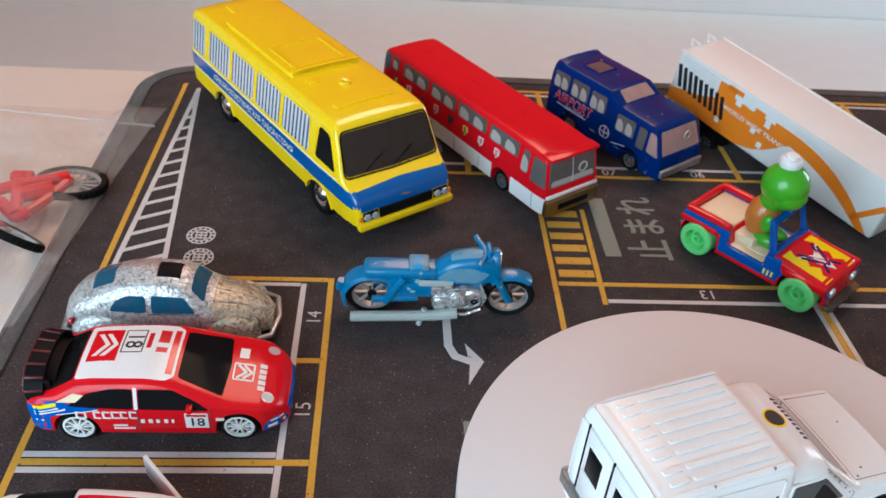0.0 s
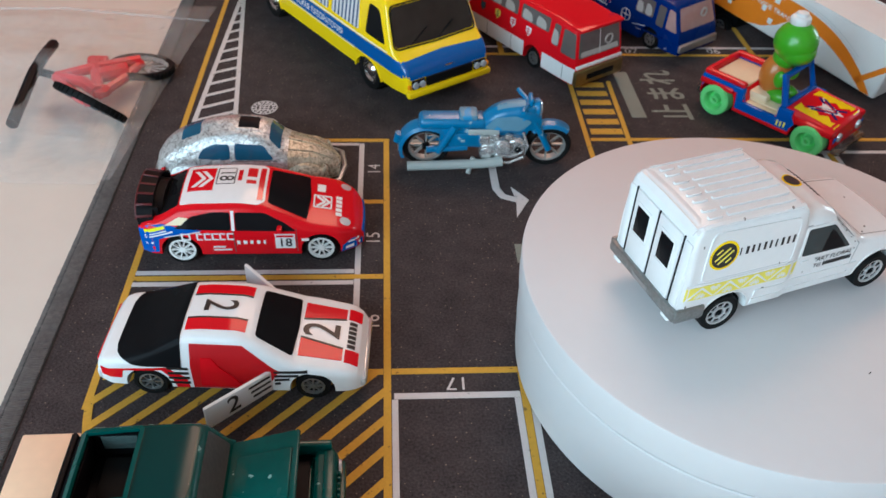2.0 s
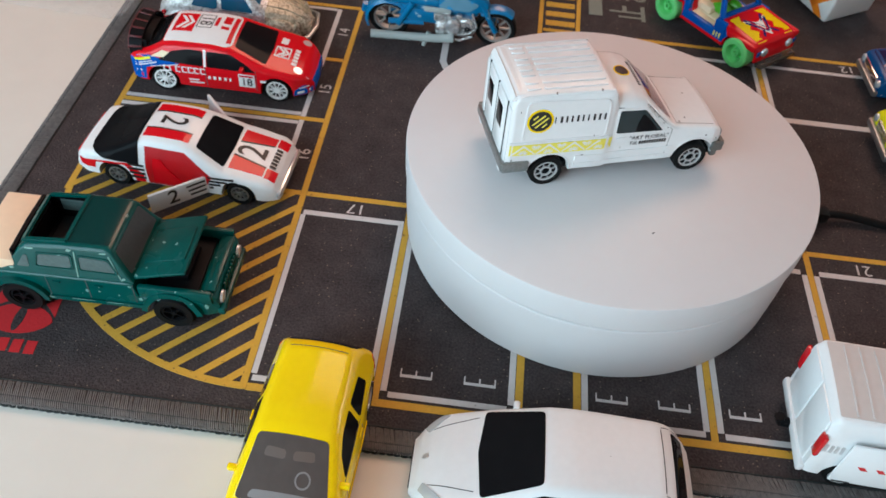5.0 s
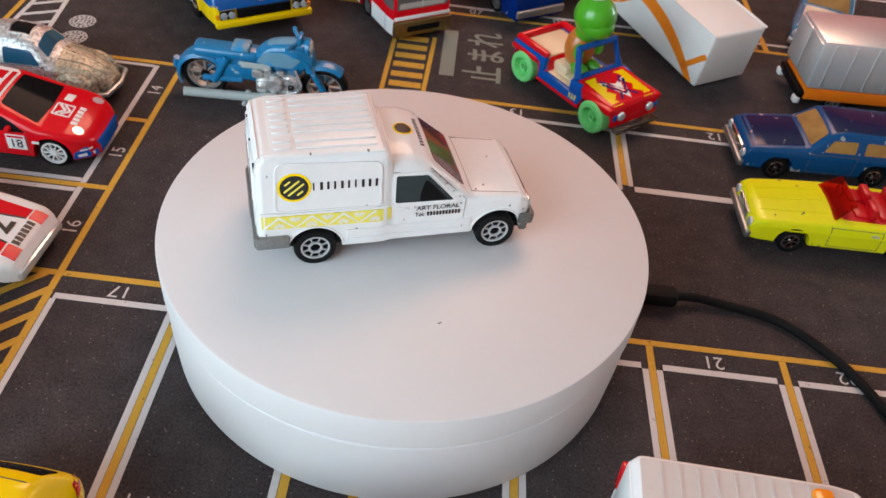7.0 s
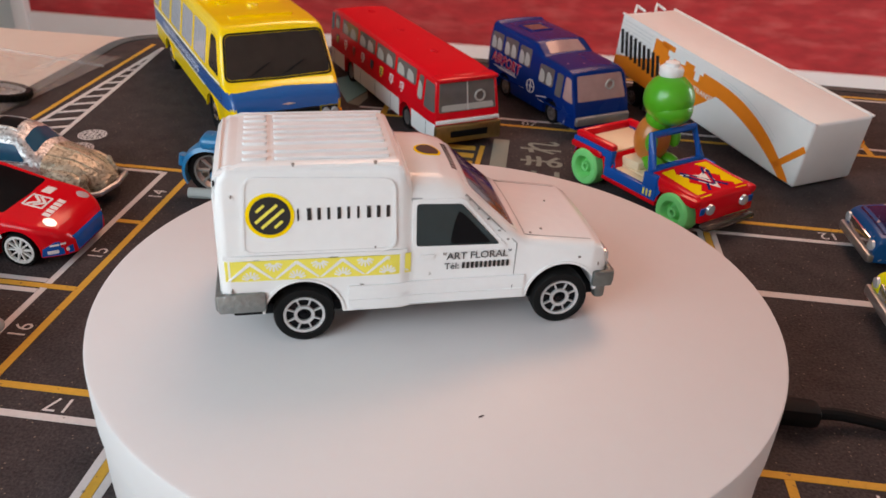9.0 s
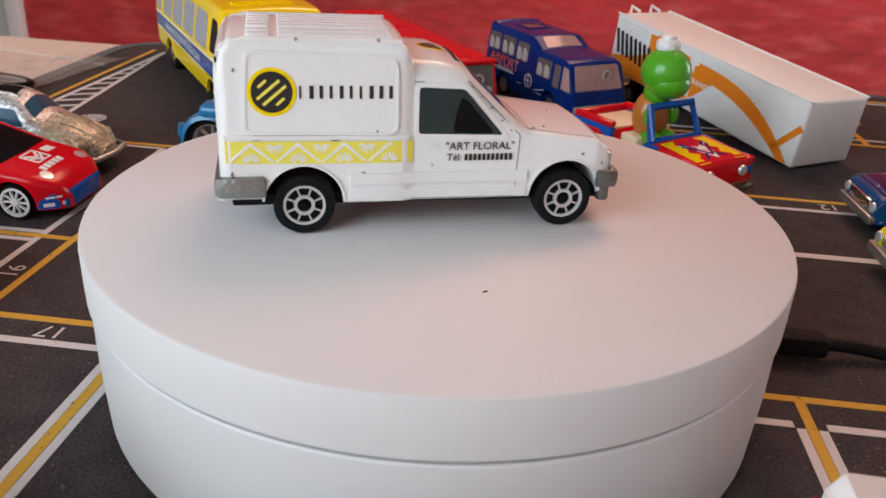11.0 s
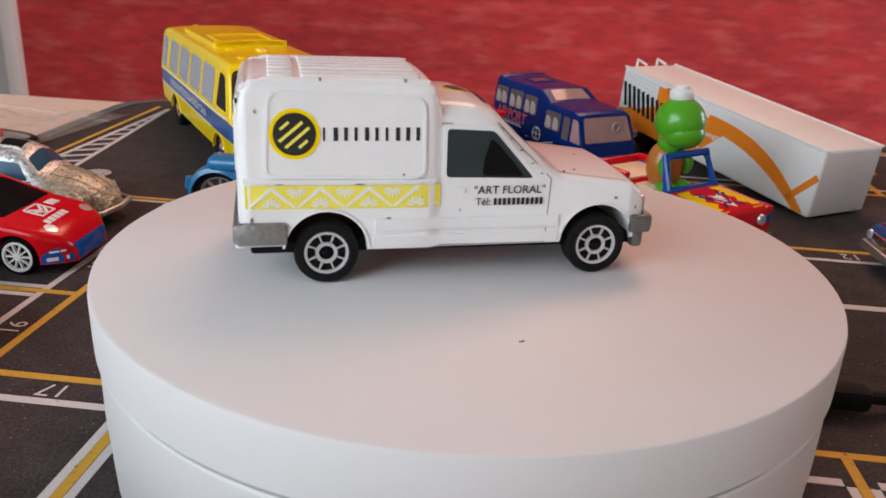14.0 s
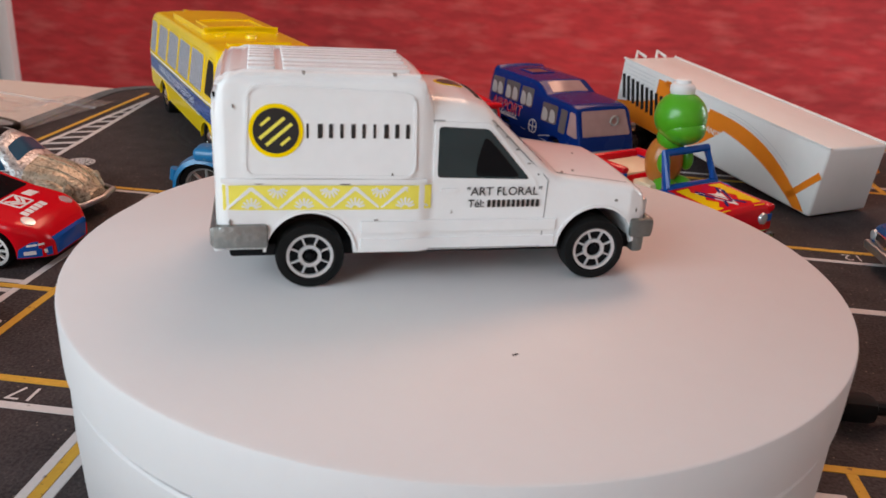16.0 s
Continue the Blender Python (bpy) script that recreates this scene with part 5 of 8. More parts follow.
def off_roader():
    car = thing("toy_off_roader", "dark green die-cast off-roader with raised bonnet and tan load", "toy car", at_mm(-50.6, -51.6, 0, 0.8))
    sh = Shell([(-37, 17.0), (-36, 18.2), (12.0, 18.6), (13.4, 18.2), (14.0, 12.5), (32, 12.0), (33.0, 15.0), (37, 15.2), (38.4, 13), (38.8, 8.0)],
               [(-37, 6.8), (38.8, 6.6)], [(-37, 13.8), (-34, 14.6), (20, 14.6), (35, 14.2), (38.8, 12.8)],
               18.0, 0.1, 0.9, 0.1, ((-24.0, 6.4, 8.0), (24.0, 6.4, 8.0)), 0.25, 0.03, 90)
    part("body", sh.body(), GREEN, car, "dark green metallic body")
    part("engine_bay", block(15.0, 31.5, -12.6, 12.6, 12.2, 13.4, 0.3), BLACK, car, "open black engine bay")
    part("engine", block(18.0, 28.0, -7.0, 7.0, 13.0, 16.0, 1.0), BLACK, car)
    for s in (1, -1):
        part("wing_top", block(14.0, 37.0, min(s * 12.4, s * 14.4), max(s * 12.4, s * 14.4), 12.0, 17.0, 0.6), GREEN, car)
        part("headlamp", lathe([(0.2, 0), (2.2, 0), (2.0, 0.7), (0.2, 0.9)], 16, "x", None, (38.6, s * 9.6, 11.4)), CLEARLENS, car)
    for where in ("left", "right"):
        for ax in (-24.0, 24.0):
            part("arch_flare", sh.lay(poly_bm([arc_strip(ax, 6.4, 7.8, 9.6, 6, 174)], 0), where, 1.4, 2.0), GREEN, car)
        print_on(sh, "side_trim", [[(-14.5, 7.6), (15.0, 7.6), (15.0, 9.2), (-14.5, 9.2)]], where, GREEN, car, off=0.6)
        for x in (-1.4, 13.0, -14.0):
            print_on(sh, "door_line", [bar(x, 9.6, x, 17.8, 0.3)], where, PANELLINE, car, off=0.06)
        print_on(sh, "door_handle", [rect(1.0, 15.6, 3.4, 16.4), rect(-12.0, 15.6, -9.6, 16.4)], where, GREEN, car, off=0.5)
    # cabin: raked tail, two side windows and a small third one, an open well in the roof
    cab = Shell([(-27.5, 18.4), (-26.0, 19.6), (-20.5, 27.0), (-18.5, 28.4), (-8.0, 29.4), (5.6, 29.6), (8.0, 28.8), (12.8, 19.0), (13.4, 18.2)], [(-27.5, 17.8), (13.4, 17.8)], [(-27.5, 14.0), (-20, 14.2), (13.4, 14.0)], 18.0, 0.24, 1.4, 0.2, (), 0.4, 0, 70)
    bm = cab.body()
    bm.normal_update()
    gone = [f for f in bm.faces if abs(f.normal.z) > 0.6 and f.calc_center_median().z > 0.0255 and -18.8 < f.calc_center_median().x / S < -6.2 and abs(f.calc_center_median().y) / S < 9.2]
    bmesh.ops.delete(bm, geom=gone, context="FACES")
    part("cabin", bm, GREEN, car)
    part("roof_panel", cab.lay(poly_bm([rounded([(-5.6, -9.9), (6.6, -9.7), (6.6, 9.7), (-5.6, 9.9)], 0.8)], 2), "top", 0.25, 0.5), DARKGREEN, car, "darker green roof panel")
    part("windscreen", cab.lay(poly_bm([rounded([(8.6, -10.0), (12.4, -11.6), (12.4, 11.6), (8.6, 10.0)], 0.6)], 2), "top", 0.15, 0.4), DIMGLASS, car, "scratched dim windscreen")
    # the open well, seen down to its floor
    bm = bmesh.new()
    for q in ((-18.9, -6.1, -9.9, 9.9, 18.8, 19.4), (-6.5, -6.1, -9.9, 9.9, 19.4, 28.6), (-18.9, -18.5, -9.9, 9.9, 19.4, 27.0)):
        box(bm, *q)
    part("rear_well", bm, BLACK, car, "open dark rear cabin")
    for k in (1, -1):
        part("well_side", block(-18.5, -6.5, min(k * 9.9, k * 10.3), max(k * 9.9, k * 10.3), 19.4, 27.4), BLACK, car)
        part("well_pane", block(-16.4, -8.0, min(k * 9.5, k * 9.85), max(k * 9.5, k * 9.85), 22.4, 27.0, 0.15), FROSTED, car, "scratched cabin window seen from inside")
    part("well_frame", cab.lay(poly_bm(loop_bars(rect(-19.2, -9.6, -6.0, 9.6), 1.1), 2), "top", 0.7, 0.9), GREEN, car)
    part("rear_seat", block(-16.0, -9.0, -8.0, 8.0, 19.2, 21.6, 0.8), RUBBER, car)
    part("tail_window", cab.lay(poly_bm([rounded([(-26.0, -11.0), (-20.4, -10.0), (-20.4, 10.0), (-26.0, 11.0)], 0.6)], 1.5), "top", 0.15, 0.4), BLACK, car, "dark opening behind the cabin")
    both(cab, "side_window", [rounded([(-2.2, 21.6), (8.4, 21.4), (6.2, 25.4), (-2.2, 25.8)], 0.9)], FROSTED, car)
    both(cab, "side_window", [rounded([(-15.6, 21.6), (-5.2, 21.6), (-5.2, 25.8), (-14.8, 25.4)], 0.9)], FROSTED, car)
    both(cab, "quarter_window", [rounded([(-22.0, 20.6), (-18.2, 20.6), (-18.2, 24.8), (-19.4, 24.8)], 0.5)], FROSTED, car)
    for q in ([(-2.7, 21.1), (9.2, 20.9), (6.6, 26.0), (-2.7, 26.4)], [(-16.2, 21.1), (-4.7, 21.1), (-4.7, 26.4), (-15.3, 26.0)]):
        both(cab, "window_frame", loop_bars(rounded(q, 1.0), 0.5), GREEN, car, off=0.35)
    both(cab, "pillar_line", [bar(-3.5, 18.4, -3.5, 27.6, 0.35), bar(10.0, 18.6, 6.9, 27.2, 0.3)], GREENEDGE, car, off=0.2)
    # pale edge marks: rubbed paint, with bright edge highlights also put into the colour
    for where in ("left", "right"):
        for u, v, k, h in ((-34.0, 17.6, 2.2, 0.22), (-30.5, 11.0, 1.0, 0.5), (-14.0, 8.6, 1.6, 0.2), (-4.0, 9.0, 4.0, 0.14), (6.0, 9.0, 3.0, 0.14), (14.6, 11.6, 0.8, 0.6), (20.0, 15.6, 2.4, 0.2), (30.0, 14.8, 1.8, 0.3), (35.0, 11.0, 0.6, 1.2), (2.0, 13.2, 0.4, 0.3), (-20.0, 13.4, 0.5, 0.3), (12.2, 17.2, 0.7, 0.5)):
            q = [(u + k * random.uniform(0.7, 1.1) * math.cos(a), v + h * random.uniform(0.6, 1.2) * math.sin(a)) for a in np.linspace(0, 2 * math.pi, 10)[:-1]]
            part("chip_and_glint", sh.lay(poly_bm([q], 0), where, 0.12 if abs(v - 8.8) > 0.5 else 0.7, 0.3), GREENEDGE, car)
        for u, v, k, h in ((-17.0, 27.4, 1.6, 0.3), (-5.0, 28.0, 0.9, 0.4), (5.4, 28.0, 1.2, 0.3), (-24.0, 19.6, 0.8, 0.4), (10.6, 19.4, 0.6, 0.5)):
            q = [(u + k * random.uniform(0.7, 1.1) * math.cos(a), v + h * random.uniform(0.6, 1.2) * math.sin(a)) for a in np.linspace(0, 2 * math.pi, 10)[:-1]]
            part("chip_and_glint", cab.lay(poly_bm([q], 0), where, 0.16, 0.3), GREENEDGE, car)
    bm = block(0, 17.4, -12.4, 12.4, 0, 1.3, 0.5)
    box(bm, 2.0, 16.0, -7.0, 7.0, 1.0, 1.9, 0.4)
    bonnet = part("bonnet", bm, GREEN, car, "bonnet propped open")
    bonnet.matrix_basis = Matrix.Translation((13.2 * S, 0, 18.2 * S)) @ Matrix.Rotation(radians(-16), 4, "Y")
    bm = block(-36.8, -22.8, -13.6, 14.6, 0, 4.6, 0.6)
    load = part("load_box", bm, IVORY, car, "smooth tan plastic block on the bed")
    load.matrix_basis = Matrix.Translation((0, 0, 18.0 * S))
    part("bed_posts", tube([(-23.4, -12, 18), (-23.0, -11.5, 25), (-22.8, 0, 25.6), (-23.0, 11.5, 25), (-23.4, 12, 18)], 0.9), BLACK, car)
    spare = part("spare_wheel", lathe([(2.6, -2.4), (6.8, -2.4), (7.6, -1.5), (7.6, 1.5), (6.8, 2.4), (2.6, 2.4), (2.6, 0.6)], 28, "x", None, (-40.8, -4.4, 13.0)), RUBBER, car, "black spare wheel")
    part("front_bumper", block(37.6, 40.2, -13.4, 13.4, 6.4, 9.4, 0.7), GREEN, car)
    part("grille_top", block(35.0, 37.6, -11.6, 11.6, 14.4, 16.2, 0.5), GREEN, car)
    bm = bmesh.new()
    for i in range(9):
        box(bm, 38.4, 39.2, -6.8 + i * 1.6, -6.0 + i * 1.6, 9.6, 14.2, 0.2)
    part("grille", bm, GREEN, car)
    four_wheels(car, 24.0, -24.0, 15.2, 6.5, 5.2, 3.9, 5, BLACK)


off_roader()


SATINWHITE = material("satin_white_paint", (0.72, 0.72, 0.71), 0.5, 0, 0.04, 500, 0.05, 0.05, 0.0, (0.12, 0.11, 0.10), 0.735)
SEETHROUGH = glass("clear_windscreen", srgb(84, 76, 72), 0.06)
TANSEAT = material("brown_cabin_plastic", srgb(92, 76, 66), 0.5)
SEATDARK = material("grey_cabin_plastic", (0.20, 0.18, 0.17), 0.5)


def hatchback(name, label, where_at, paint, length, half, high, base, nose, snub=False, tail_low=11.0, rims=SILVER, cowl=16.5, slim=0.0, split=-3.6, fore=12.6, aft=None, lift=0.0, tumble=0.30, screen=(0.62, 0.80)):
    car = thing(name, label, "toy car", where_at)
    L, b = length / 2, base / 2
    sh = Shell([(-L, tail_low), (-L + 1.0, high * 0.60), (-L + 3.0, high * 0.68), (-L + 7.5, high * 0.93), (-L + 11, high * 0.985), (-4, high), (2, high * 0.97), (cowl, high * 0.64), (L - 9, high * 0.52), (L - 3.2, high * 0.40), (L - 0.6, high * 0.30), (L, high * 0.24)],
               [(-L, 4.2), (L, 3.4)], [(-L, half * 0.80), (-L + 4, half * 0.95), (-10, half), (16, half), (L - 7, half * 0.93), (L - 2.5, half * 0.72), (L, half * 0.5)],
               high * 0.56, tumble, 2.6, 0.8, ((-b, 5.2, 6.6), (b + nose, 5.2, 6.6)), 1.2, 0.06, 84)
    part("body", sh.body(), paint, car)
    part("windscreen", sh.lay(poly_bm([rounded([(3.4, -half * screen[0]), (cowl - 1.1, -half * screen[1]), (cowl + 0.3, 0), (cowl - 1.1, half * screen[1]), (3.4, half * screen[0])], 1.2)], 2), "top", 0.15, 0.4), SEETHROUGH if snub else DARKGLASS, car, "clear windscreen with the cabin behind it" if snub else "dark windscreen")
    if snub:
        part("dashboard", sh.lay(poly_bm([rounded([(cowl - 3.4, -8.0), (cowl - 1.6, -9.0), (cowl - 0.6, 0), (cowl - 1.6, 9.0), (cowl - 3.4, 8.0)], 0.8)], 1.5), "top", 0.19, 0.3), SEATDARK, car)
        part("seat_row", sh.lay(poly_bm([rounded([(6.4, -6.4), (8.8, -6.8), (9.2, -1.0), (7.0, -1.0)], 0.9), rounded([(7.0, 1.0), (9.2, 1.0), (8.8, 6.8), (6.4, 6.4)], 0.9)], 1.5), "top", 0.18, 0.3), TANSEAT, car)
        part("steering_wheel", sh.lay(poly_bm(loop_bars(circle(13.2, 4.6, 1.9, 14), 0.45), 0), "top", 0.24, 0.3), SEATDARK, car)
    part("rear_window", sh.lay(poly_bm([rounded([(-L + 3.2, -half * 0.70), (-L + 7.4, -half * 0.64), (-L + 7.4, half * 0.64), (-L + 3.2, half * 0.70)], 0.8)], 1), "top", 0.15, 0.4), DARKGLASS, car)
    lo, hi = high * (0.60 + slim) + lift, high * (0.88 - slim / 2) + lift * 0.7
    aft = -L + 12.5 + slim * 90 if aft is None else aft
    both(sh, "side_window", [[(u, min(v, sh.top(u) - 1.5)) for u, v in rounded([(split, lo), (fore, lo - 0.2), (fore - 4.0, hi - 2.2), (fore - 9.0, hi - 0.4), (split, hi)], 0.8)]], DARKGLASS, car)
    both(sh, "side_window", [rounded([(aft, lo + 0.8), (split - 1.8, lo), (split - 1.8, hi), (aft + 1.6, hi - 1.0)], 1.0)], DARKGLASS, car)
    both(sh, "door_line", loop_bars([(split - 1.2, 5.0), (fore + 0.4, 5.0), (fore + 1.6, lo - 0.6), (split - 1.2, lo - 0.4)], 0.22), PANELLINE, car, off=0.05)
    both(sh, "door_handle", [rect(split + 0.2, lo - 2.8, split + 3.2, lo - 1.9, 0.3)], paint, car, off=0.5)
    both(sh, "sill", [[(-b + 7.2, 3.9), (b + nose - 7.2, 3.9), (b + nose - 7.2, 5.0), (-b + 7.2, 5.0)]], paint, car, off=0.4)
    part("roof_line", sh.lay(poly_bm([bar(-L + 10.4, -half * 0.62, -L + 10.4, half * 0.62, 0.25), bar(-L + 2.6, -half * 0.78, -L + 10.4, -half * 0.66, 0.25), bar(-L + 2.6, half * 0.78, -L + 10.4, half * 0.66, 0.25)], 2), "top", 0.05, 0.3), PANELLINE, car)
    part("bonnet_line", sh.lay(poly_bm([bar(cowl + 0.7, -half * 0.74, L - 5.0, -half * 0.56, 0.22), bar(cowl + 0.7, half * 0.74, L - 5.0, half * 0.56, 0.22)], 2), "top", 0.05, 0.3), PANELLINE, car)
    part("badge", sh.lay(poly_bm([circle(L - 3.6, 0, 0.9, 12)], 0), "top", 0.16, 0.3), SILVER, car)
    for s in (1, -1):
        part("headlamp", sh.lay(poly_bm([rounded([(L - 9.6, s * half * 0.86), (L - 3.8, s * half * 0.50), (L - 2.6, s * half * 0.62), (L - 6.2, s * half * 0.88)], 0.6)], 1), "top", 0.18, 0.4), CLEARLENS, car)
        side = "left" if s > 0 else "right"
        print_on(sh, "tail_lamp", [rounded([(-L + 1.0, high * 0.42), (-L + 5.6, high * 0.46), (-L + 4.6, high * 0.62), (-L + 1.4, high * 0.58)], 0.5)], side, REDLENS, car, off=0.2)
    part("grille", block(L - 1.8, L + 0.35, -half * 0.44, half * 0.44, 3.8, 5.6, 0.4), BLACK, car)
    part("rear_number_bar", block(-L - 0.3, -L + 0.2, -4, 4, 6.6, 8.2), WHITEINK, car)
    mirrors(car, sh, 11.0, lo + 0.4, paint)
    four_wheels(car, b + nose, -b, half - 0.6, 5.2, 4.2, 3.9, 7, rims)
    return car, sh


hatchback("toy_yellow_hatchback", "glossy yellow die-cast hatchback half on the mat edge", at_mm(24.0, -108.3, -1.2, -92.5, 0, 1.4), YELLOW, 68.4, 15.2, 26.5, 45.0, 0.4, True, cowl=20.0, slim=0.03, split=-8.0, fore=8.6, aft=-21.0, tumble=0.42, screen=(0.62, 0.80))
hatchback("toy_white_hatchback", "white die-cast hatchback parked along the mat edge", at_mm(93.1, -106.2, -1.5, 179.8, 4.0, 0), SATINWHITE, 77, 15.8, 24.0, 45.4, 1.7, cowl=20.4, slim=0.05, split=-8.0, fore=12.0, aft=-22.5, lift=1.8, tumble=0.22, screen=(0.72, 0.86))


def panel_van():
    van = thing("toy_panel_van", "white die-cast panel van with orange light bar, side door slid open", "toy van", at_mm(205.6, -79.2, 0, -2.9))
    sh = Shell([(-39.0, 27.4), (-38.5, 30.2), (-37.4, 31.0), (8, 31.2), (14, 29.8), (27.0, 18.6), (35, 14.2), (38.2, 11.4), (39.4, 7.0)],
               [(-39.0, 4.8), (39.4, 4.0)], [(-39.0, 14.8), (-37, 15.6), (24, 15.6), (33, 14.8), (37.6, 12.4), (39.4, 9.6)],
               17.0, 0.11, 1.6, 0.4, ((-26.9, 5.4, 7.0), (26.9, 5.4, 7.0)), 0.9, 0.05, 90)
    part("body", sh.body(), WHITE, van)
    # The roof's grey puts the dimmer light on upward faces into its colour.
    ROOFSHADE = material("shaded_ribbed_roof", (0.58, 0.56, 0.54), 0.5)
    part("roof_skin", sh.lay(poly_bm([rect(-37.4, -12.6, 12.8, 12.6, 0.6)], 3), "top", 0.16, 0.4), ROOFSHADE, van, "matt ribbed roof, dimmer light on top put into its grey")
    for i in range(9):
        x = -32.8 + i * 4.3
        part("roof_rib", sh.lay(poly_bm([rect(x - 0.28, -11.8, x + 0.28, 11.8)], 4), "top", 0.5, 0.8), ROOFSHADE, van)
    part("light_bar", block(1.2, 6.2, -10.4, 10.4, 31.2, 34.4, 1.4), AMBER, van, "orange beacon bar")
    for y in (-5.5, 0.4, 5.5):
        part("beacon", lathe([(0.2, 0), (1.7, 0), (1.6, 1.0), (0.2, 1.3)], 14, "z", None, (3.7, y, 33.9)), AMBER, van)
    part("windscreen", sh.lay(poly_bm([rounded([(15.4, -11.4), (26.0, -13.4), (27.4, 0), (26.0, 13.4), (15.4, 11.4)], 1.0)], 2), "top", 0.15, 0.4), DARKGLASS, van)
    both(sh, "cab_window", [rounded([(9.6, 19.4), (23.6, 18.8), (15.4, 25.6), (9.6, 26.0)], 1.2)], DARKGLASS, van)
    both(sh, "cab_door_line", loop_bars([(7.6, 5.2), (20.0, 5.2), (25.6, 17.0), (15.8, 27.4), (7.6, 27.6)], 0.25), PANELLINE, van, off=0.06)
    both(sh, "cab_handle", [rect(9.0, 15.4, 11.6, 16.2)], WHITE, van, off=0.45)
    # Flat black patch on the solid side: the opening's inner shade as colour.
    print_on(sh, "side_opening", [rect(-12.4, 6.6, 6.0, 26.8, 0.8)], "right", BLACK, van, "flat black patch for the shade inside the door opening")
    print_on(sh, "opening_frame", loop_bars(rect(-12.8, 6.2, 6.4, 27.2), 0.9), "right", SILVER, van, off=0.3)
    door = part("sliding_door", block(-32.0, -8.4, -17.4, -16.4, 5.6, 25.0, 0.6), WHITE, van, "white sliding door moved back")
    bm = bmesh.new()
    for i in range(4):
        x = -27.4 + i * 5.0
        q = [(x, 15.4), (x + 2.0, 15.4), (x + 3.6, 13.6), (x + 1.6, 13.6)]
        bm.faces.new([bm.verts.new(Vector((a, -17.45, z)) * S) for a, z in q])
    part("red_dashes", bm, REDLENS, door)
    part("door_bars", block(-31.0, -26.0, -17.48, -17.4, 5.9, 6.6), INK, door)
    print_on(sh, "writing_bars", [rect(-37.6 + i * 1.5, 17.4, -37.6 + i * 1.5 + 0.9, 20.4) for i in range(4)], "right", SILVER, van)
    for s in (1, -1):
        part("rear_lamp", block(-39.6, -38.2, min(s * 13.2, s * 16.2), max(s * 13.2, s * 16.2), 15.0, 24.0, 0.5), REDLENS, van)
        part("headlamp", sh.lay(poly_bm([rounded([(32.0, s * 13.6), (36.6, s * 9.0), (37.8, s * 10.6), (35.0, s * 13.6)], 0.6)], 1), "top", 0.2, 0.4), CLEARLENS, van)
        part("bonnet_dash", sh.lay(poly_bm([bar(33.5, s * 3.0, 36.4, s * 5.0, 0.9), bar(33.5, s * 7.0, 36.4, s * 9.0, 0.9)], 0), "top", 0.16, 0.3), REDLENS, van)
        part("rear_door", block(-39.5, -38.7, min(s * 0.3, s * 13.0), max(s * 0.3, s * 13.0), 7.0, 28.4, 0.4), WHITE, van)
    part("rear_bumper", block(-40.6, -38.4, -15.4, 15.4, 4.6, 8.0, 0.8), WHITE, van)
    part("tow_hook", tube([(-39, 0, 5.6), (-43.0, 0, 5.6), (-44.0, 0, 8.0)], 1.6), BLACK, van)
    mirrors(van, sh, 21.5, 19.6, WHITE, 2.6)
    four_wheels(van, 26.9, -26.9, 15.4, 5.4, 4.4, 4.1, 9, SILVER)


panel_van()


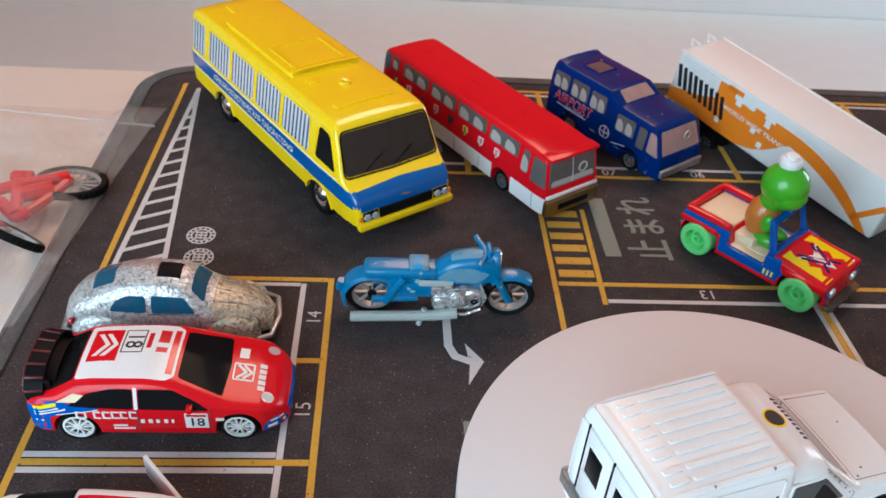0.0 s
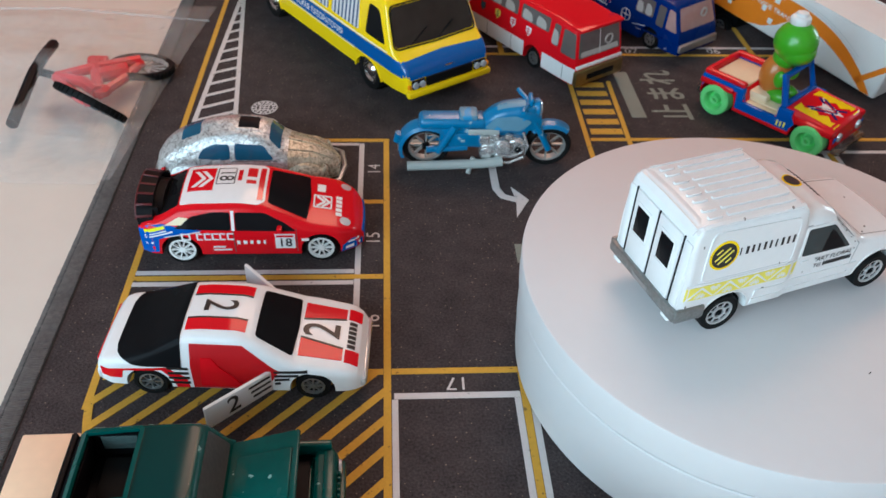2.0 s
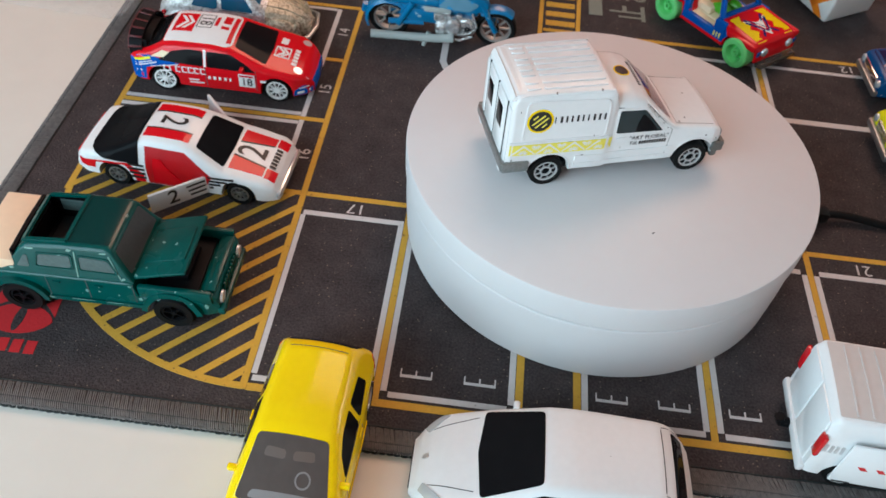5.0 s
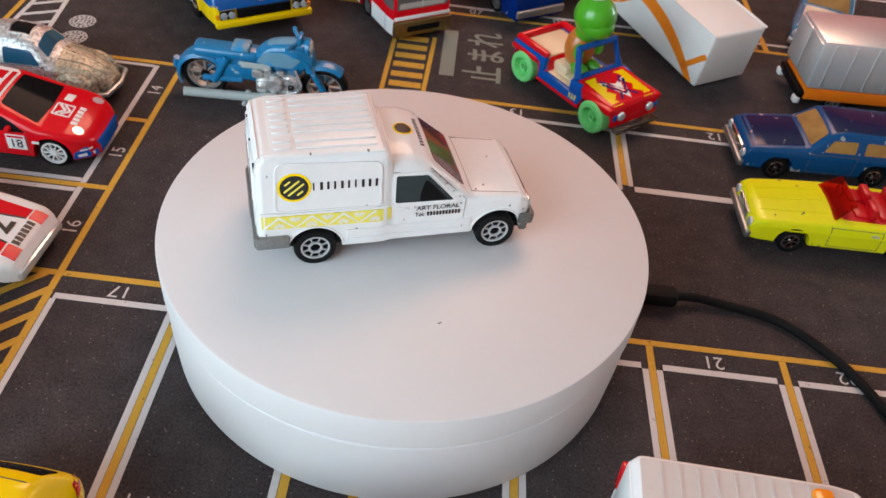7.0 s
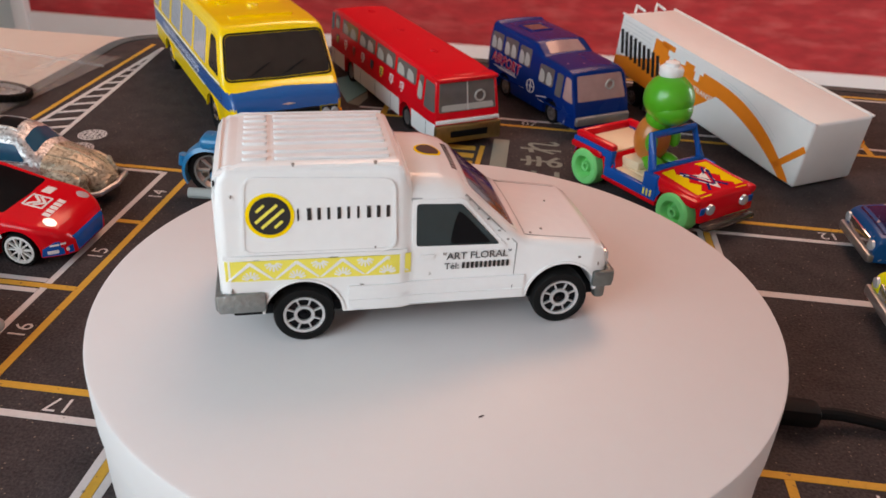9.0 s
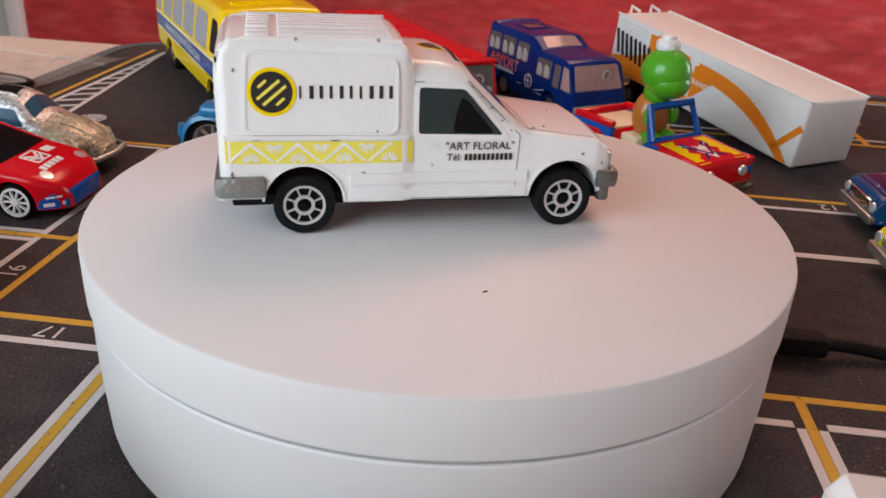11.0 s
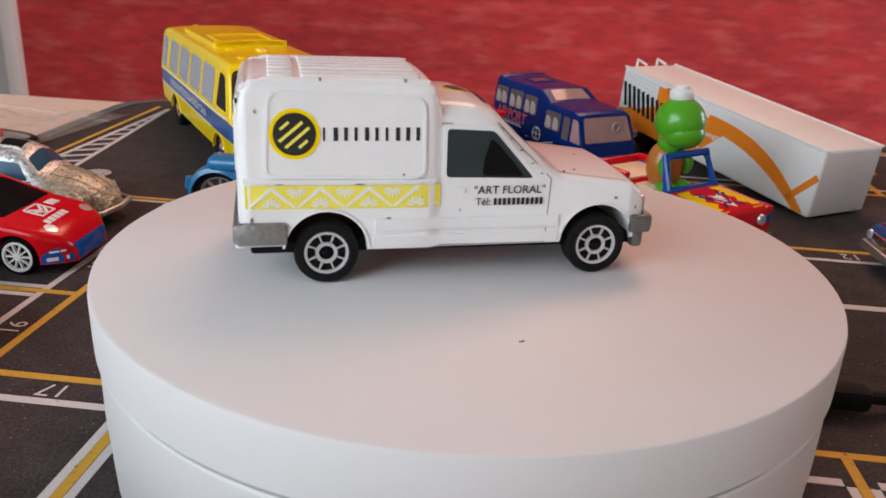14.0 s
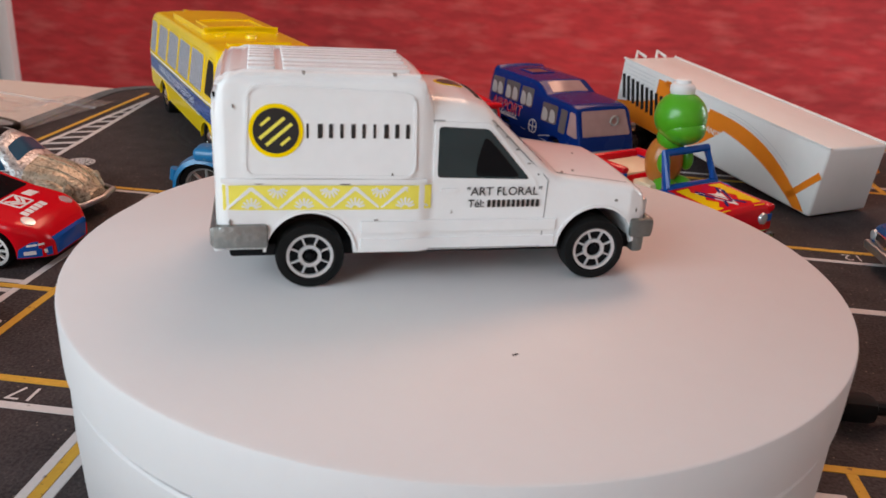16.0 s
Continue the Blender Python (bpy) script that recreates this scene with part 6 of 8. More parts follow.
def cabriolet():
    car = thing("toy_convertible", "yellow die-cast convertible with red seats and raised boot lid", "toy car", at_mm(264.4, 66.0, 0, 180.8))
    sh = Shell([(-37.0, 12.4), (-36, 13.4), (-14.5, 14.6), (7.0, 15.0), (10.0, 14.8), (34, 13.0), (36.5, 12.0), (37.5, 9.5)],
               [(-37, 4.6), (37.5, 4.4)], [(-37, 12.6), (-30, 13.6), (24, 13.6), (34, 13.0), (37.5, 12.0)],
               11.0, 0.22, 1.2, 0.5, ((-18.6, 5.0, 6.2), (21.8, 5.0, 6.2)), 0.5, 0.06, 80)
    part("body", sh.body(), LEMON, car, "chipped yellow body")
    part("cockpit", sh.lay(poly_bm([rounded([(-14.8, -9.6), (6.2, -9.8), (7.6, 0), (6.2, 9.8), (-14.8, 9.6), (-16.0, 0)], 2.0)], 2), "top", 0.14, 0.4), REDPLASTIC, car, "red interior")
    for x, y in ((-3.0, -4.6), (-3.0, 4.6), (-12.0, 0)):
        w = 3.6 if x > -5 else 8.2
        part("seat", block(x - 4.0, x - 1.0, y - w, y + w, 14.2, 19.4, 1.0), REDPLASTIC, car)
        part("seat_cushion", block(x - 1.4, x + 3.8, y - w, y + w, 14.0, 16.4, 0.9), REDPLASTIC, car)
    part("steering_wheel", lathe([(2.0, -0.3), (2.6, -0.3), (2.6, 0.3), (2.0, 0.3), (2.0, -0.3)], 16, "x", None, (3.6, -4.4, 17.2)), REDPLASTIC, car)
    REDGLASS = glass("clear_red_plastic", srgb(210, 48, 30), 0.1, 0.5)
    bm = bmesh.new()
    q = [(8.6, -10.4, 14.6), (8.6, 10.4, 14.6), (2.4, 8.6, 20.6), (2.4, -8.6, 20.6)]
    vs = [[bm.verts.new(Vector((x + d, y, z)) * S) for x, y, z in q] for d in (0, 0.9)]
    bm.faces.new(vs[0])
    bm.faces.new(vs[1][::-1])
    for i in range(4):
        bm.faces.new((vs[0][i], vs[0][(i + 1) % 4], vs[1][(i + 1) % 4], vs[1][i]))
    part("windscreen", bm, REDGLASS, car, "translucent red windscreen")
    lid = part("boot_lid", block(-18.0, 0, -10.8, 10.8, 0, 1.2, 0.5), LEMON, car, "raised yellow boot lid")
    lid.matrix_basis = Matrix.Translation((-17.4 * S, 0, 14.6 * S)) @ Matrix.Rotation(radians(17), 4, "Y")
    part("boot_well", sh.lay(poly_bm([rect(-34.5, -10.2, -18.5, 10.2, 0.6)], 3), "top", 0.1, 0.3), BLACK, car)
    part("bonnet_crease", sh.lay(poly_bm([bar(10.4, -7.0, 34.0, -6.2, 0.5), bar(10.4, 7.0, 34.0, 6.2, 0.5), bar(10.4, 0, 34.0, 0, 0.4)], 3), "top", 0.22, 0.4), LEMON, car)
    both(sh, "door_line", loop_bars([(-9.0, 5.6), (9.4, 5.6), (9.8, 13.4), (-9.0, 13.4)], 0.22), PANELLINE, car, off=0.05)
    both(sh, "side_crease", [bar(-35.0, 10.8, 35.0, 10.6, 0.5)], LEMON, car, off=0.35)
    both(sh, "door_handle", [rect(-7.6, 11.6, -5.0, 12.3)], SILVER, car, off=0.4)
    part("front_bumper", block(36.6, 39.0, -13.0, 13.0, 4.4, 7.6, 0.9), ZINC, car)
    part("rear_bumper", block(-38.6, -36.6, -12.6, 12.6, 4.6, 7.6, 0.9), ZINC, car)
    bm = bmesh.new()
    for i in range(11):
        box(bm, 37.2, 38.0, -6 + i * 1.15, -5.4 + i * 1.15, 7.8, 11.6, 0.1)
    part("grille", bm, CHROME, car)
    for s in (1, -1):
        part("headlamp", lathe([(0.2, 0), (1.8, 0), (1.6, 0.8), (0.2, 1.0)], 14, "x", None, (37.2, s * 9.6, 9.8)), CLEARLENS, car)
        part("tail_lamp", block(-37.6, -36.6, min(s * 7, s * 12), max(s * 7, s * 12), 8.6, 11.0, 0.4), REDLENS, car)
    four_wheels(car, 21.8, -18.6, 13.2, 5.0, 4.0, 3.2, 6, CHROME)


cabriolet()


TANGLASS = glass("window_over_tan_cabin", srgb(170, 128, 74), 0.08)
_c = [q for q in TANGLASS.node_tree.nodes if q.type == "MATH"]
_c[0].inputs[1].default_value, _c[1].inputs[1].default_value = 0.9, 0.9
_c[0].inputs[2].default_value = 0.02


def estate(name, label, at, paint, roofpaint, half=13.6, roof_end=-33.0, wheels=(20.5, -19.5)):
    car = thing(name, label, "toy car", at)
    sh = Shell([(-35.0, 13.0), (-34.2, 14.6), (roof_end, 16.0), (roof_end + 4.5, 22.0), (-2, 22.6), (3.0, 21.8), (10.0, 15.4), (31.0, 13.6), (33.8, 12.4), (34.6, 9.0)],
               [(-35, 4.6), (34.6, 4.4)], [(-35, 12.4), (-30, half), (24, half), (34.6, 12.4)],
               13.0, 0.30, 1.5, 0.5, ((wheels[1], 5.0, 6.2), (wheels[0], 5.0, 6.2)), 0.6, 0.05, 80)
    part("body", sh.body(), paint, car)
    part("roof", sh.lay(poly_bm([rect(roof_end + 6.0, -9.0, 1.6, 9.0, 0.8)], 3), "top", 0.12, 0.3), roofpaint, car)
    part("bonnet", sh.lay(poly_bm([rect(11.4, -10.4, 32.0, 10.4, 0.8)], 3), "top", 0.12, 0.3), roofpaint, car)
    part("windscreen", sh.lay(poly_bm([rounded([(3.8, -8.8), (9.6, -10.6), (9.6, 10.6), (3.8, 8.8)], 0.8)], 2), "top", 0.15, 0.4), TANGLASS, car)
    both(sh, "side_window", [rounded([(-8.0, 15.0), (4.6, 15.0), (1.6, 19.6), (-8.0, 19.8)], 0.7)], TANGLASS, car)
    both(sh, "side_window", [rounded([(roof_end + 7.0, 15.0), (-11.6, 15.0), (-11.6, 19.8), (roof_end + 8.4, 19.6)], 0.7)], TANGLASS, car)
    both(sh, "side_crease", [bar(-33.0, 11.6, 33.0, 11.2, 0.5)], paint, car, off=0.35)
    both(sh, "door_line", loop_bars([(-9.8, 5.4), (8.8, 5.4), (9.2, 13.6), (-9.8, 13.6)], 0.22), PANELLINE, car, off=0.05)
    part("front_bumper", block(33.8, 36.2, -12.8, 12.8, 4.4, 7.4, 0.8), ZINC, car)
    part("grille", block(34.2, 35.2, -8.0, 8.0, 7.6, 11.4, 0.4), CHROME, car)
    part("rear_bumper", block(-36.8, -34.6, -12.8, 12.8, 4.6, 7.6, 0.8), ZINC, car)
    for s in (1, -1):
        part("headlamp", lathe([(0.2, 0), (1.8, 0), (1.6, 0.8), (0.2, 1.0)], 14, "x", None, (34.4, s * 10.2, 9.6)), CLEARLENS, car)
    four_wheels(car, wheels[0], wheels[1], 13.2, 5.0, 4.0, 3.2, 6, CHROME)
    return car


NAVYROOF = enamel("dark_blue_roof", srgb(8, 34, 72), (0.30, 0.32, 0.36), 0.68)
PALEROOF = enamel("cream_roof", srgb(220, 205, 186), (0.3, 0.3, 0.3), 0.70)
GREYBLUE = enamel("dusty_blue_enamel", srgb(74, 116, 146), (0.2, 0.22, 0.25), 0.66)
estate("toy_blue_estate", "metallic blue die-cast estate car with tan interior, paint worn", at_mm(267.4, 111.4, 0, 182.6), METALBLUE, NAVYROOF)
estate("toy_two_tone_saloon", "dusty blue die-cast saloon with pale cream roof", at_mm(304.0, 238.0, 0, -112.0), GREYBLUE, PALEROOF, 13.4, -22.0)
estate("toy_orange_car", "scuffed orange die-cast car with dark roof", at_mm(315.5, 4.0, 0, 179.0), ORANGE, BLACK, 13.4, -30.0)


def box_truck():
    truck = thing("toy_box_truck", "orange die-cast lorry with a pale grey box body", "toy lorry", at_mm(312.0, 169.0, 0, 3.0))
    part("chassis_frame", block(-41, 40, -13.5, 13.5, 5.5, 11.5, 0.8), ORANGE, truck, "orange chassis")
    bm = block(-42.0, 16.0, -15.2, 15.2, 12.0, 35.0, 1.6)
    part("cargo_box", bm, SILVER, truck, "pale silver grey cargo box")
    for i in range(6):
        for s in (1, -1):
            part("box_rib", block(-37 + i * 9.6, -36.0 + i * 9.6, s * 15.3 - 0.3, s * 15.3 + 0.3, 13.4, 33.6, 0.2), SILVER, truck)
    cab = Shell([(17, 26), (18, 28.5), (30, 28.0), (36, 17.0), (40.5, 14.0), (41, 8)], [(17, 6), (41, 6)], [(17, 13.8), (38, 13.8), (41, 12.6)], 15, 0.14, 1.4, 0.4, ((29, 5.2, 6.4),), 0.6, 0.04, 40)
    part("cab", cab.body(), ORANGE, truck)
    part("windscreen", cab.lay(poly_bm([rounded([(30.8, -10.5), (35.6, -11.4), (35.6, 11.4), (30.8, 10.5)], 0.8)], 2), "top", 0.15, 0.4), DARKGLASS, truck)
    both(cab, "cab_window", [rounded([(20, 17), (33, 17), (29, 25.4), (20, 25.6)], 0.7)], DARKGLASS, truck)
    for s in (1, -1):
        part("side_skirt", block(-34, 16, s * 13.9 - 0.8, s * 13.9 + 0.8, 6.4, 12.0, 0.5), ORANGE, truck)
        part("tail_lamp", block(-44.4, -41.6, min(s * 10.0, s * 14.0), max(s * 10.0, s * 14.0), 3.4, 6.6, 0.7), WHITEINK, truck)
    part("rear_bumper", block(-43.6, -40.6, -13.6, 13.6, 5.6, 9.6, 0.7), BLACK, truck)
    for s in (1, -1):
        part("rear_door", block(-42.7, -41.6, min(s * 0.3, s * 14.0), max(s * 0.3, s * 14.0), 13.6, 33.4, 0.4), SILVER, truck)
    four_wheels(truck, 29.0, -26.0, 13.4, 5.2, 4.2, 3.2, 6, ZINC)


box_truck()

# ---- the buses and the trailer at the back ----
# Dark wave bands paint the shade between the curtain's pleats into its colour.
CURTAIN = bpy.data.materials.new("pleat_shade_curtain")
CURTAIN.use_nodes = True
_n, _l = CURTAIN.node_tree.nodes, CURTAIN.node_tree.links
_tc, _wv, _rp = _n.new("ShaderNodeTexCoord"), _n.new("ShaderNodeTexWave"), _n.new("ShaderNodeValToRGB")
_wv.wave_type, _wv.bands_direction = "BANDS", "X"
_wv.inputs["Scale"].default_value, _wv.inputs["Distortion"].default_value, _wv.inputs["Detail Scale"].default_value = 105, 1.6, 40
_l.new(_tc.outputs["Object"], _wv.inputs["Vector"])
_l.new(_wv.outputs["Fac"], _rp.inputs[0])
_rp.color_ramp.elements[0].color, _rp.color_ramp.elements[1].color = (*srgb(66, 84, 112), 1), (*srgb(214, 216, 218), 1)
_rp.color_ramp.elements[0].position, _rp.color_ramp.elements[1].position = 0.25, 0.7
_l.new(_rp.outputs[0], _n["Principled BSDF"].inputs["Base Color"])
_n["Principled BSDF"].inputs["Roughness"].default_value = 0.2
_n["Principled BSDF"].inputs["Coat Weight"].default_value = 0.5


def yellow_bus():
    bus = thing("toy_yellow_bus", "large yellow model bus with a blue band and curtained windows", "toy bus", at_mm(-16.6, 226.2, 0, -56.0))
    sh = Shell([(-76, 36.0), (-75, 41.6), (-72, 44.2), (-66, 45.0), (44, 45.0), (57, 44.5), (60.2, 43.8), (61.4, 42.2), (68.8, 25.6), (70.6, 24.4), (74.5, 22.6), (78.0, 19.6), (79.3, 14.5), (79.8, 8.0)],
               [(-76, 9.0), (-60, 8.2), (79.8, 8.4)], [(-76, 22.4), (-72, 24.0), (50, 24.2), (70, 23.6), (77.4, 22.4), (79.8, 20.8)],
               24.0, 0.15, 2.4, 0.8, ((-39.0, 5.2, 10.2), (51.0, 5.2, 10.2)), 0.9, 0.05, 110)
    DBLUE = material("band_blue_enamel", srgb(4, 88, 158), 0.2, 0, 0.03, 300, 0, 0.05, 0.4)
    YELLOW = material("glossy_bus_yellow", srgb(250, 210, 2), 0.2, 0, 0.03, 300, 0.02, 0.05, 0.4)
    tint(part("body", sh.body(), YELLOW, bus, "glossy yellow body"), DBLUE, lambda x, y, z: x > 70.5 and 15.8 < z < 22.9)
    both(sh, "blue_band", [[(-75.4, 17.6), (-48, 17.4), (40, 16.6), (62, 16.2), (72, 15.9), (78.9, 15.8), (78.4, 18.0), (77.2, 19.8), (74.0, 22.0), (69, 23.2), (40, 23.4), (-75.4, 23.8)]], DBLUE, bus, "wide blue band", 0.12)
    part("blue_nose", sh.lay(poly_bm([[(-20.6, 15.8), (20.6, 15.8), (21.0, 18.0), (21.2, 22.4), (0, 22.9), (-21.2, 22.4), (-21.0, 18.0)]], 1.2), "nose", 0.12, 0.5), DBLUE, bus, "blue nose panel")
    part("nose_lip", sh.lay(poly_bm([[(-20.6, 15.4), (20.6, 15.4), (20.6, 16.0), (-20.6, 16.0)]], 2), "nose", 0.4, 0.8), DBLUE, bus)
    both(sh, "band_line", [bar(-75.0, 24.6, 66.0, 24.0, 0.4)], WHITEINK, bus, off=0.16)
    both(sh, "lower_line", [bar(-75.0, 17.0, 40.0, 16.2, 0.3)], WHITEINK, bus, off=0.16)
    for i in range(5):
        x0 = -71.5 + i * 24.4 - (5.0 if i else 0.0)
        x1 = x0 + (14.4 if i == 0 else 21.6)
        both(sh, "side_window", [rounded([(x0, 26.4), (x1 + (1.2 if i == 4 else 0), 26.0), (x1, 40.4), (x0, 40.8)], 1.6)], CURTAIN, bus, "window with curtain pleats, their shade in the colour", 0.14)
        both(sh, "window_frame", loop_bars(rounded([(x0 - 0.5, 25.9), (x1 + (1.7 if i == 4 else 0.5), 25.5), (x1 + 0.5, 40.9), (x0 - 0.5, 41.3)], 2.0), 0.7), YELLOW, bus, off=0.3)
    both(sh, "cab_window", [rounded([(49.0, 27.0), (63.8, 26.4), (57.6, 39.6), (50.4, 40.4)], 1.6)], DARKGLASS, bus)
    both(sh, "cab_frame", loop_bars(rounded([(48.2, 26.2), (65.0, 25.6), (58.4, 40.4), (49.8, 41.2)], 2.0), 0.7), YELLOW, bus, off=0.3)
    part("windscreen", sh.lay(poly_bm([rounded([(-21.4, 26.0), (0, 25.4), (21.4, 26.0), (19.3, 41.4), (-19.3, 41.4)], 2.0)], 2), "nose", 0.15, 0.5), glass("brown_tinted_windscreen", (0.030, 0.023, 0.019), 0.05), bus, "dark wide windscreen")
    part("windscreen_rubber", sh.lay(poly_bm(loop_bars(rounded([(-21.9, 25.5), (0, 24.9), (21.9, 25.5), (19.8, 41.9), (-19.8, 41.9)], 2.2), 0.6), 2), "nose", 0.25, 0.5), BLACK, bus)
    for y in (-13.0, 1.0):
        part("wiper", sh.lay(poly_bm([bar(y, 26.0, y + 9.5, 31.0, 0.4)], 2), "nose", 0.6, 0.4), BLACK, bus)
    words_on(sh, "band_lettering", "КРИМИНАЛИСТИЧЕСКАЯ ЛАБОРАТОРИЯ", 4.4, -8.0, 20.0, "right", WHITEINK, bus, -0.8, 0, 0.86, 0.22, 0.01, "white lettering on the blue band")
    # roof
    part("roof_box", sh.lay(poly_bm([rounded([(-46, -16.4), (18, -16.4), (18, 16.4), (-46, 16.4)], 2)], 6), "top", 2.0, 2.8), YELLOW, bus, "raised yellow roof section")
    part("roof_hatch", sh.lay(poly_bm(loop_bars(rect(-8, -13, 15, 11), 1.0), 3), "top", 2.6, 1.4), YELLOW, bus)
    part("roof_rail", sh.lay(poly_bm([bar(17.4, -16, 17.4, 16, 1.2)], 4), "top", 2.7, 1.8), YELLOW, bus)
    for u0, v0, u1, v1 in ((-64, -8, -56, -6), (22, -13, 27, -9), (46.4, -14, 50.4, 12)):
        part("roof_rib", sh.lay(poly_bm([rect(u0, v0, u1, v1, 0.6)], 4), "top", 0.8, 1.0), YELLOW, bus)
    part("roof_vent", lathe([(1.4, 0), (2.6, 0), (2.4, 1.2), (1.4, 1.0), (1.2, 0.3)], 20, "z", None, (33, 0, 45.6)), YELLOW, bus)
    # front
    part("grille", block(78.6, 80.2, -12.6, 12.6, 11.0, 15.4, 0.4), BLACK, bus)
    part("front_bumper", block(78.0, 81.4, -22.6, 22.6, 7.6, 10.8, 1.0), YELLOW, bus)
    part("front_badge", sh.lay(poly_bm([[(-3, 17.6), (0, 17.2), (3, 17.6), (0, 18.0)]], 0), "nose", 0.4, 0.4), CHROME, bus)
    for s in (1, -1):
        part("lamp_panel", block(79.0, 80.0, min(s * 13.4, s * 20.2), max(s * 13.4, s * 20.2), 11.2, 15.2, 0.3), BLACK, bus)
        for k in (15.0, 18.6):
            part("headlamp", lathe([(0.2, 0), (1.6, 0), (1.5, 0.9), (0.2, 1.1)], 16, "x", None, (79.8, s * k, 13.2)), CLEARLENS, bus)
        part("indicator", block(78.6, 80.0, min(s * 20.6, s * 22.0), max(s * 20.6, s * 22.0), 11.6, 13.6, 0.3), AMBER, bus)
        for ax in (-39.0, 51.0):
            part("arch_lip", sh.lay(poly_bm([arc_strip(ax, 5.2, 10.2, 11.0, 14, 166)], 0), "left" if s > 0 else "right", 0.3, 0.6), YELLOW, bus)
    part("rear_bumper", block(-78.0, -75.4, -22.0, 22.0, 7.4, 10.4, 0.8), YELLOW, bus)
    four_wheels(bus, 51.0, -39.0, 23.4, 8.8, 6.4, 5.8, 0, CHROME)


yellow_bus()
SEATGREY = material("grey_seat_plastic", (0.40, 0.37, 0.34), 0.5)
PANEGREY = glass("hazy_grey_window", srgb(96, 90, 88), 0.08)


def coach(name, label, at, L, half, high, paint, lower, wheels, windows, top, skirt):
    bus = thing(name, label, "toy bus", at)
    sh = Shell(top, [(top[0][0], 3.4), (top[-1][0], 3.0)], [(top[0][0], half * 0.93), (top[0][0] + 3, half), (L - 6, half), (top[-1][0], half * 0.94)], high * 0.5, 0.09, 1.8, 0.5, tuple((x, 4.8, 6.4) for x in wheels), 0.7, 0.03, 100)
    part("body", sh.body(), paint, bus)
    if lower:
        both(sh, "lower_panel", [[(a, 3.6), (b, 3.6), (b, skirt), (a, skirt)] for a, b in ((top[0][0] + 0.6, wheels[1] - 6.6), (wheels[1] + 6.6, wheels[0] - 6.6), (wheels[0] + 6.6, L - 0.8))], lower, bus, "white lower panel", 0.14)
        both(sh, "flap_line", [bar(x, 3.8, x, skirt - 0.4, 0.25) for x in np.linspace(top[0][0] + 8, L - 8, 7) if min(abs(x - w) for w in wheels) > 7], PANELLINE, bus, off=0.2)
    for x0, x1, z0, z1 in windows:
        both(sh, "side_window", [rounded([(x0, z0), (x1, z0), (x1, z1), (x0, z1)], 1.0)], PANEGREY, bus, "hazy window with seats behind")
        k = 2 if x1 - x0 > 8 else 1
        q = 4.3 if x1 - x0 > 15 else 2.6
        for j in range(k):
            xx = x0 + (x1 - x0) * (j + 0.5) / k
            both(sh, "seat_back", [rounded([(xx - q, z0 + 0.3), (xx + q * 0.8, z0 + 0.3), (xx + q * 0.5, z0 + (z1 - z0) * 0.62), (xx - q * 0.8, z0 + (z1 - z0) * 0.80)], 1.8)], SEATGREY, bus, "", 0.2)
    four_wheels(bus, wheels[0], wheels[1], half - 0.8, 4.9, 4.2, 3.2, 7, ZINC)
    return bus, sh


LR = 63.0
rb, rs = coach("toy_red_coach", "red die-cast coach with white lower panels and coats of arms", at_mm(63.4, 227.9, 0, -56.8), LR, 15.2, 31.0, RED, WHITE, (34.0, -34.0),
               [(-54.2, -48.6, 22.2, 28.4), (-44.2, -23.6, 22.0, 28.6), (-21.2, -2.0, 22.0, 28.6), (0.2, 20.8, 21.8, 28.6), (23.4, 43.0, 21.6, 28.4), (46.0, 50.0, 17.6, 27.6)],
               [(-63, 22), (-62.2, 28.6), (-59, 30.2), (-54, 30.8), (44, 30.2), (58.8, 29.2), (60.0, 27.8), (62.0, 15.6), (62.8, 12.0), (63, 8.0)], 11.2)
both(rs, "front_side_window", [rounded([(52.2, 16.2), (61.4, 15.8), (59.4, 27.0), (52.2, 27.4)], 0.8)], PANEGREY, rb, "hazy wraparound window")
part("windscreen", rs.lay(poly_bm([rounded([(-13.0, 15.8), (13.0, 15.8), (12.2, 27.2), (-12.2, 27.2)], 0.8)], 2), "nose", 0.15, 0.4), PANEGREY, rb, "hazy windscreen")
part("windscreen_post", rs.lay(poly_bm([bar(0, 16.0, 0, 27.0, 0.4)], 2), "nose", 0.3, 0.4), SILVER, rb)
part("dashboard", rs.lay(poly_bm([rounded([(-12.0, 16.2), (12.0, 16.2), (11.5, 18.6), (-11.5, 18.6)], 0.8)], 2), "nose", 0.22, 0.3), SEATGREY, rb, "pale dashboard behind the glass")
part("steering_wheel", lathe([(1.8, -0.25), (2.5, -0.25), (2.5, 0.25), (1.8, 0.25), (1.8, -0.25)], 20, "x", None, (61.6, 5.6, 21.4)), SEATGREY, rb)
part("roof_visor", block(55.0, 62.0, -13.6, 13.6, 28.0, 29.6, 0.7), RED, rb, "overhanging roof edge")
part("white_line", block(61.8, 63.4, -14.4, 14.4, 11.2, 12.8, 0.4), WHITE, rb)
part("front_bumper", block(61.6, 64.4, -15.0, 15.0, 3.2, 10.8, 0.9), material("tarnished_gold_chrome", srgb(150, 128, 84), 0.3, 0.9, 0.3, 500, 0.6, 0.25), rb, "tarnished bumper")
part("grille_slot", block(64.2, 64.6, -8.5, 8.5, 5.6, 8.4, 0.2), BLACK, rb)
part("rear_window", block(-63.2, -62.4, -12.0, 12.0, 20.0, 27.0, 0.4), PANEGREY, rb)
both(rs, "rear_corner_window", [rounded([(-62.2, 20.6), (-56.2, 20.4), (-56.2, 28.4), (-61.2, 28.6)], 0.8)], TEAL, rb)
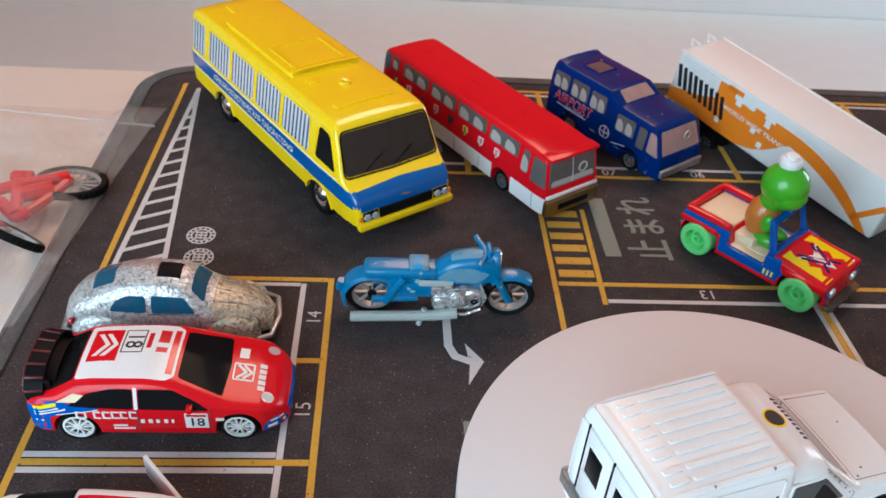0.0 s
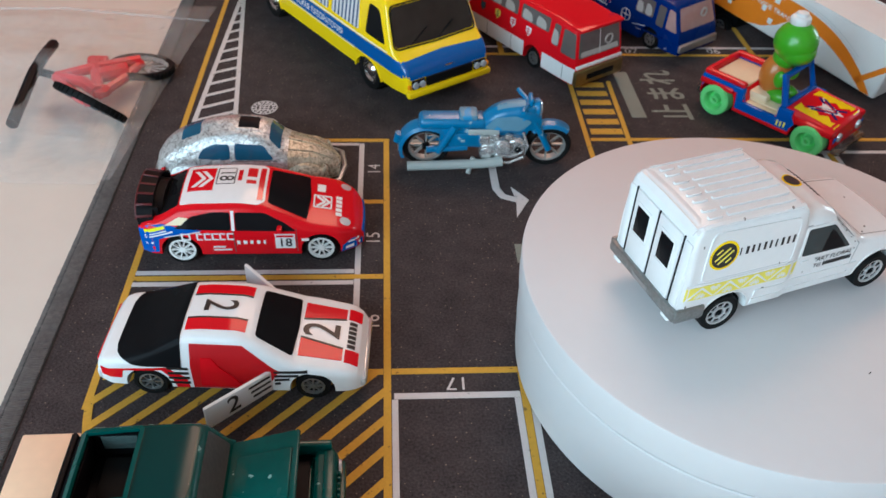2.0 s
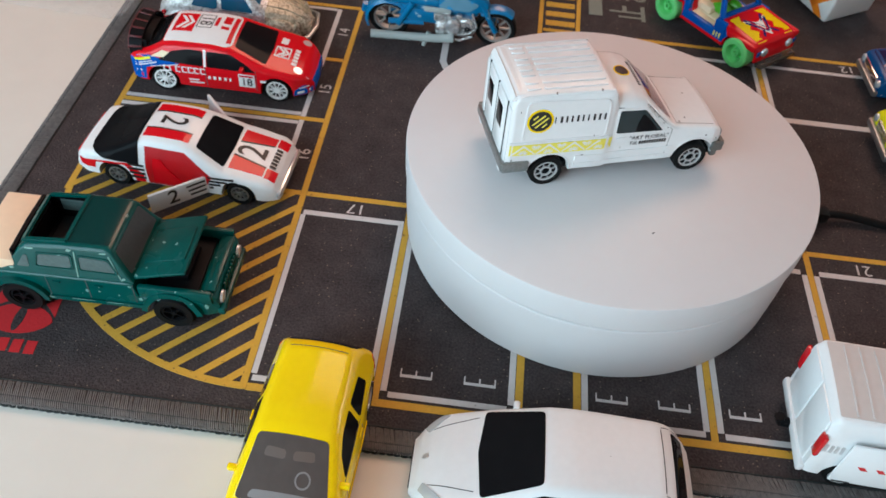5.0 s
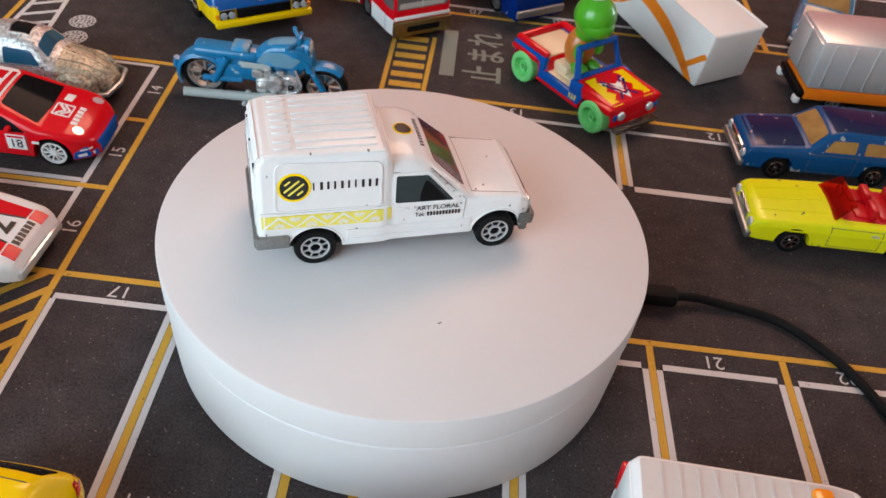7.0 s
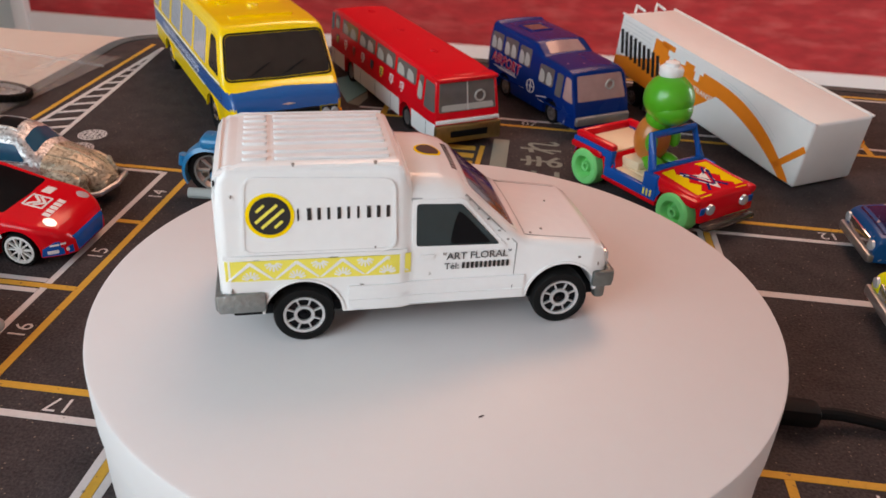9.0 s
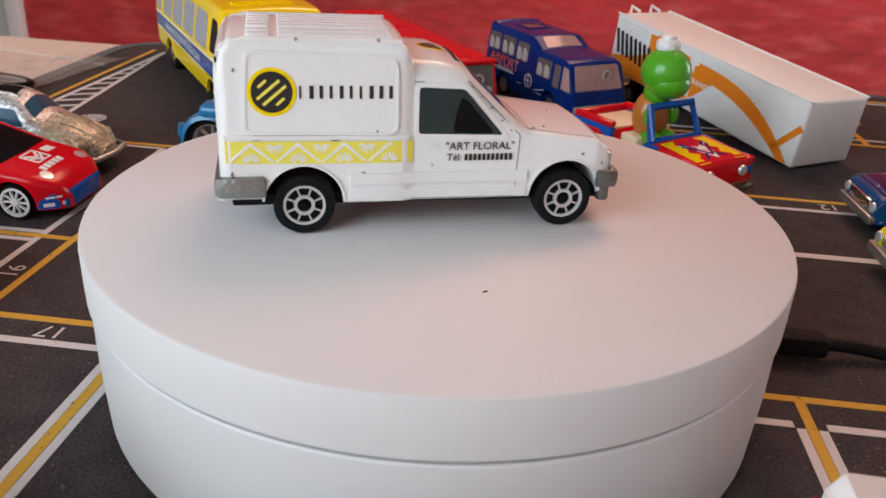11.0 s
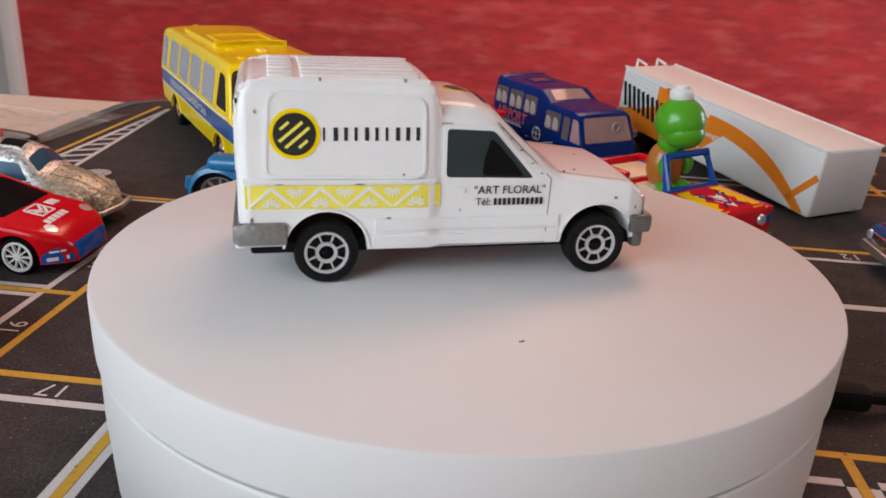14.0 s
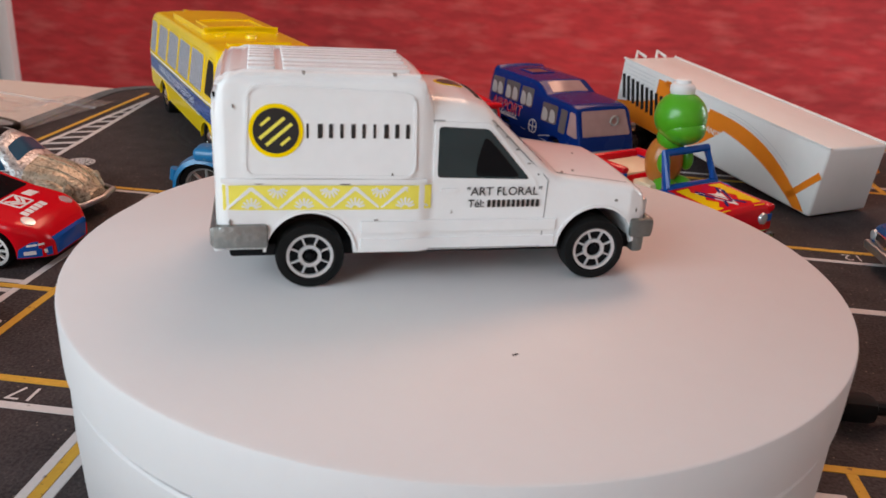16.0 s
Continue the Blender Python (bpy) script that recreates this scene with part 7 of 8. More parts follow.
for i, c in enumerate((INK, WHITEINK, REDPLASTIC, WHITEINK, INK, PALEYELLOW, WHITEINK, WHITEINK)):
    x = -50 + 11.4 * i
    both(rs, "crest", [[(x - 1.7, 19.2), (x + 1.7, 19.2), (x + 1.7, 16.6), (x, 14.8), (x - 1.7, 16.6)]], c, rb, "small shield print", 0.18)
    both(rs, "crest_mark", [bar(x - 1.2, 18.2 - 1.1 * q, x + 1.2, 18.4 - 1.1 * q, 0.45) for q in range(2 + i % 2)] + [bar(x + 0.4 - 0.8 * (i % 2), 18.8, x, 15.6, 0.5)], (PALEYELLOW, REDLENS, INK, REDLENS, TEAL, INK, REDLENS, REDLENS)[i], rb, "", 0.24)
for x in (-44, -8, 28):
    part("roof_mark", rs.lay(poly_bm([bar(x - 2.6, 0, x, 2.6, 0.5), bar(x, 2.6, x + 2.6, 0, 0.5), bar(x - 1.4, -0.8, x, 0.7, 0.4), bar(x, 0.7, x + 1.4, -0.8, 0.4)], 0), "top", 0.3, 0.5), RED, rb)

LB = 37.5
bb, bs = coach("toy_blue_minibus", "dark blue die-cast airport minibus with white-edged red lettering", at_mm(132.6, 236.8, 0, -55.6), LB, 15.2, 31.0, NAVY, None, (19.6, -20.0),
               [(-34.2, -24.4, 20.6, 28.6), (-22.4, -11.2, 20.2, 28.6), (-9.2, 0.4, 19.8, 28.2), (8.4, 19.6, 16.4, 24.4)],
               [(-37.5, 26), (-36.8, 31.6), (-34.4, 33.4), (-31.0, 32.2), (1.0, 31.8), (9.0, 27.4), (28.0, 26.6), (31.5, 25.4), (36.2, 14.0), (37.3, 11.0), (37.5, 7.0)], 0)
both(bs, "door_window", [rounded([(22.0, 14.2), (26.6, 13.8), (26.6, 23.8), (22.0, 24.2)], 0.8)], PANEGREY, bb)
PINKGLASS = glass("pinkish_window", srgb(168, 132, 126), 0.1)
part("windscreen", bs.lay(poly_bm([rounded([(-12.6, 14.6), (12.6, 14.6), (11.6, 24.6), (-11.6, 24.6)], 0.8)], 2), "nose", 0.15, 0.4), PINKGLASS, bb, "pinkish windscreen")
both(bs, "front_quarter_window", [rounded([(28.4, 14.6), (35.0, 13.8), (31.8, 23.6), (28.4, 24.2)], 0.8)], PINKGLASS, bb)
part("skylight", bs.lay(poly_bm([rounded([(2.0, -8.8), (8.2, -9.6), (8.2, 9.6), (2.0, 8.8)], 0.6)], 2), "top", 0.15, 0.4), PINKGLASS, bb, "slanted roof window")
part("roof_opening", bs.lay(poly_bm([rounded([(-24, -5), (-15, -5), (-15, 5), (-24, 5)], 0.6)], 2), "top", 0.15, 0.4), PANEGREY, bb, "square roof window")
part("roof_frame", bs.lay(poly_bm(loop_bars(rect(-24.8, -5.8, -14.2, 5.8), 0.8), 2), "top", 0.4, 0.6), NAVY, bb)
part("steering_wheel", lathe([(1.6, -0.3), (2.3, -0.3), (2.3, 0.3), (1.6, 0.3), (1.6, -0.3)], 16, "x", None, (34.6, 4.4, 20.6)), SEATGREY, bb)
words_on(bs, "side_lettering", "AIRPORT", 6.8, -19.6, 16.6, "right", WHITEINK, bb, -2, 0.1, 0.92, 0.18, 0.10)
words_on(bs, "side_lettering", "AIRPORT", 6.8, -19.6, 16.6, "right", REDLENS, bb, -2, 0.1, 0.92, 0.26, 0.02, "red block lettering")
both(bs, "script_strokes", [bar(-30, 13.2, -10, 12.4, 0.3)] + [bar(-24 + i * 1.5, 12.2, -23.4 + i * 1.5, 14.4 - 0.4 * (i % 2), 0.3) for i in range(9)], WHITEINK, bb, "", 0.2)
both(bs, "globe_print", loop_bars(circle(2.8, 12.2, 3.0, 16), 0.35) + [bar(-0.2, 12.2, 5.8, 12.2, 0.3), bar(2.8, 9.2, 2.8, 15.2, 0.3), bar(-6, 9.4, 14, 8.2, 0.3), bar(6, 8.8, 16, 11.0, 0.3)], WHITEINK, bb, "", 0.2)
part("front_bumper", block(36.6, 39.0, -14.2, 14.2, 4.6, 8.6, 0.8), ZINC, bb, "worn metal bumper and lamps")
both(bs, "side_crease", [bar(-36.5, 9.4, 36.0, 8.6, 0.7)], NAVY, bb, "", 0.5)


def trailer():
    a, p = -57.4, 6.1
    turn = Matrix.Rotation(radians(a), 4, "Z") @ Matrix.Rotation(radians(p), 4, "Y")
    corner = turn @ Vector((60.5, -15.6, 26.8))
    m = Matrix.Translation(Vector((226.6, 157.6, 27.6)) * S - corner * S) @ turn
    t = thing("toy_box_trailer", "white plastic semi-trailer with orange graphics, nose resting on the mat", "toy trailer", m)
    TRWHITE = material("white_trailer_plastic", (0.78, 0.76, 0.73), 0.4, 0, 0.03, 200, 0.0, 0.04)
    TRORANGE = material("orange_graphic_print", srgb(240, 132, 28), 0.42, 0, 0.05, 300, 0, 0.06)
    part("box_body", block(-60.5, 60.5, -15.6, 15.6, 0, 26.8, 1.3, 3), TRWHITE, t, "white box body")
    part("roof_lip", box(block(-60.7, 60.7, -15.8, -14.6, 26.4, 27.3, 0.3), -60.7, 60.7, 14.6, 15.8, 26.4, 27.3, 0.3), TRWHITE, t)
    for s in (-1, 1):

        def side(polys, mat, name, off, label=""):
            bm = bmesh.new()
            for q in polys:
                f = bm.faces.new([bm.verts.new(Vector((u, s * (15.6 + off), v)) * S) for u, v in q])
            return part(name, bm, mat, t, label)
        side([[(-60, 0.6), (-16, 0.6), (-7, 3.0), (0, 7.0), (6, 12.0), (10, 15.6), (8, 20.0), (-4, 20.6), (-16, 19.6), (-27, 18.0), (-34, 15.0), (-44, 11.0), (-60, 7.0)]], TRORANGE, "orange_field", 0.06, "orange graphic field")
        for q in (rect(-34, 15.5, -24, 24.6), rect(-24, 12.4, -12, 20.6), rect(-12, 16.0, -6, 22.6), rect(-29, 23.0, -20, 25.4), rect(0, 17, 5, 22)):
            side([q], TRORANGE, "orange_square", 0.08 + 0.004 * (q[0][0] > -25))
        side([rect(-22.6, 18.2, -19.4, 22.0), rect(-15.6, 20.2, -12.8, 23.8), rect(-10.4, 10.6, -7.8, 13.4), rect(-5.0, 17.0, -2.0, 20.8), rect(-4.8, 6.0, -2.2, 8.8), rect(-30, 4.6, -27.6, 7.4)], WHITEINK, "white_squares", 0.10)
        sweep = []
        for i in range(20):
            k0, k1 = i / 20, (i + 1) / 20
            f = lambda k: (2 + 56 * k, 22.0 - 21.0 * k ** 2.6)
            g = lambda k: (2 + 51 * k, 16.0 - 15.4 * k ** 2.2)
            sweep.append([f(k0), f(k1), g(k1), g(k0)])
        side(sweep, TRORANGE, "orange_sweep", 0.12)
        side([bar(49.0, 4.0, 60.0, 16.5, 2.6)], TRORANGE, "orange_tick", 0.12)
        for j in range(4):
            for pts in ([(-58 + 66 * k / 12, 24.6 - j * 1.7 - 2.4 * (k / 12) ** 2) for k in range(5)], [(10 + 44 * k / 10, 24.0 - j * 1.2 - (15 + j) * (k / 10) ** 2) for k in range(9)]):
                edge = [(u, v + 0.12) for u, v in pts] + [(u, v - 0.12) for u, v in pts[::-1]]
                side([edge], SILVER, "thin_line", 0.05 + 0.002 * j)
        for i in range(9):
            # bold black mark as plain slanted strokes
            x = -58.2 + i * 3.5
            side([bar(x, 20.2 - 0.3 * i, x + 3.4, 9.4 - 0.3 * i, 2.2)], INK, "black_stroke", 0.16, "bold black slanted stroke")
        bm = text_bm("WORLD WIDE TRANSPORT", 3.3, -6.0, 13.6, -1, 0, 0, 1.08, 0.03)
        for v in bm.verts:
            v.co = Vector((v.co.x if s < 0 else -12.0 - v.co.x, s * 15.78, v.co.y)) * S
        part("white_lettering", bm, WHITEINK, t, "white lettering")
        part("landing_leg", block(26, 29, s * 9 - 1.2, s * 9 + 1.2, -0.6, 0.4, 0.2), BLACK, t)
    part("bogie", block(-50, -24, -9.5, 9.5, -9.5, 0.2, 0.6), BLACK, t, "black wheel bogie")
    for x, z in ((-31.0, -10.4), (-44.0, -9.0)):
        for s in (1, -1):
            w = wheel(t, x, s * 11.6, 5.6, 4.6, 3.4, 6, ZINC, RUBBER, s)
            w.location.z = z * S
    part("rear_flap", tube([(-60, -9, 27.0), (-63.5, -6, 29.0), (-60, -3, 27.0)], 0.7), TRWHITE, t)
    part("rear_flap", tube([(-60, 3, 27.0), (-63.5, 6, 29.0), (-60, 9, 27.0)], 0.7), TRWHITE, t)


trailer()


SMOKY = glass("smoky_clear_plastic", srgb(176, 160, 150), 0.12, 0.5)


def beach_jeep():
    car = thing("toy_beach_jeep", "red and blue open-top toy jeep with pale green wheels", "toy car", at_mm(171.2, 142.4, 0, -50.0))
    bx = lambda name, *a, mat=RED, label="": part(name, block(*a), mat, car, label)
    # tub with raised sides
    sh = Shell([(-31, 12.5), (-30, 15.4), (-13.0, 15.8), (-10.6, 15.0), (-9.4, 10.4), (5.0, 10.2), (7.6, 15.0), (9.0, 16.4), (29.0, 14.8), (31.0, 13.0), (31.6, 8.0)],
               [(-31, 7.0), (-14, 6.0), (31.6, 6.4)], [(-31, 13.4), (-26, 14.4), (26, 14.4), (31.6, 13.4)], 10, 0.04, 1.3, 0.3, ((-22.1, 7.0, 8.6), (22.1, 7.0, 8.6)), 0.6, 0.05, 90)
    part("body", sh.body(), RED, car, "red plastic-edged tub")
    both(sh, "blue_side", [[(-30.6, 9.6), (-29.6, 12.8), (-13.0, 15.4), (-12.4, 9.0), (-11.0, 6.8), (12.0, 6.8), (14.6, 11.0), (12.0, 14.8), (8.4, 15.4), (4.8, 10.1), (-8.6, 10.1), (-11.0, 15.2), (-14.0, 15.6), (-30.4, 14.8)]], BLUE, car, "blue side stripe", 0.14)
    both(sh, "gold_strokes", [bar(5.6, 8.0, 6.6, 11.4, 0.7), bar(7.4, 8.0, 8.4, 11.4, 0.7), bar(9.0, 8.2, 10.0, 11.0, 0.6), bar(-5.0, 8.2, -2.6, 8.6, 0.6)], PALEYELLOW, car, "", 0.2)
    bx("rear_floor", -28.4, -11.8, -11.4, 11.4, 12.0, 16.3, 0.6, mat=CREAM, label="cream rear deck")
    for s in (1, -1):
        bx("rear_rail", -30.6, -10.4, min(s * 11.2, s * 14.4), max(s * 11.2, s * 14.4), 16.4, 19.0, 1.1)
        bx("rear_blue_panel", -30.8, -10.2, min(s * 12.0, s * 14.9), max(s * 12.0, s * 14.9), 13.8, 16.8, 0.5, mat=BLUE)
        bx("blue_sill", -13.0, 13.0, min(s * 12.8, s * 15.1), max(s * 12.8, s * 15.1), 6.8, 11.0, 0.6, mat=BLUE, label="blue sill panel")
        bx("red_sill_edge", -13.4, 13.6, min(s * 12.6, s * 15.4), max(s * 12.6, s * 15.4), 5.6, 7.2, 0.5)
        bx("pillar_base", 6.2, 12.8, min(s * 12.6, s * 15.0), max(s * 12.6, s * 15.0), 10.6, 16.2, 0.7, mat=BLUE)
        bx("rear_post", -13.4, -9.8, min(s * 12.6, s * 15.0), max(s * 12.6, s * 15.0), 10.6, 16.4, 0.7, mat=BLUE)
        for g, (gx, gz) in enumerate(((7.2, 8.0), (8.8, 8.0), (10.4, 8.2))):
            bx("gold_mark", gx, gx + 0.8, min(s * 15.0, s * 15.2), max(s * 15.0, s * 15.2), gz, gz + 2.4, 0.05, mat=PALEYELLOW)
        bx("sill_step", -9.4, 6.0, min(s * 8.0, s * 13.0), max(s * 8.0, s * 13.0), 8.0, 10.9, 0.6, mat=CREAM)
        bx("front_mudguard", 14.2, 31.0, min(s * 11.6, s * 15.8), max(s * 11.6, s * 15.8), 11.6, 14.6, 1.2)
        bx("rear_mudguard", -31.4, -14.6, min(s * 12.2, s * 15.8), max(s * 12.2, s * 15.8), 12.4, 15.2, 1.2)
    bx("tail_board", -31.2, -28.6, -13.2, 13.2, 13.6, 18.6, 1.0)
    bx("cabin_floor", -10.4, 7.0, -9.4, 9.4, 9.6, 11.4, 0.4, mat=CREAM, label="cream cabin floor")
    bx("seat", -10.8, -2.0, -9.0, 9.0, 11.0, 14.6, 1.0, mat=CREAM)
    frame = [(7.2, -12.4, 12.0), (7.4, -12.2, 16.6), (3.4, -10.4, 27.4), (3.4, 10.4, 27.4), (7.4, 12.2, 16.6), (7.2, 12.4, 12.0)]
    part("windscreen_frame", tube(frame, 1.5, 8), BLUE, car, "blue windscreen frame")
    part("windscreen_base", block(6.2, 9.0, -12.6, 12.6, 14.6, 17.4, 0.8), BLUE, car)
    zig = [(11.0, -11.0), (29.4, -11.4), (29.4, -6.0), (26.4, -8.2), (23.6, -5.0), (20.6, -7.6), (17.4, -4.6), (14.2, -7.4), (11.0, -5.2)]
    part("bonnet_zigzag", sh.lay(poly_bm([zig, [(u, -v) for u, v in zig][::-1]], 3), "top", 0.14, 0.3), YELLOW, car, "yellow zigzag print")
    star = [bar(14.0, -5.5, 27.0, 4.6, 1.0), bar(14.0, 5.5, 27.0, -4.6, 1.0), bar(16.0, -6.0, 24.8, 0, 1.4), bar(16.0, 6.0, 24.8, 0, 1.4)]
    part("bonnet_strokes_white", sh.lay(poly_bm([[(15.0, -6.6), (27.6, 0), (15.0, 6.6), (18.0, 0)]], 3), "top", 0.18, 0.3), WHITEINK, car)
    part("bonnet_strokes_blue", sh.lay(poly_bm(star, 0), "top", 0.22, 0.3), NAVY, car)
    part("bonnet_strokes_red", sh.lay(poly_bm([bar(17.0, -4.0, 24.0, -0.4, 0.7), bar(17.0, 4.0, 24.0, 0.4, 0.7)], 0), "top", 0.26, 0.3), REDLENS, car)
    part("front_bumper", block(31.0, 35.2, -12.4, 12.4, 4.0, 6.4, 1.2), SMOKY, car, "clear plastic bumper")
    part("rear_bumper", block(-34.0, -30.6, -11.6, 11.6, 5.0, 8.0, 1.2), SMOKY, car)
    for s in (1, -1):
        part("headlamp", lathe([(0.2, 0), (2.0, 0), (1.8, 0.9), (0.2, 1.2)], 16, "x", None, (31.4, s * 8.4, 10.6)), CLEARLENS, car)
        part("lamp_print", block(31.4, 31.8, min(s * 10.8, s * 13.2), max(s * 10.8, s * 13.2), 9.2, 11.8, 0.2), BLUE, car)
    part("chassis", block(-29, 29, -9.6, 9.6, 4.8, 8.0, 0.6), BLACK, car)
    for x in (-22.1, 22.1):
        for s in (1, -1):
            w = part("wheel", lathe([(0.3, -3.2), (3.0, -3.2), (3.0, -0.4), (0.3, -0.2)], 20, "y"), GREENPLASTIC, car)
            w.location = Vector((x, s * 13.2, 7.0)) * S
            if s < 0:
                w.rotation_euler = (0, 0, math.pi)
            part("tyre", lathe([(3.8, -3.6), (6.4, -3.6), (7.0, -2.8), (7.0, 2.6), (6.4, 3.4), (5.6, 3.6), (4.4, 3.5), (3.9, 2.4), (3.7, -0.4), (3.8, -3.6)], 28, "y"), GREENPLASTIC, w, "pale green plastic tyre")
            part("rim", lathe([(0.4, 0.2), (0.9, 0.2), (1.0, 2.4), (1.8, 2.6), (2.2, 0.2), (3.0, -0.2), (3.6, 1.0)], 20, "y"), GREENPLASTIC, w)


beach_jeep()


def toy_figure():
    """A plain seated plastic figure, one mesh with three plain plastics."""
    bm = bmesh.new()

    def ball(c, r, k, sx=1.0, sy=1.0, sz=1.0):
        old = set(bm.faces)
        q = bmesh.ops.create_uvsphere(bm, u_segments=24, v_segments=16, radius=1.0)
        for v in q["verts"]:
            v.co = Vector((c[0] + v.co.x * r * sx, c[1] + v.co.y * r * sy, c[2] + v.co.z * r * sz)) * S
        for f in set(bm.faces) - old:
            f.material_index = k

    ball((-2.6, 0, 20.8), 6.8, 1, 0.95, 1.0, 1.35)
    ball((1.6, 0, 37.4), 8.8, 0, 1.02, 1.0, 0.98)
    ball((3.6, 0, 34.0), 7.4, 0, 1.0, 1.04, 0.8)
    ball((-0.6, 0, 29.6), 5.2, 0, 1.0, 1.0, 1.0)
    for s in (1, -1):
        ball((3.0, s * 3.6, 13.6), 3.2, 0, 1.7, 0.9, 0.9)
        ball((2.4, s * 5.8, 22.0), 2.0, 0, 1.3, 0.9, 1.9)
    old = set(bm.faces)
    lathe([(0.2, 44.6), (3.6, 44.6), (4.2, 45.6), (4.2, 47.6), (3.4, 48.6), (0.2, 48.8)], 20, "z", bm, (0.6, 0, 0))
    lathe([(0.2, 48.6), (2.6, 48.6), (2.5, 49.8), (1.6, 50.2), (0.2, 50.2)], 16, "z", bm, (0.6, 0, 0))
    for f in set(bm.faces) - old:
        f.material_index = 2
    ob = part("toy_figure", bm, FROG, None, "", 60)
    for m in (BROWNPLASTIC, WHITEINK):
        ob.data.materials.append(m)
    a = radians(-50)
    ob.matrix_world = at_mm(171.2 - 3.0 * math.cos(a), 142.4 - 3.0 * math.sin(a), 0.6, -50.0)
    tagged(ob, "bright green plastic figure with white cap seated in the jeep", "toy figure")


toy_figure()


WORNBLUE = material("rubbed_blue_plastic", srgb(98, 142, 164), 0.45, 0.0, 0.15, 300, 0.2, 0.15, 0.1, srgb(40, 140, 190), 0.60)


def motorcycle():
    lean = 6.0
    bike = thing("toy_motorcycle", "sky blue worn plastic toy motorcycle on its stand", "toy motorcycle", at_mm(39.6, 111.0, 0, 0.0, lean, 0))
    DULLRIM = material("dull_grey_rim", (0.34, 0.33, 0.31), 0.45, 0.4)
    ENGINE = material("polished_engine_plating", (0.80, 0.80, 0.79), 0.2, 0.75, 0.1, 500, 1.4, 0.15)
    R = 9.4

    def spoked(x):
        w = part("wheel", lathe([(0.4, -1.6), (1.6, -1.6), (1.6, 1.6), (0.4, 1.6)], 14, "y"), BLACK, bike)
        w.location = Vector((x, 0, R)) * S
        part("tyre", lathe([(R - 2.3, -1.9), (R - 0.8, -2.3), (R, -1.3), (R, 1.3), (R - 0.8, 2.3), (R - 2.3, 1.9), (R - 2.3, -1.9)], 36, "y"), RUBBER, w)
        bm = lathe([(R - 3.0, -1.4), (R - 2.2, -1.6), (R - 2.2, 1.6), (R - 3.0, 1.4), (R - 3.0, -1.4)], 36, "y")
        for i in range(8):
            a = 2 * math.pi * i / 8
            box(bm, 1.2, R - 2.8, -0.5, 0.5, -0.34, 0.34, 0, 1, Matrix.Rotation(a, 4, "Y"))
        part("rim", bm, DULLRIM, w)

    spoked(24.4)
    spoked(-24.0)
    t = lambda name, pts, r, mat=SKYBLUE, label="", taper=None: part(name, tube(pts, r, 10, None, False, taper), mat, bike, label)

    def guard(cx, a0, a1, rad, wide, name):
        bm = bmesh.new()
        rows = []
        for a in np.linspace(radians(a0), radians(a1), 16):
            rows.append([bm.verts.new(Vector((cx + (rad + dr) * math.cos(a), y, R + (rad + dr) * math.sin(a))) * S) for y, dr in ((-wide, -1.4), (-wide * 0.8, 0), (0, 0.5), (wide * 0.8, 0), (wide, -1.4), (wide * 0.7, -0.8), (0, -0.4), (-wide * 0.7, -0.8))])
        for p, q in zip(rows, rows[1:]):
            for i in range(8):
                bm.faces.new((p[i], p[(i + 1) % 8], q[(i + 1) % 8], q[i]))
        bm.faces.new(rows[0])
        bm.faces.new(rows[-1])
        part(name, bm, SKYBLUE, bike, "blue mudguard")

    guard(24.4, 48, 132, 11.0, 2.8, "front_mudguard")
    guard(-24.0, 35, 205, 10.8, 3.8, "rear_mudguard")
    part("seat", block(-27.0, -1.0, -4.0, 4.0, 19.0, 23.6, 1.8, 3), SKYBLUE, bike, "long blue seat")
    part("seat_pad", block(-11.5, -4.5, -3.4, 3.4, 23.2, 25.4, 0.8), WORNBLUE, bike, "rubbed grey-blue pad")
    tank = Shell([(-4.0, 20.5), (-2.5, 23.0), (1.0, 26.4), (5.0, 28.4), (12.0, 29.6), (16.5, 29.2), (19.0, 27.4), (20.0, 24.0)], [(-4.0, 18.6), (20.0, 19.6)], [(-4.0, 3.0), (2, 4.6), (14, 5.2), (20.0, 3.6)], 24.0, 0.1, 2.4, 0.6, (), 1.2, 0.0, 40)
    part("tank", tank.body(), SKYBLUE, bike, "worn blue fuel tank")
    both(tank, "worn_patch", [rounded([(-2.0, 20.0), (12.0, 19.8), (16.5, 24.0), (10.0, 26.6), (2.0, 25.6)], 1.6)], WORNBLUE, bike, "grey-blue patch where the paint has gone", 0.12)
    part("worn_top", tank.lay(poly_bm([rounded([(2.6, -2.2), (13.0, -2.6), (15.0, 0.6), (9.0, 2.6), (3.0, 1.6)], 1.0)], 2), "top", 0.12, 0.3), WORNBLUE, bike)
    part("centre_body", block(-19.0, -1.0, -3.2, 3.2, 9.6, 20.0, 1.6), SKYBLUE, bike)
    part("frame_beam", block(-2, 16, -2.4, 2.4, 15.0, 21.0, 1.2), SKYBLUE, bike)
    for s in (1, -1):
        part("side_cover", block(-16.0, -2.0, s * 3.2 - 1.2, s * 3.2 + 1.2, 11.0, 18.0, 1.4), SKYBLUE, bike)
        part("tank_badge", block(-8.0, 4.0, s * 4.4 - 0.5, s * 4.4 + 0.5, 17.4, 20.0, 0.5), GREYPLASTIC, bike)
        t("rear_shock", [(-19.5, s * 4.2, 9.0), (-13.0, s * 4.2, 21.0)], 1.4)
        t("fork", [(24.4, s * 3.2, R), (19.0, s * 3.2, 20.0), (15.0, s * 3.2, 27.0)], 1.3)
        t("swing_arm", [(-24.0, s * 3.4, R), (-8.0, s * 3.4, 10.6)], 1.3)
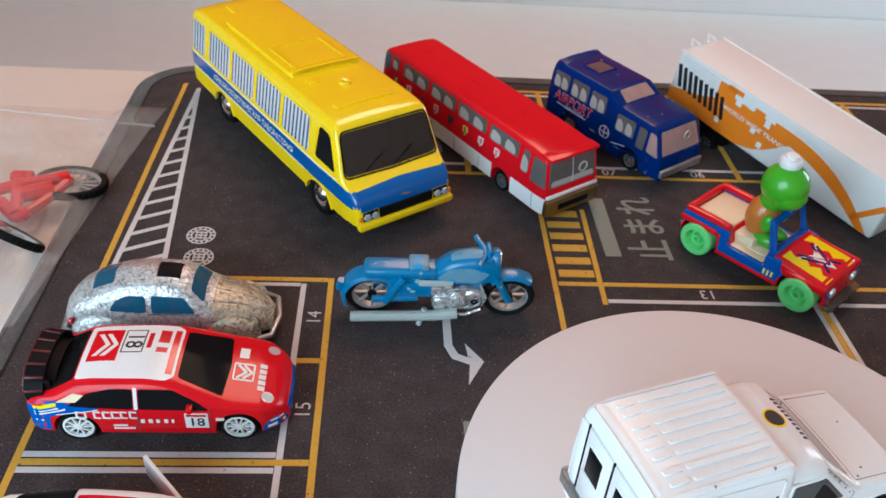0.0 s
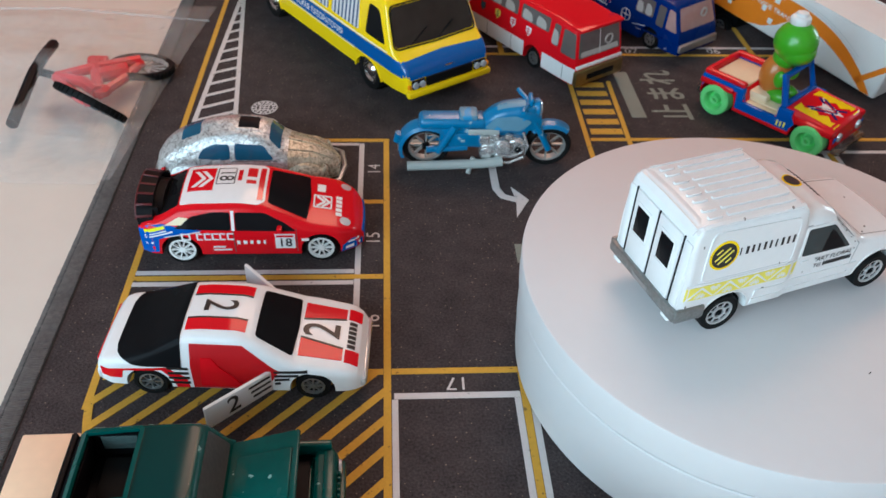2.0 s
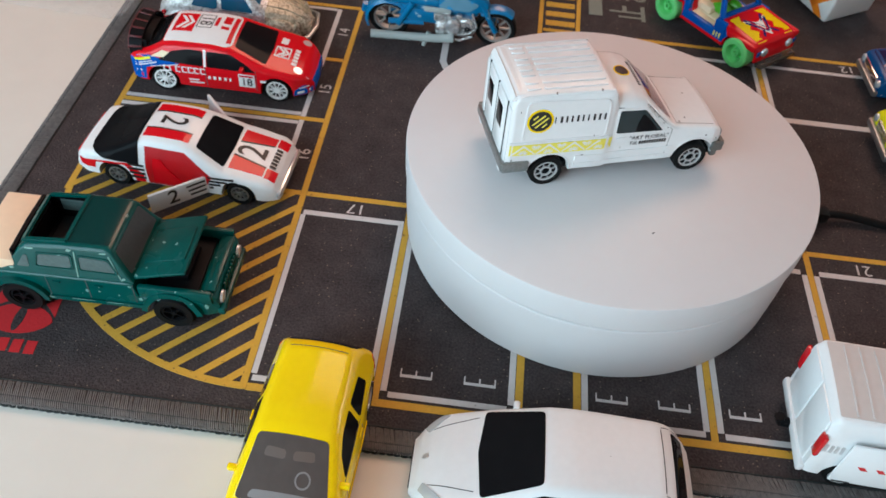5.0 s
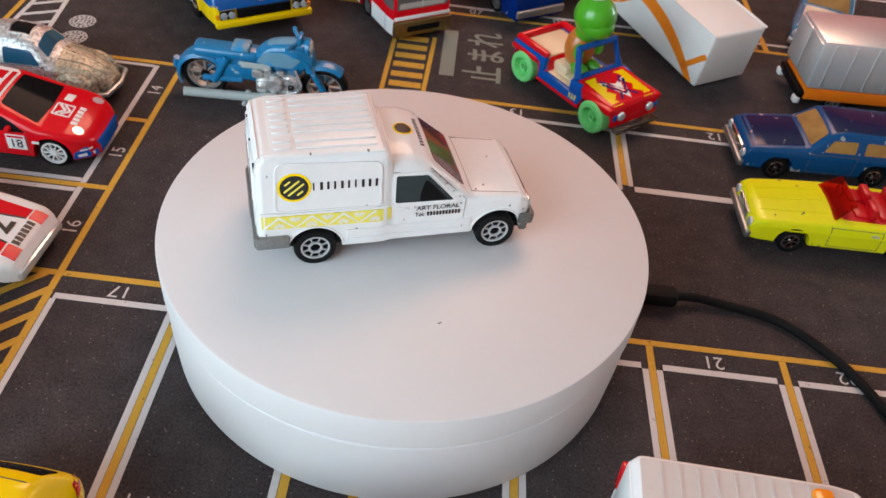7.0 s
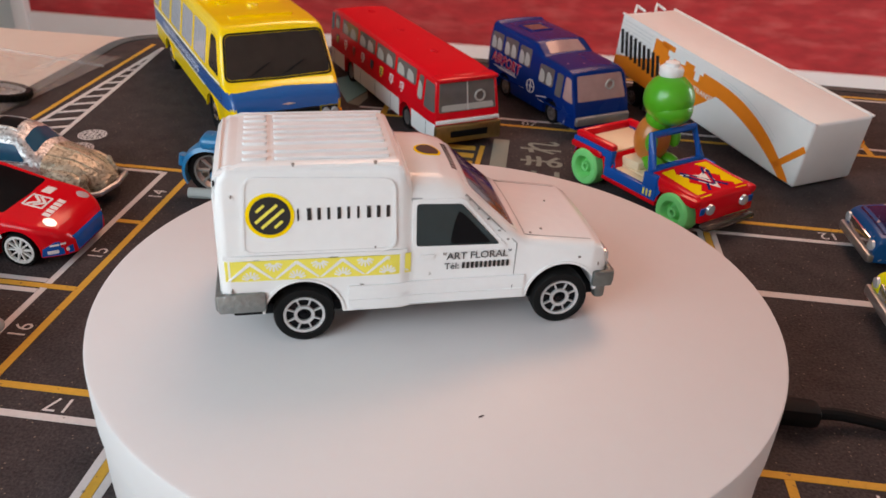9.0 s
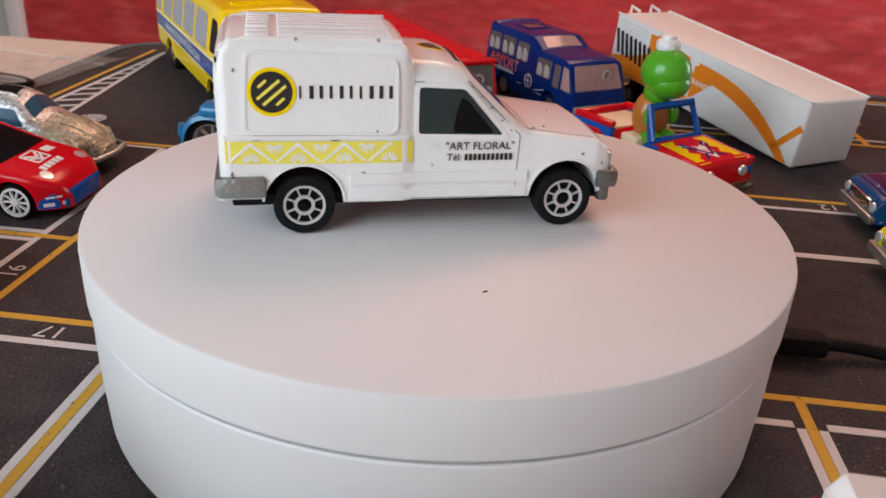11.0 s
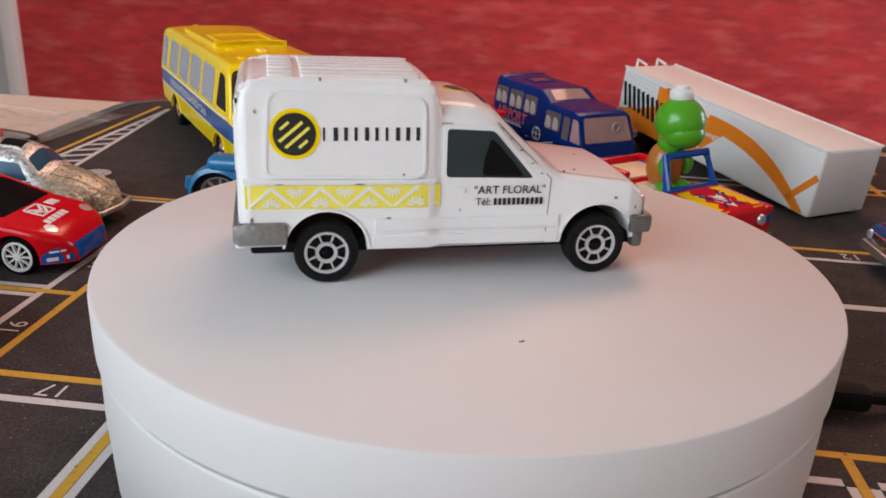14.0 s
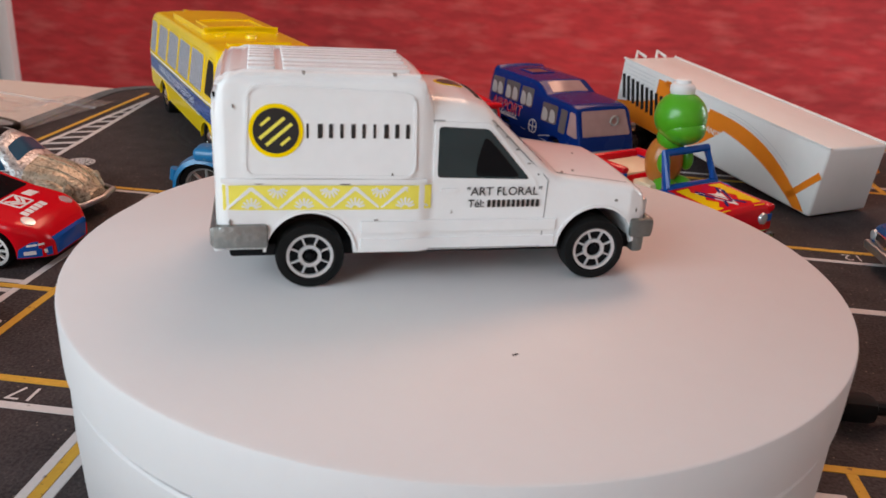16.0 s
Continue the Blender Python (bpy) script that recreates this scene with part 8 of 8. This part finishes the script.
        part("engine_cylinder", lathe([(0.3, 0), (3.4, 0), (3.4, 1.0), (2.7, 1.0), (2.7, 1.8), (3.4, 1.8), (3.4, 2.8), (2.7, 2.8), (2.7, 3.6), (3.3, 3.6), (2.6, 5.0), (0.3, 5.2)] if s > 0 else [(0.3, 0), (3.4, 0), (3.4, -1.0), (2.7, -1.0), (2.7, -1.8), (3.4, -1.8), (3.4, -2.8), (2.7, -2.8), (2.7, -3.6), (3.3, -3.6), (2.6, -5.0), (0.3, -5.2)], 18, "y", None, (5.6, s * 3.0, 12.6)), ENGINE, bike, "chromed engine cylinder")
        t("handlebar_grip", [(12.4, s * 5.2, 30.2), (11.6, s * 7.6, 30.2)], 0.9)
        t("exhaust", [(6.0, s * 6.4, 5.8), (-2.0, s * 6.8, 5.0), (-16.0, s * 6.8, 4.4), (-31.5, s * 6.8, 3.8)], 1.9, GREYPLASTIC, "pale grey exhaust pipe")
    part("crankcase", block(-3.0, 13.0, -4.6, 4.6, 5.0, 12.0, 1.6), ENGINE, bike, "chromed crankcase")
    part("gearbox", block(-4.6, 4.0, -4.0, 4.0, 11.0, 17.8, 1.2), ENGINE, bike)
    part("crank_cover", lathe([(0.3, -5.6), (3.0, -5.4), (3.6, -4.6), (4.6, -4.4), (4.8, 4.4), (3.6, 4.6), (3.0, 5.4), (0.3, 5.6)], 20, "y", None, (10.8, 0, 11.6)), ENGINE, bike)
    for s in (1, -1):
        for q in ((-3.6, 0.4, 13.6, 17.2), (1.2, 4.0, 15.4, 18.2), (6.4, 9.4, 15.8, 18.0), (-2.4, 1.8, 6.4, 10.6), (3.2, 6.0, 5.8, 8.4)):
            part("engine_boss", block(q[0], q[1], min(s * 3.6, s * 5.6), max(s * 3.6, s * 5.6), q[2], q[3], 0.7), ENGINE, bike)
        t("crash_bar", [(-3.0, s * 5.6, 4.8), (9.0, s * 5.8, 4.6), (14.6, s * 5.2, 7.0), (15.8, s * 4.6, 12.0), (13.4, s * 3.4, 18.0)], 0.6, ENGINE)
        part("dark_port", lathe([(0.2, s * 5.5), (1.3, s * 5.75), (1.3, s * 5.4)], 12, "y", None, (11.8, 0, 11.0)), BLACK, bike)
    part("headlamp", lathe([(0.3, -3.0), (2.6, -2.6), (3.6, -0.6), (3.7, 0.8), (3.2, 1.2), (0.3, 1.6)], 20, "x", None, (18.0, 0, 27.4)), SKYBLUE, bike)
    part("headlamp_lens", lathe([(0.3, 0), (3.2, 0), (2.6, 0.8), (0.3, 1.2)], 20, "x", None, (19.1, 0, 27.4)), CLEARLENS, bike)
    t("handlebar", [(12.2, -5.6, 30.2), (14.2, -2.4, 29.6), (14.2, 2.4, 29.6), (12.2, 5.6, 30.2)], 0.9)
    part("fork_crown", block(12.8, 17.2, -4.2, 4.2, 25.0, 29.8, 1.0), SKYBLUE, bike)
    part("windshield_stub", block(14.6, 16.2, -2.8, 2.8, 29.4, 32.6, 0.6), SKYBLUE, bike)
    t("tail_lamp", [(-34.6, 0, 15.0), (-35.4, 0, 11.0)], 1.5)
    t("stand", [(-5.5, -5.4, 7.0), (-7.4, -7.6, 0.9)], 1.0, GREYPLASTIC, "grey side stand")


motorcycle()

# ---- the toy bicycle in its plastic bag ----
bicycle = thing("toy_bicycle", "red toy mountain bike with black tyres lying in a plastic bag", "toy bicycle", at_mm(0, 0, 0))
PALERIM = material("pale_spoke_plastic", (0.42, 0.42, 0.40), 0.5)


def bike_wheel(x, y, z, rx, ry, r=14.0, normal=None):
    w = part("wheel", lathe([(0.4, -1.2), (1.6, -1.2), (1.6, 1.2), (0.4, 1.2)], 14), PALERIM, bicycle)
    w.matrix_basis = at_mm(x, y, z, 0, rx, ry)
    if normal:
        w.matrix_basis = at_mm(x, y, z) @ normal.to_track_quat("Z", "Y").to_matrix().to_4x4()
    bm = lathe([(r - 2.4, -1.4), (r - 0.4, -1.6), (r, -0.8), (r, 0.8), (r - 0.4, 1.6), (r - 2.4, 1.4), (r - 2.4, -1.4)], 40)
    for i in range(40):
        box(bm, r - 0.3, r + 0.4, -0.35, 0.35, -1.2, 1.2, 0, 1, Matrix.Rotation(2 * math.pi * i / 40, 4, "Z"))
    part("tyre", bm, RUBBER, w)
    bm = lathe([(r - 3.0, -0.9), (r - 2.3, -0.9), (r - 2.3, 0.9), (r - 3.0, 0.9), (r - 3.0, -0.9)], 40)
    for i in range(14):
        box(bm, 1.2, r - 2.8, -0.2, 0.2, -0.25, 0.25, 0, 1, Matrix.Rotation(2 * math.pi * i / 14, 4, "Z"))
    part("rim", bm, PALERIM, w)


BIKERED = material("bright_red_plastic", srgb(220, 14, 34), 0.3)
bike_wheel(-110.5, 181.0, 4.6, -8, 6)
bike_wheel(-121.0, 139.5, 10.2, 0, 0, 15.0, Vector((0.45, 0.6, 0.66)))
for name, pts, r in (("top_tube", [(-110.5, 181, 8), (-128, 172, 9), (-142, 163, 9)], 1.8), ("down_tube", [(-122, 152, 8), (-130, 160, 8), (-142, 163, 9)], 2.1), ("seat_tube", [(-122, 152, 7), (-126, 166, 9), (-129, 178, 9)], 1.8),
                     ("chain_stay", [(-110.5, 181, 6.5), (-115, 166, 6.5), (-122, 152, 6.5)], 1.5), ("front_fork", [(-142, 163, 9), (-134, 153, 8), (-123, 142, 9)], 1.7), ("swing_link", [(-114, 172, 8), (-126, 166, 8)], 2.6)):
    part(name, tube(pts, r * 1.35), BIKERED, bicycle)
part("crank", lathe([(0.3, -1.2), (3.6, -1.2), (3.6, 1.2), (0.3, 1.2)], 18, "z", None, (-120.5, 153, 8)), BIKERED, bicycle)
part("saddle", block(-133, -124, 176.5, 181.5, 7.2, 10.4, 1.2), BIKERED, bicycle)
part("handlebar", tube([(-154, 198, 7), (-151.5, 178, 11), (-150, 160, 12), (-149.5, 128, 7)], 2.4), BLACK, bicycle, "black handlebar")
part("stem", tube([(-142, 163, 9.5), (-151, 165, 11)], 1.7), BLACK, bicycle)

BAGFILM = bpy.data.materials.new("clear_bag_film")
BAGFILM.use_nodes = True
_n, _l = BAGFILM.node_tree.nodes, BAGFILM.node_tree.links
_p, _tr, _mx, _no = _n["Principled BSDF"], _n.new("ShaderNodeBsdfTransparent"), _n.new("ShaderNodeMixShader"), _n.new("ShaderNodeTexNoise")
_p.inputs["Base Color"].default_value, _p.inputs["Roughness"].default_value = (0.78, 0.77, 0.76, 1), 0.12
_no.inputs["Scale"].default_value, _no.inputs["Detail"].default_value = 22, 2.5
_mr = _n.new("ShaderNodeMapRange")
_mr.inputs["To Min"].default_value, _mr.inputs["To Max"].default_value = 0.08, 0.30
_l.new(_no.outputs["Fac"], _mr.inputs["Value"])
_l.new(_mr.outputs[0], _mx.inputs["Fac"])
_l.new(_tr.outputs[0], _mx.inputs[1])
_l.new(_p.outputs[0], _mx.inputs[2])
_l.new(_mx.outputs[0], _n["Material Output"].inputs["Surface"])
_bp = _n.new("ShaderNodeBump")
_bp.inputs["Strength"].default_value, _bp.inputs["Distance"].default_value = 0.5, 0.002
_l.new(_no.outputs["Fac"], _bp.inputs["Height"])
_l.new(_bp.outputs[0], _p.inputs["Normal"])


def bag():
    b = thing("plastic_bag", "clear crumpled zip bag lying over the mat edge", "plastic bag", at_mm(0, 0, 0))

    def film(z_of, nu=60, nv=54):
        bm = bmesh.new()
        grid = []
        for i in range(nu + 1):
            row = []
            for j in range(nv + 1):
                u, v = i / nu, j / nv
                # corners: back right, back left, front right, front left
                right = Vector((-88 - 17 * (1 - v) ** 0.8, 98 + 156 * v))
                left = Vector((-232 + 10 * v, 104 + 156 * v))
                p = left.lerp(right, u)
                row.append(bm.verts.new(Vector((p.x, p.y, z_of(p.x, p.y, u, v))) * S))
            grid.append(row)
        for i in range(nu):
            for j in range(nv):
                bm.faces.new((grid[i][j], grid[i + 1][j], grid[i + 1][j + 1], grid[i][j + 1]))
        return bm

    def hump(x, y, u, v):
        edge = min(u, 1 - u, v, 1 - v)
        k = min(1.0, edge / 0.14)
        d = math.exp(-(((x + 130) / 42) ** 2 + ((y - 165) / 36) ** 2))
        cr = noise.noise(Vector((x * 0.035, y * 0.05, 1.7))) * 5.0 + noise.noise(Vector((x * 0.11, y * 0.09, 4.1))) * 2.0
        base = 0.7 if x > -110 else -1.6
        return base + max(0.0, k * (5.0 + 12.5 * d + cr)) + (0.5 if x > -106 else 0)

    part("upper_film", film(hump), BAGFILM, b)
    part("zip_strip", tube([(-89.5, 236, 1.4), (-120, 236, 4.0), (-160, 237, 7.0), (-200, 238, 6.0), (-222, 240, 0.2)], 0.6), BAGFILM, b)


bag()
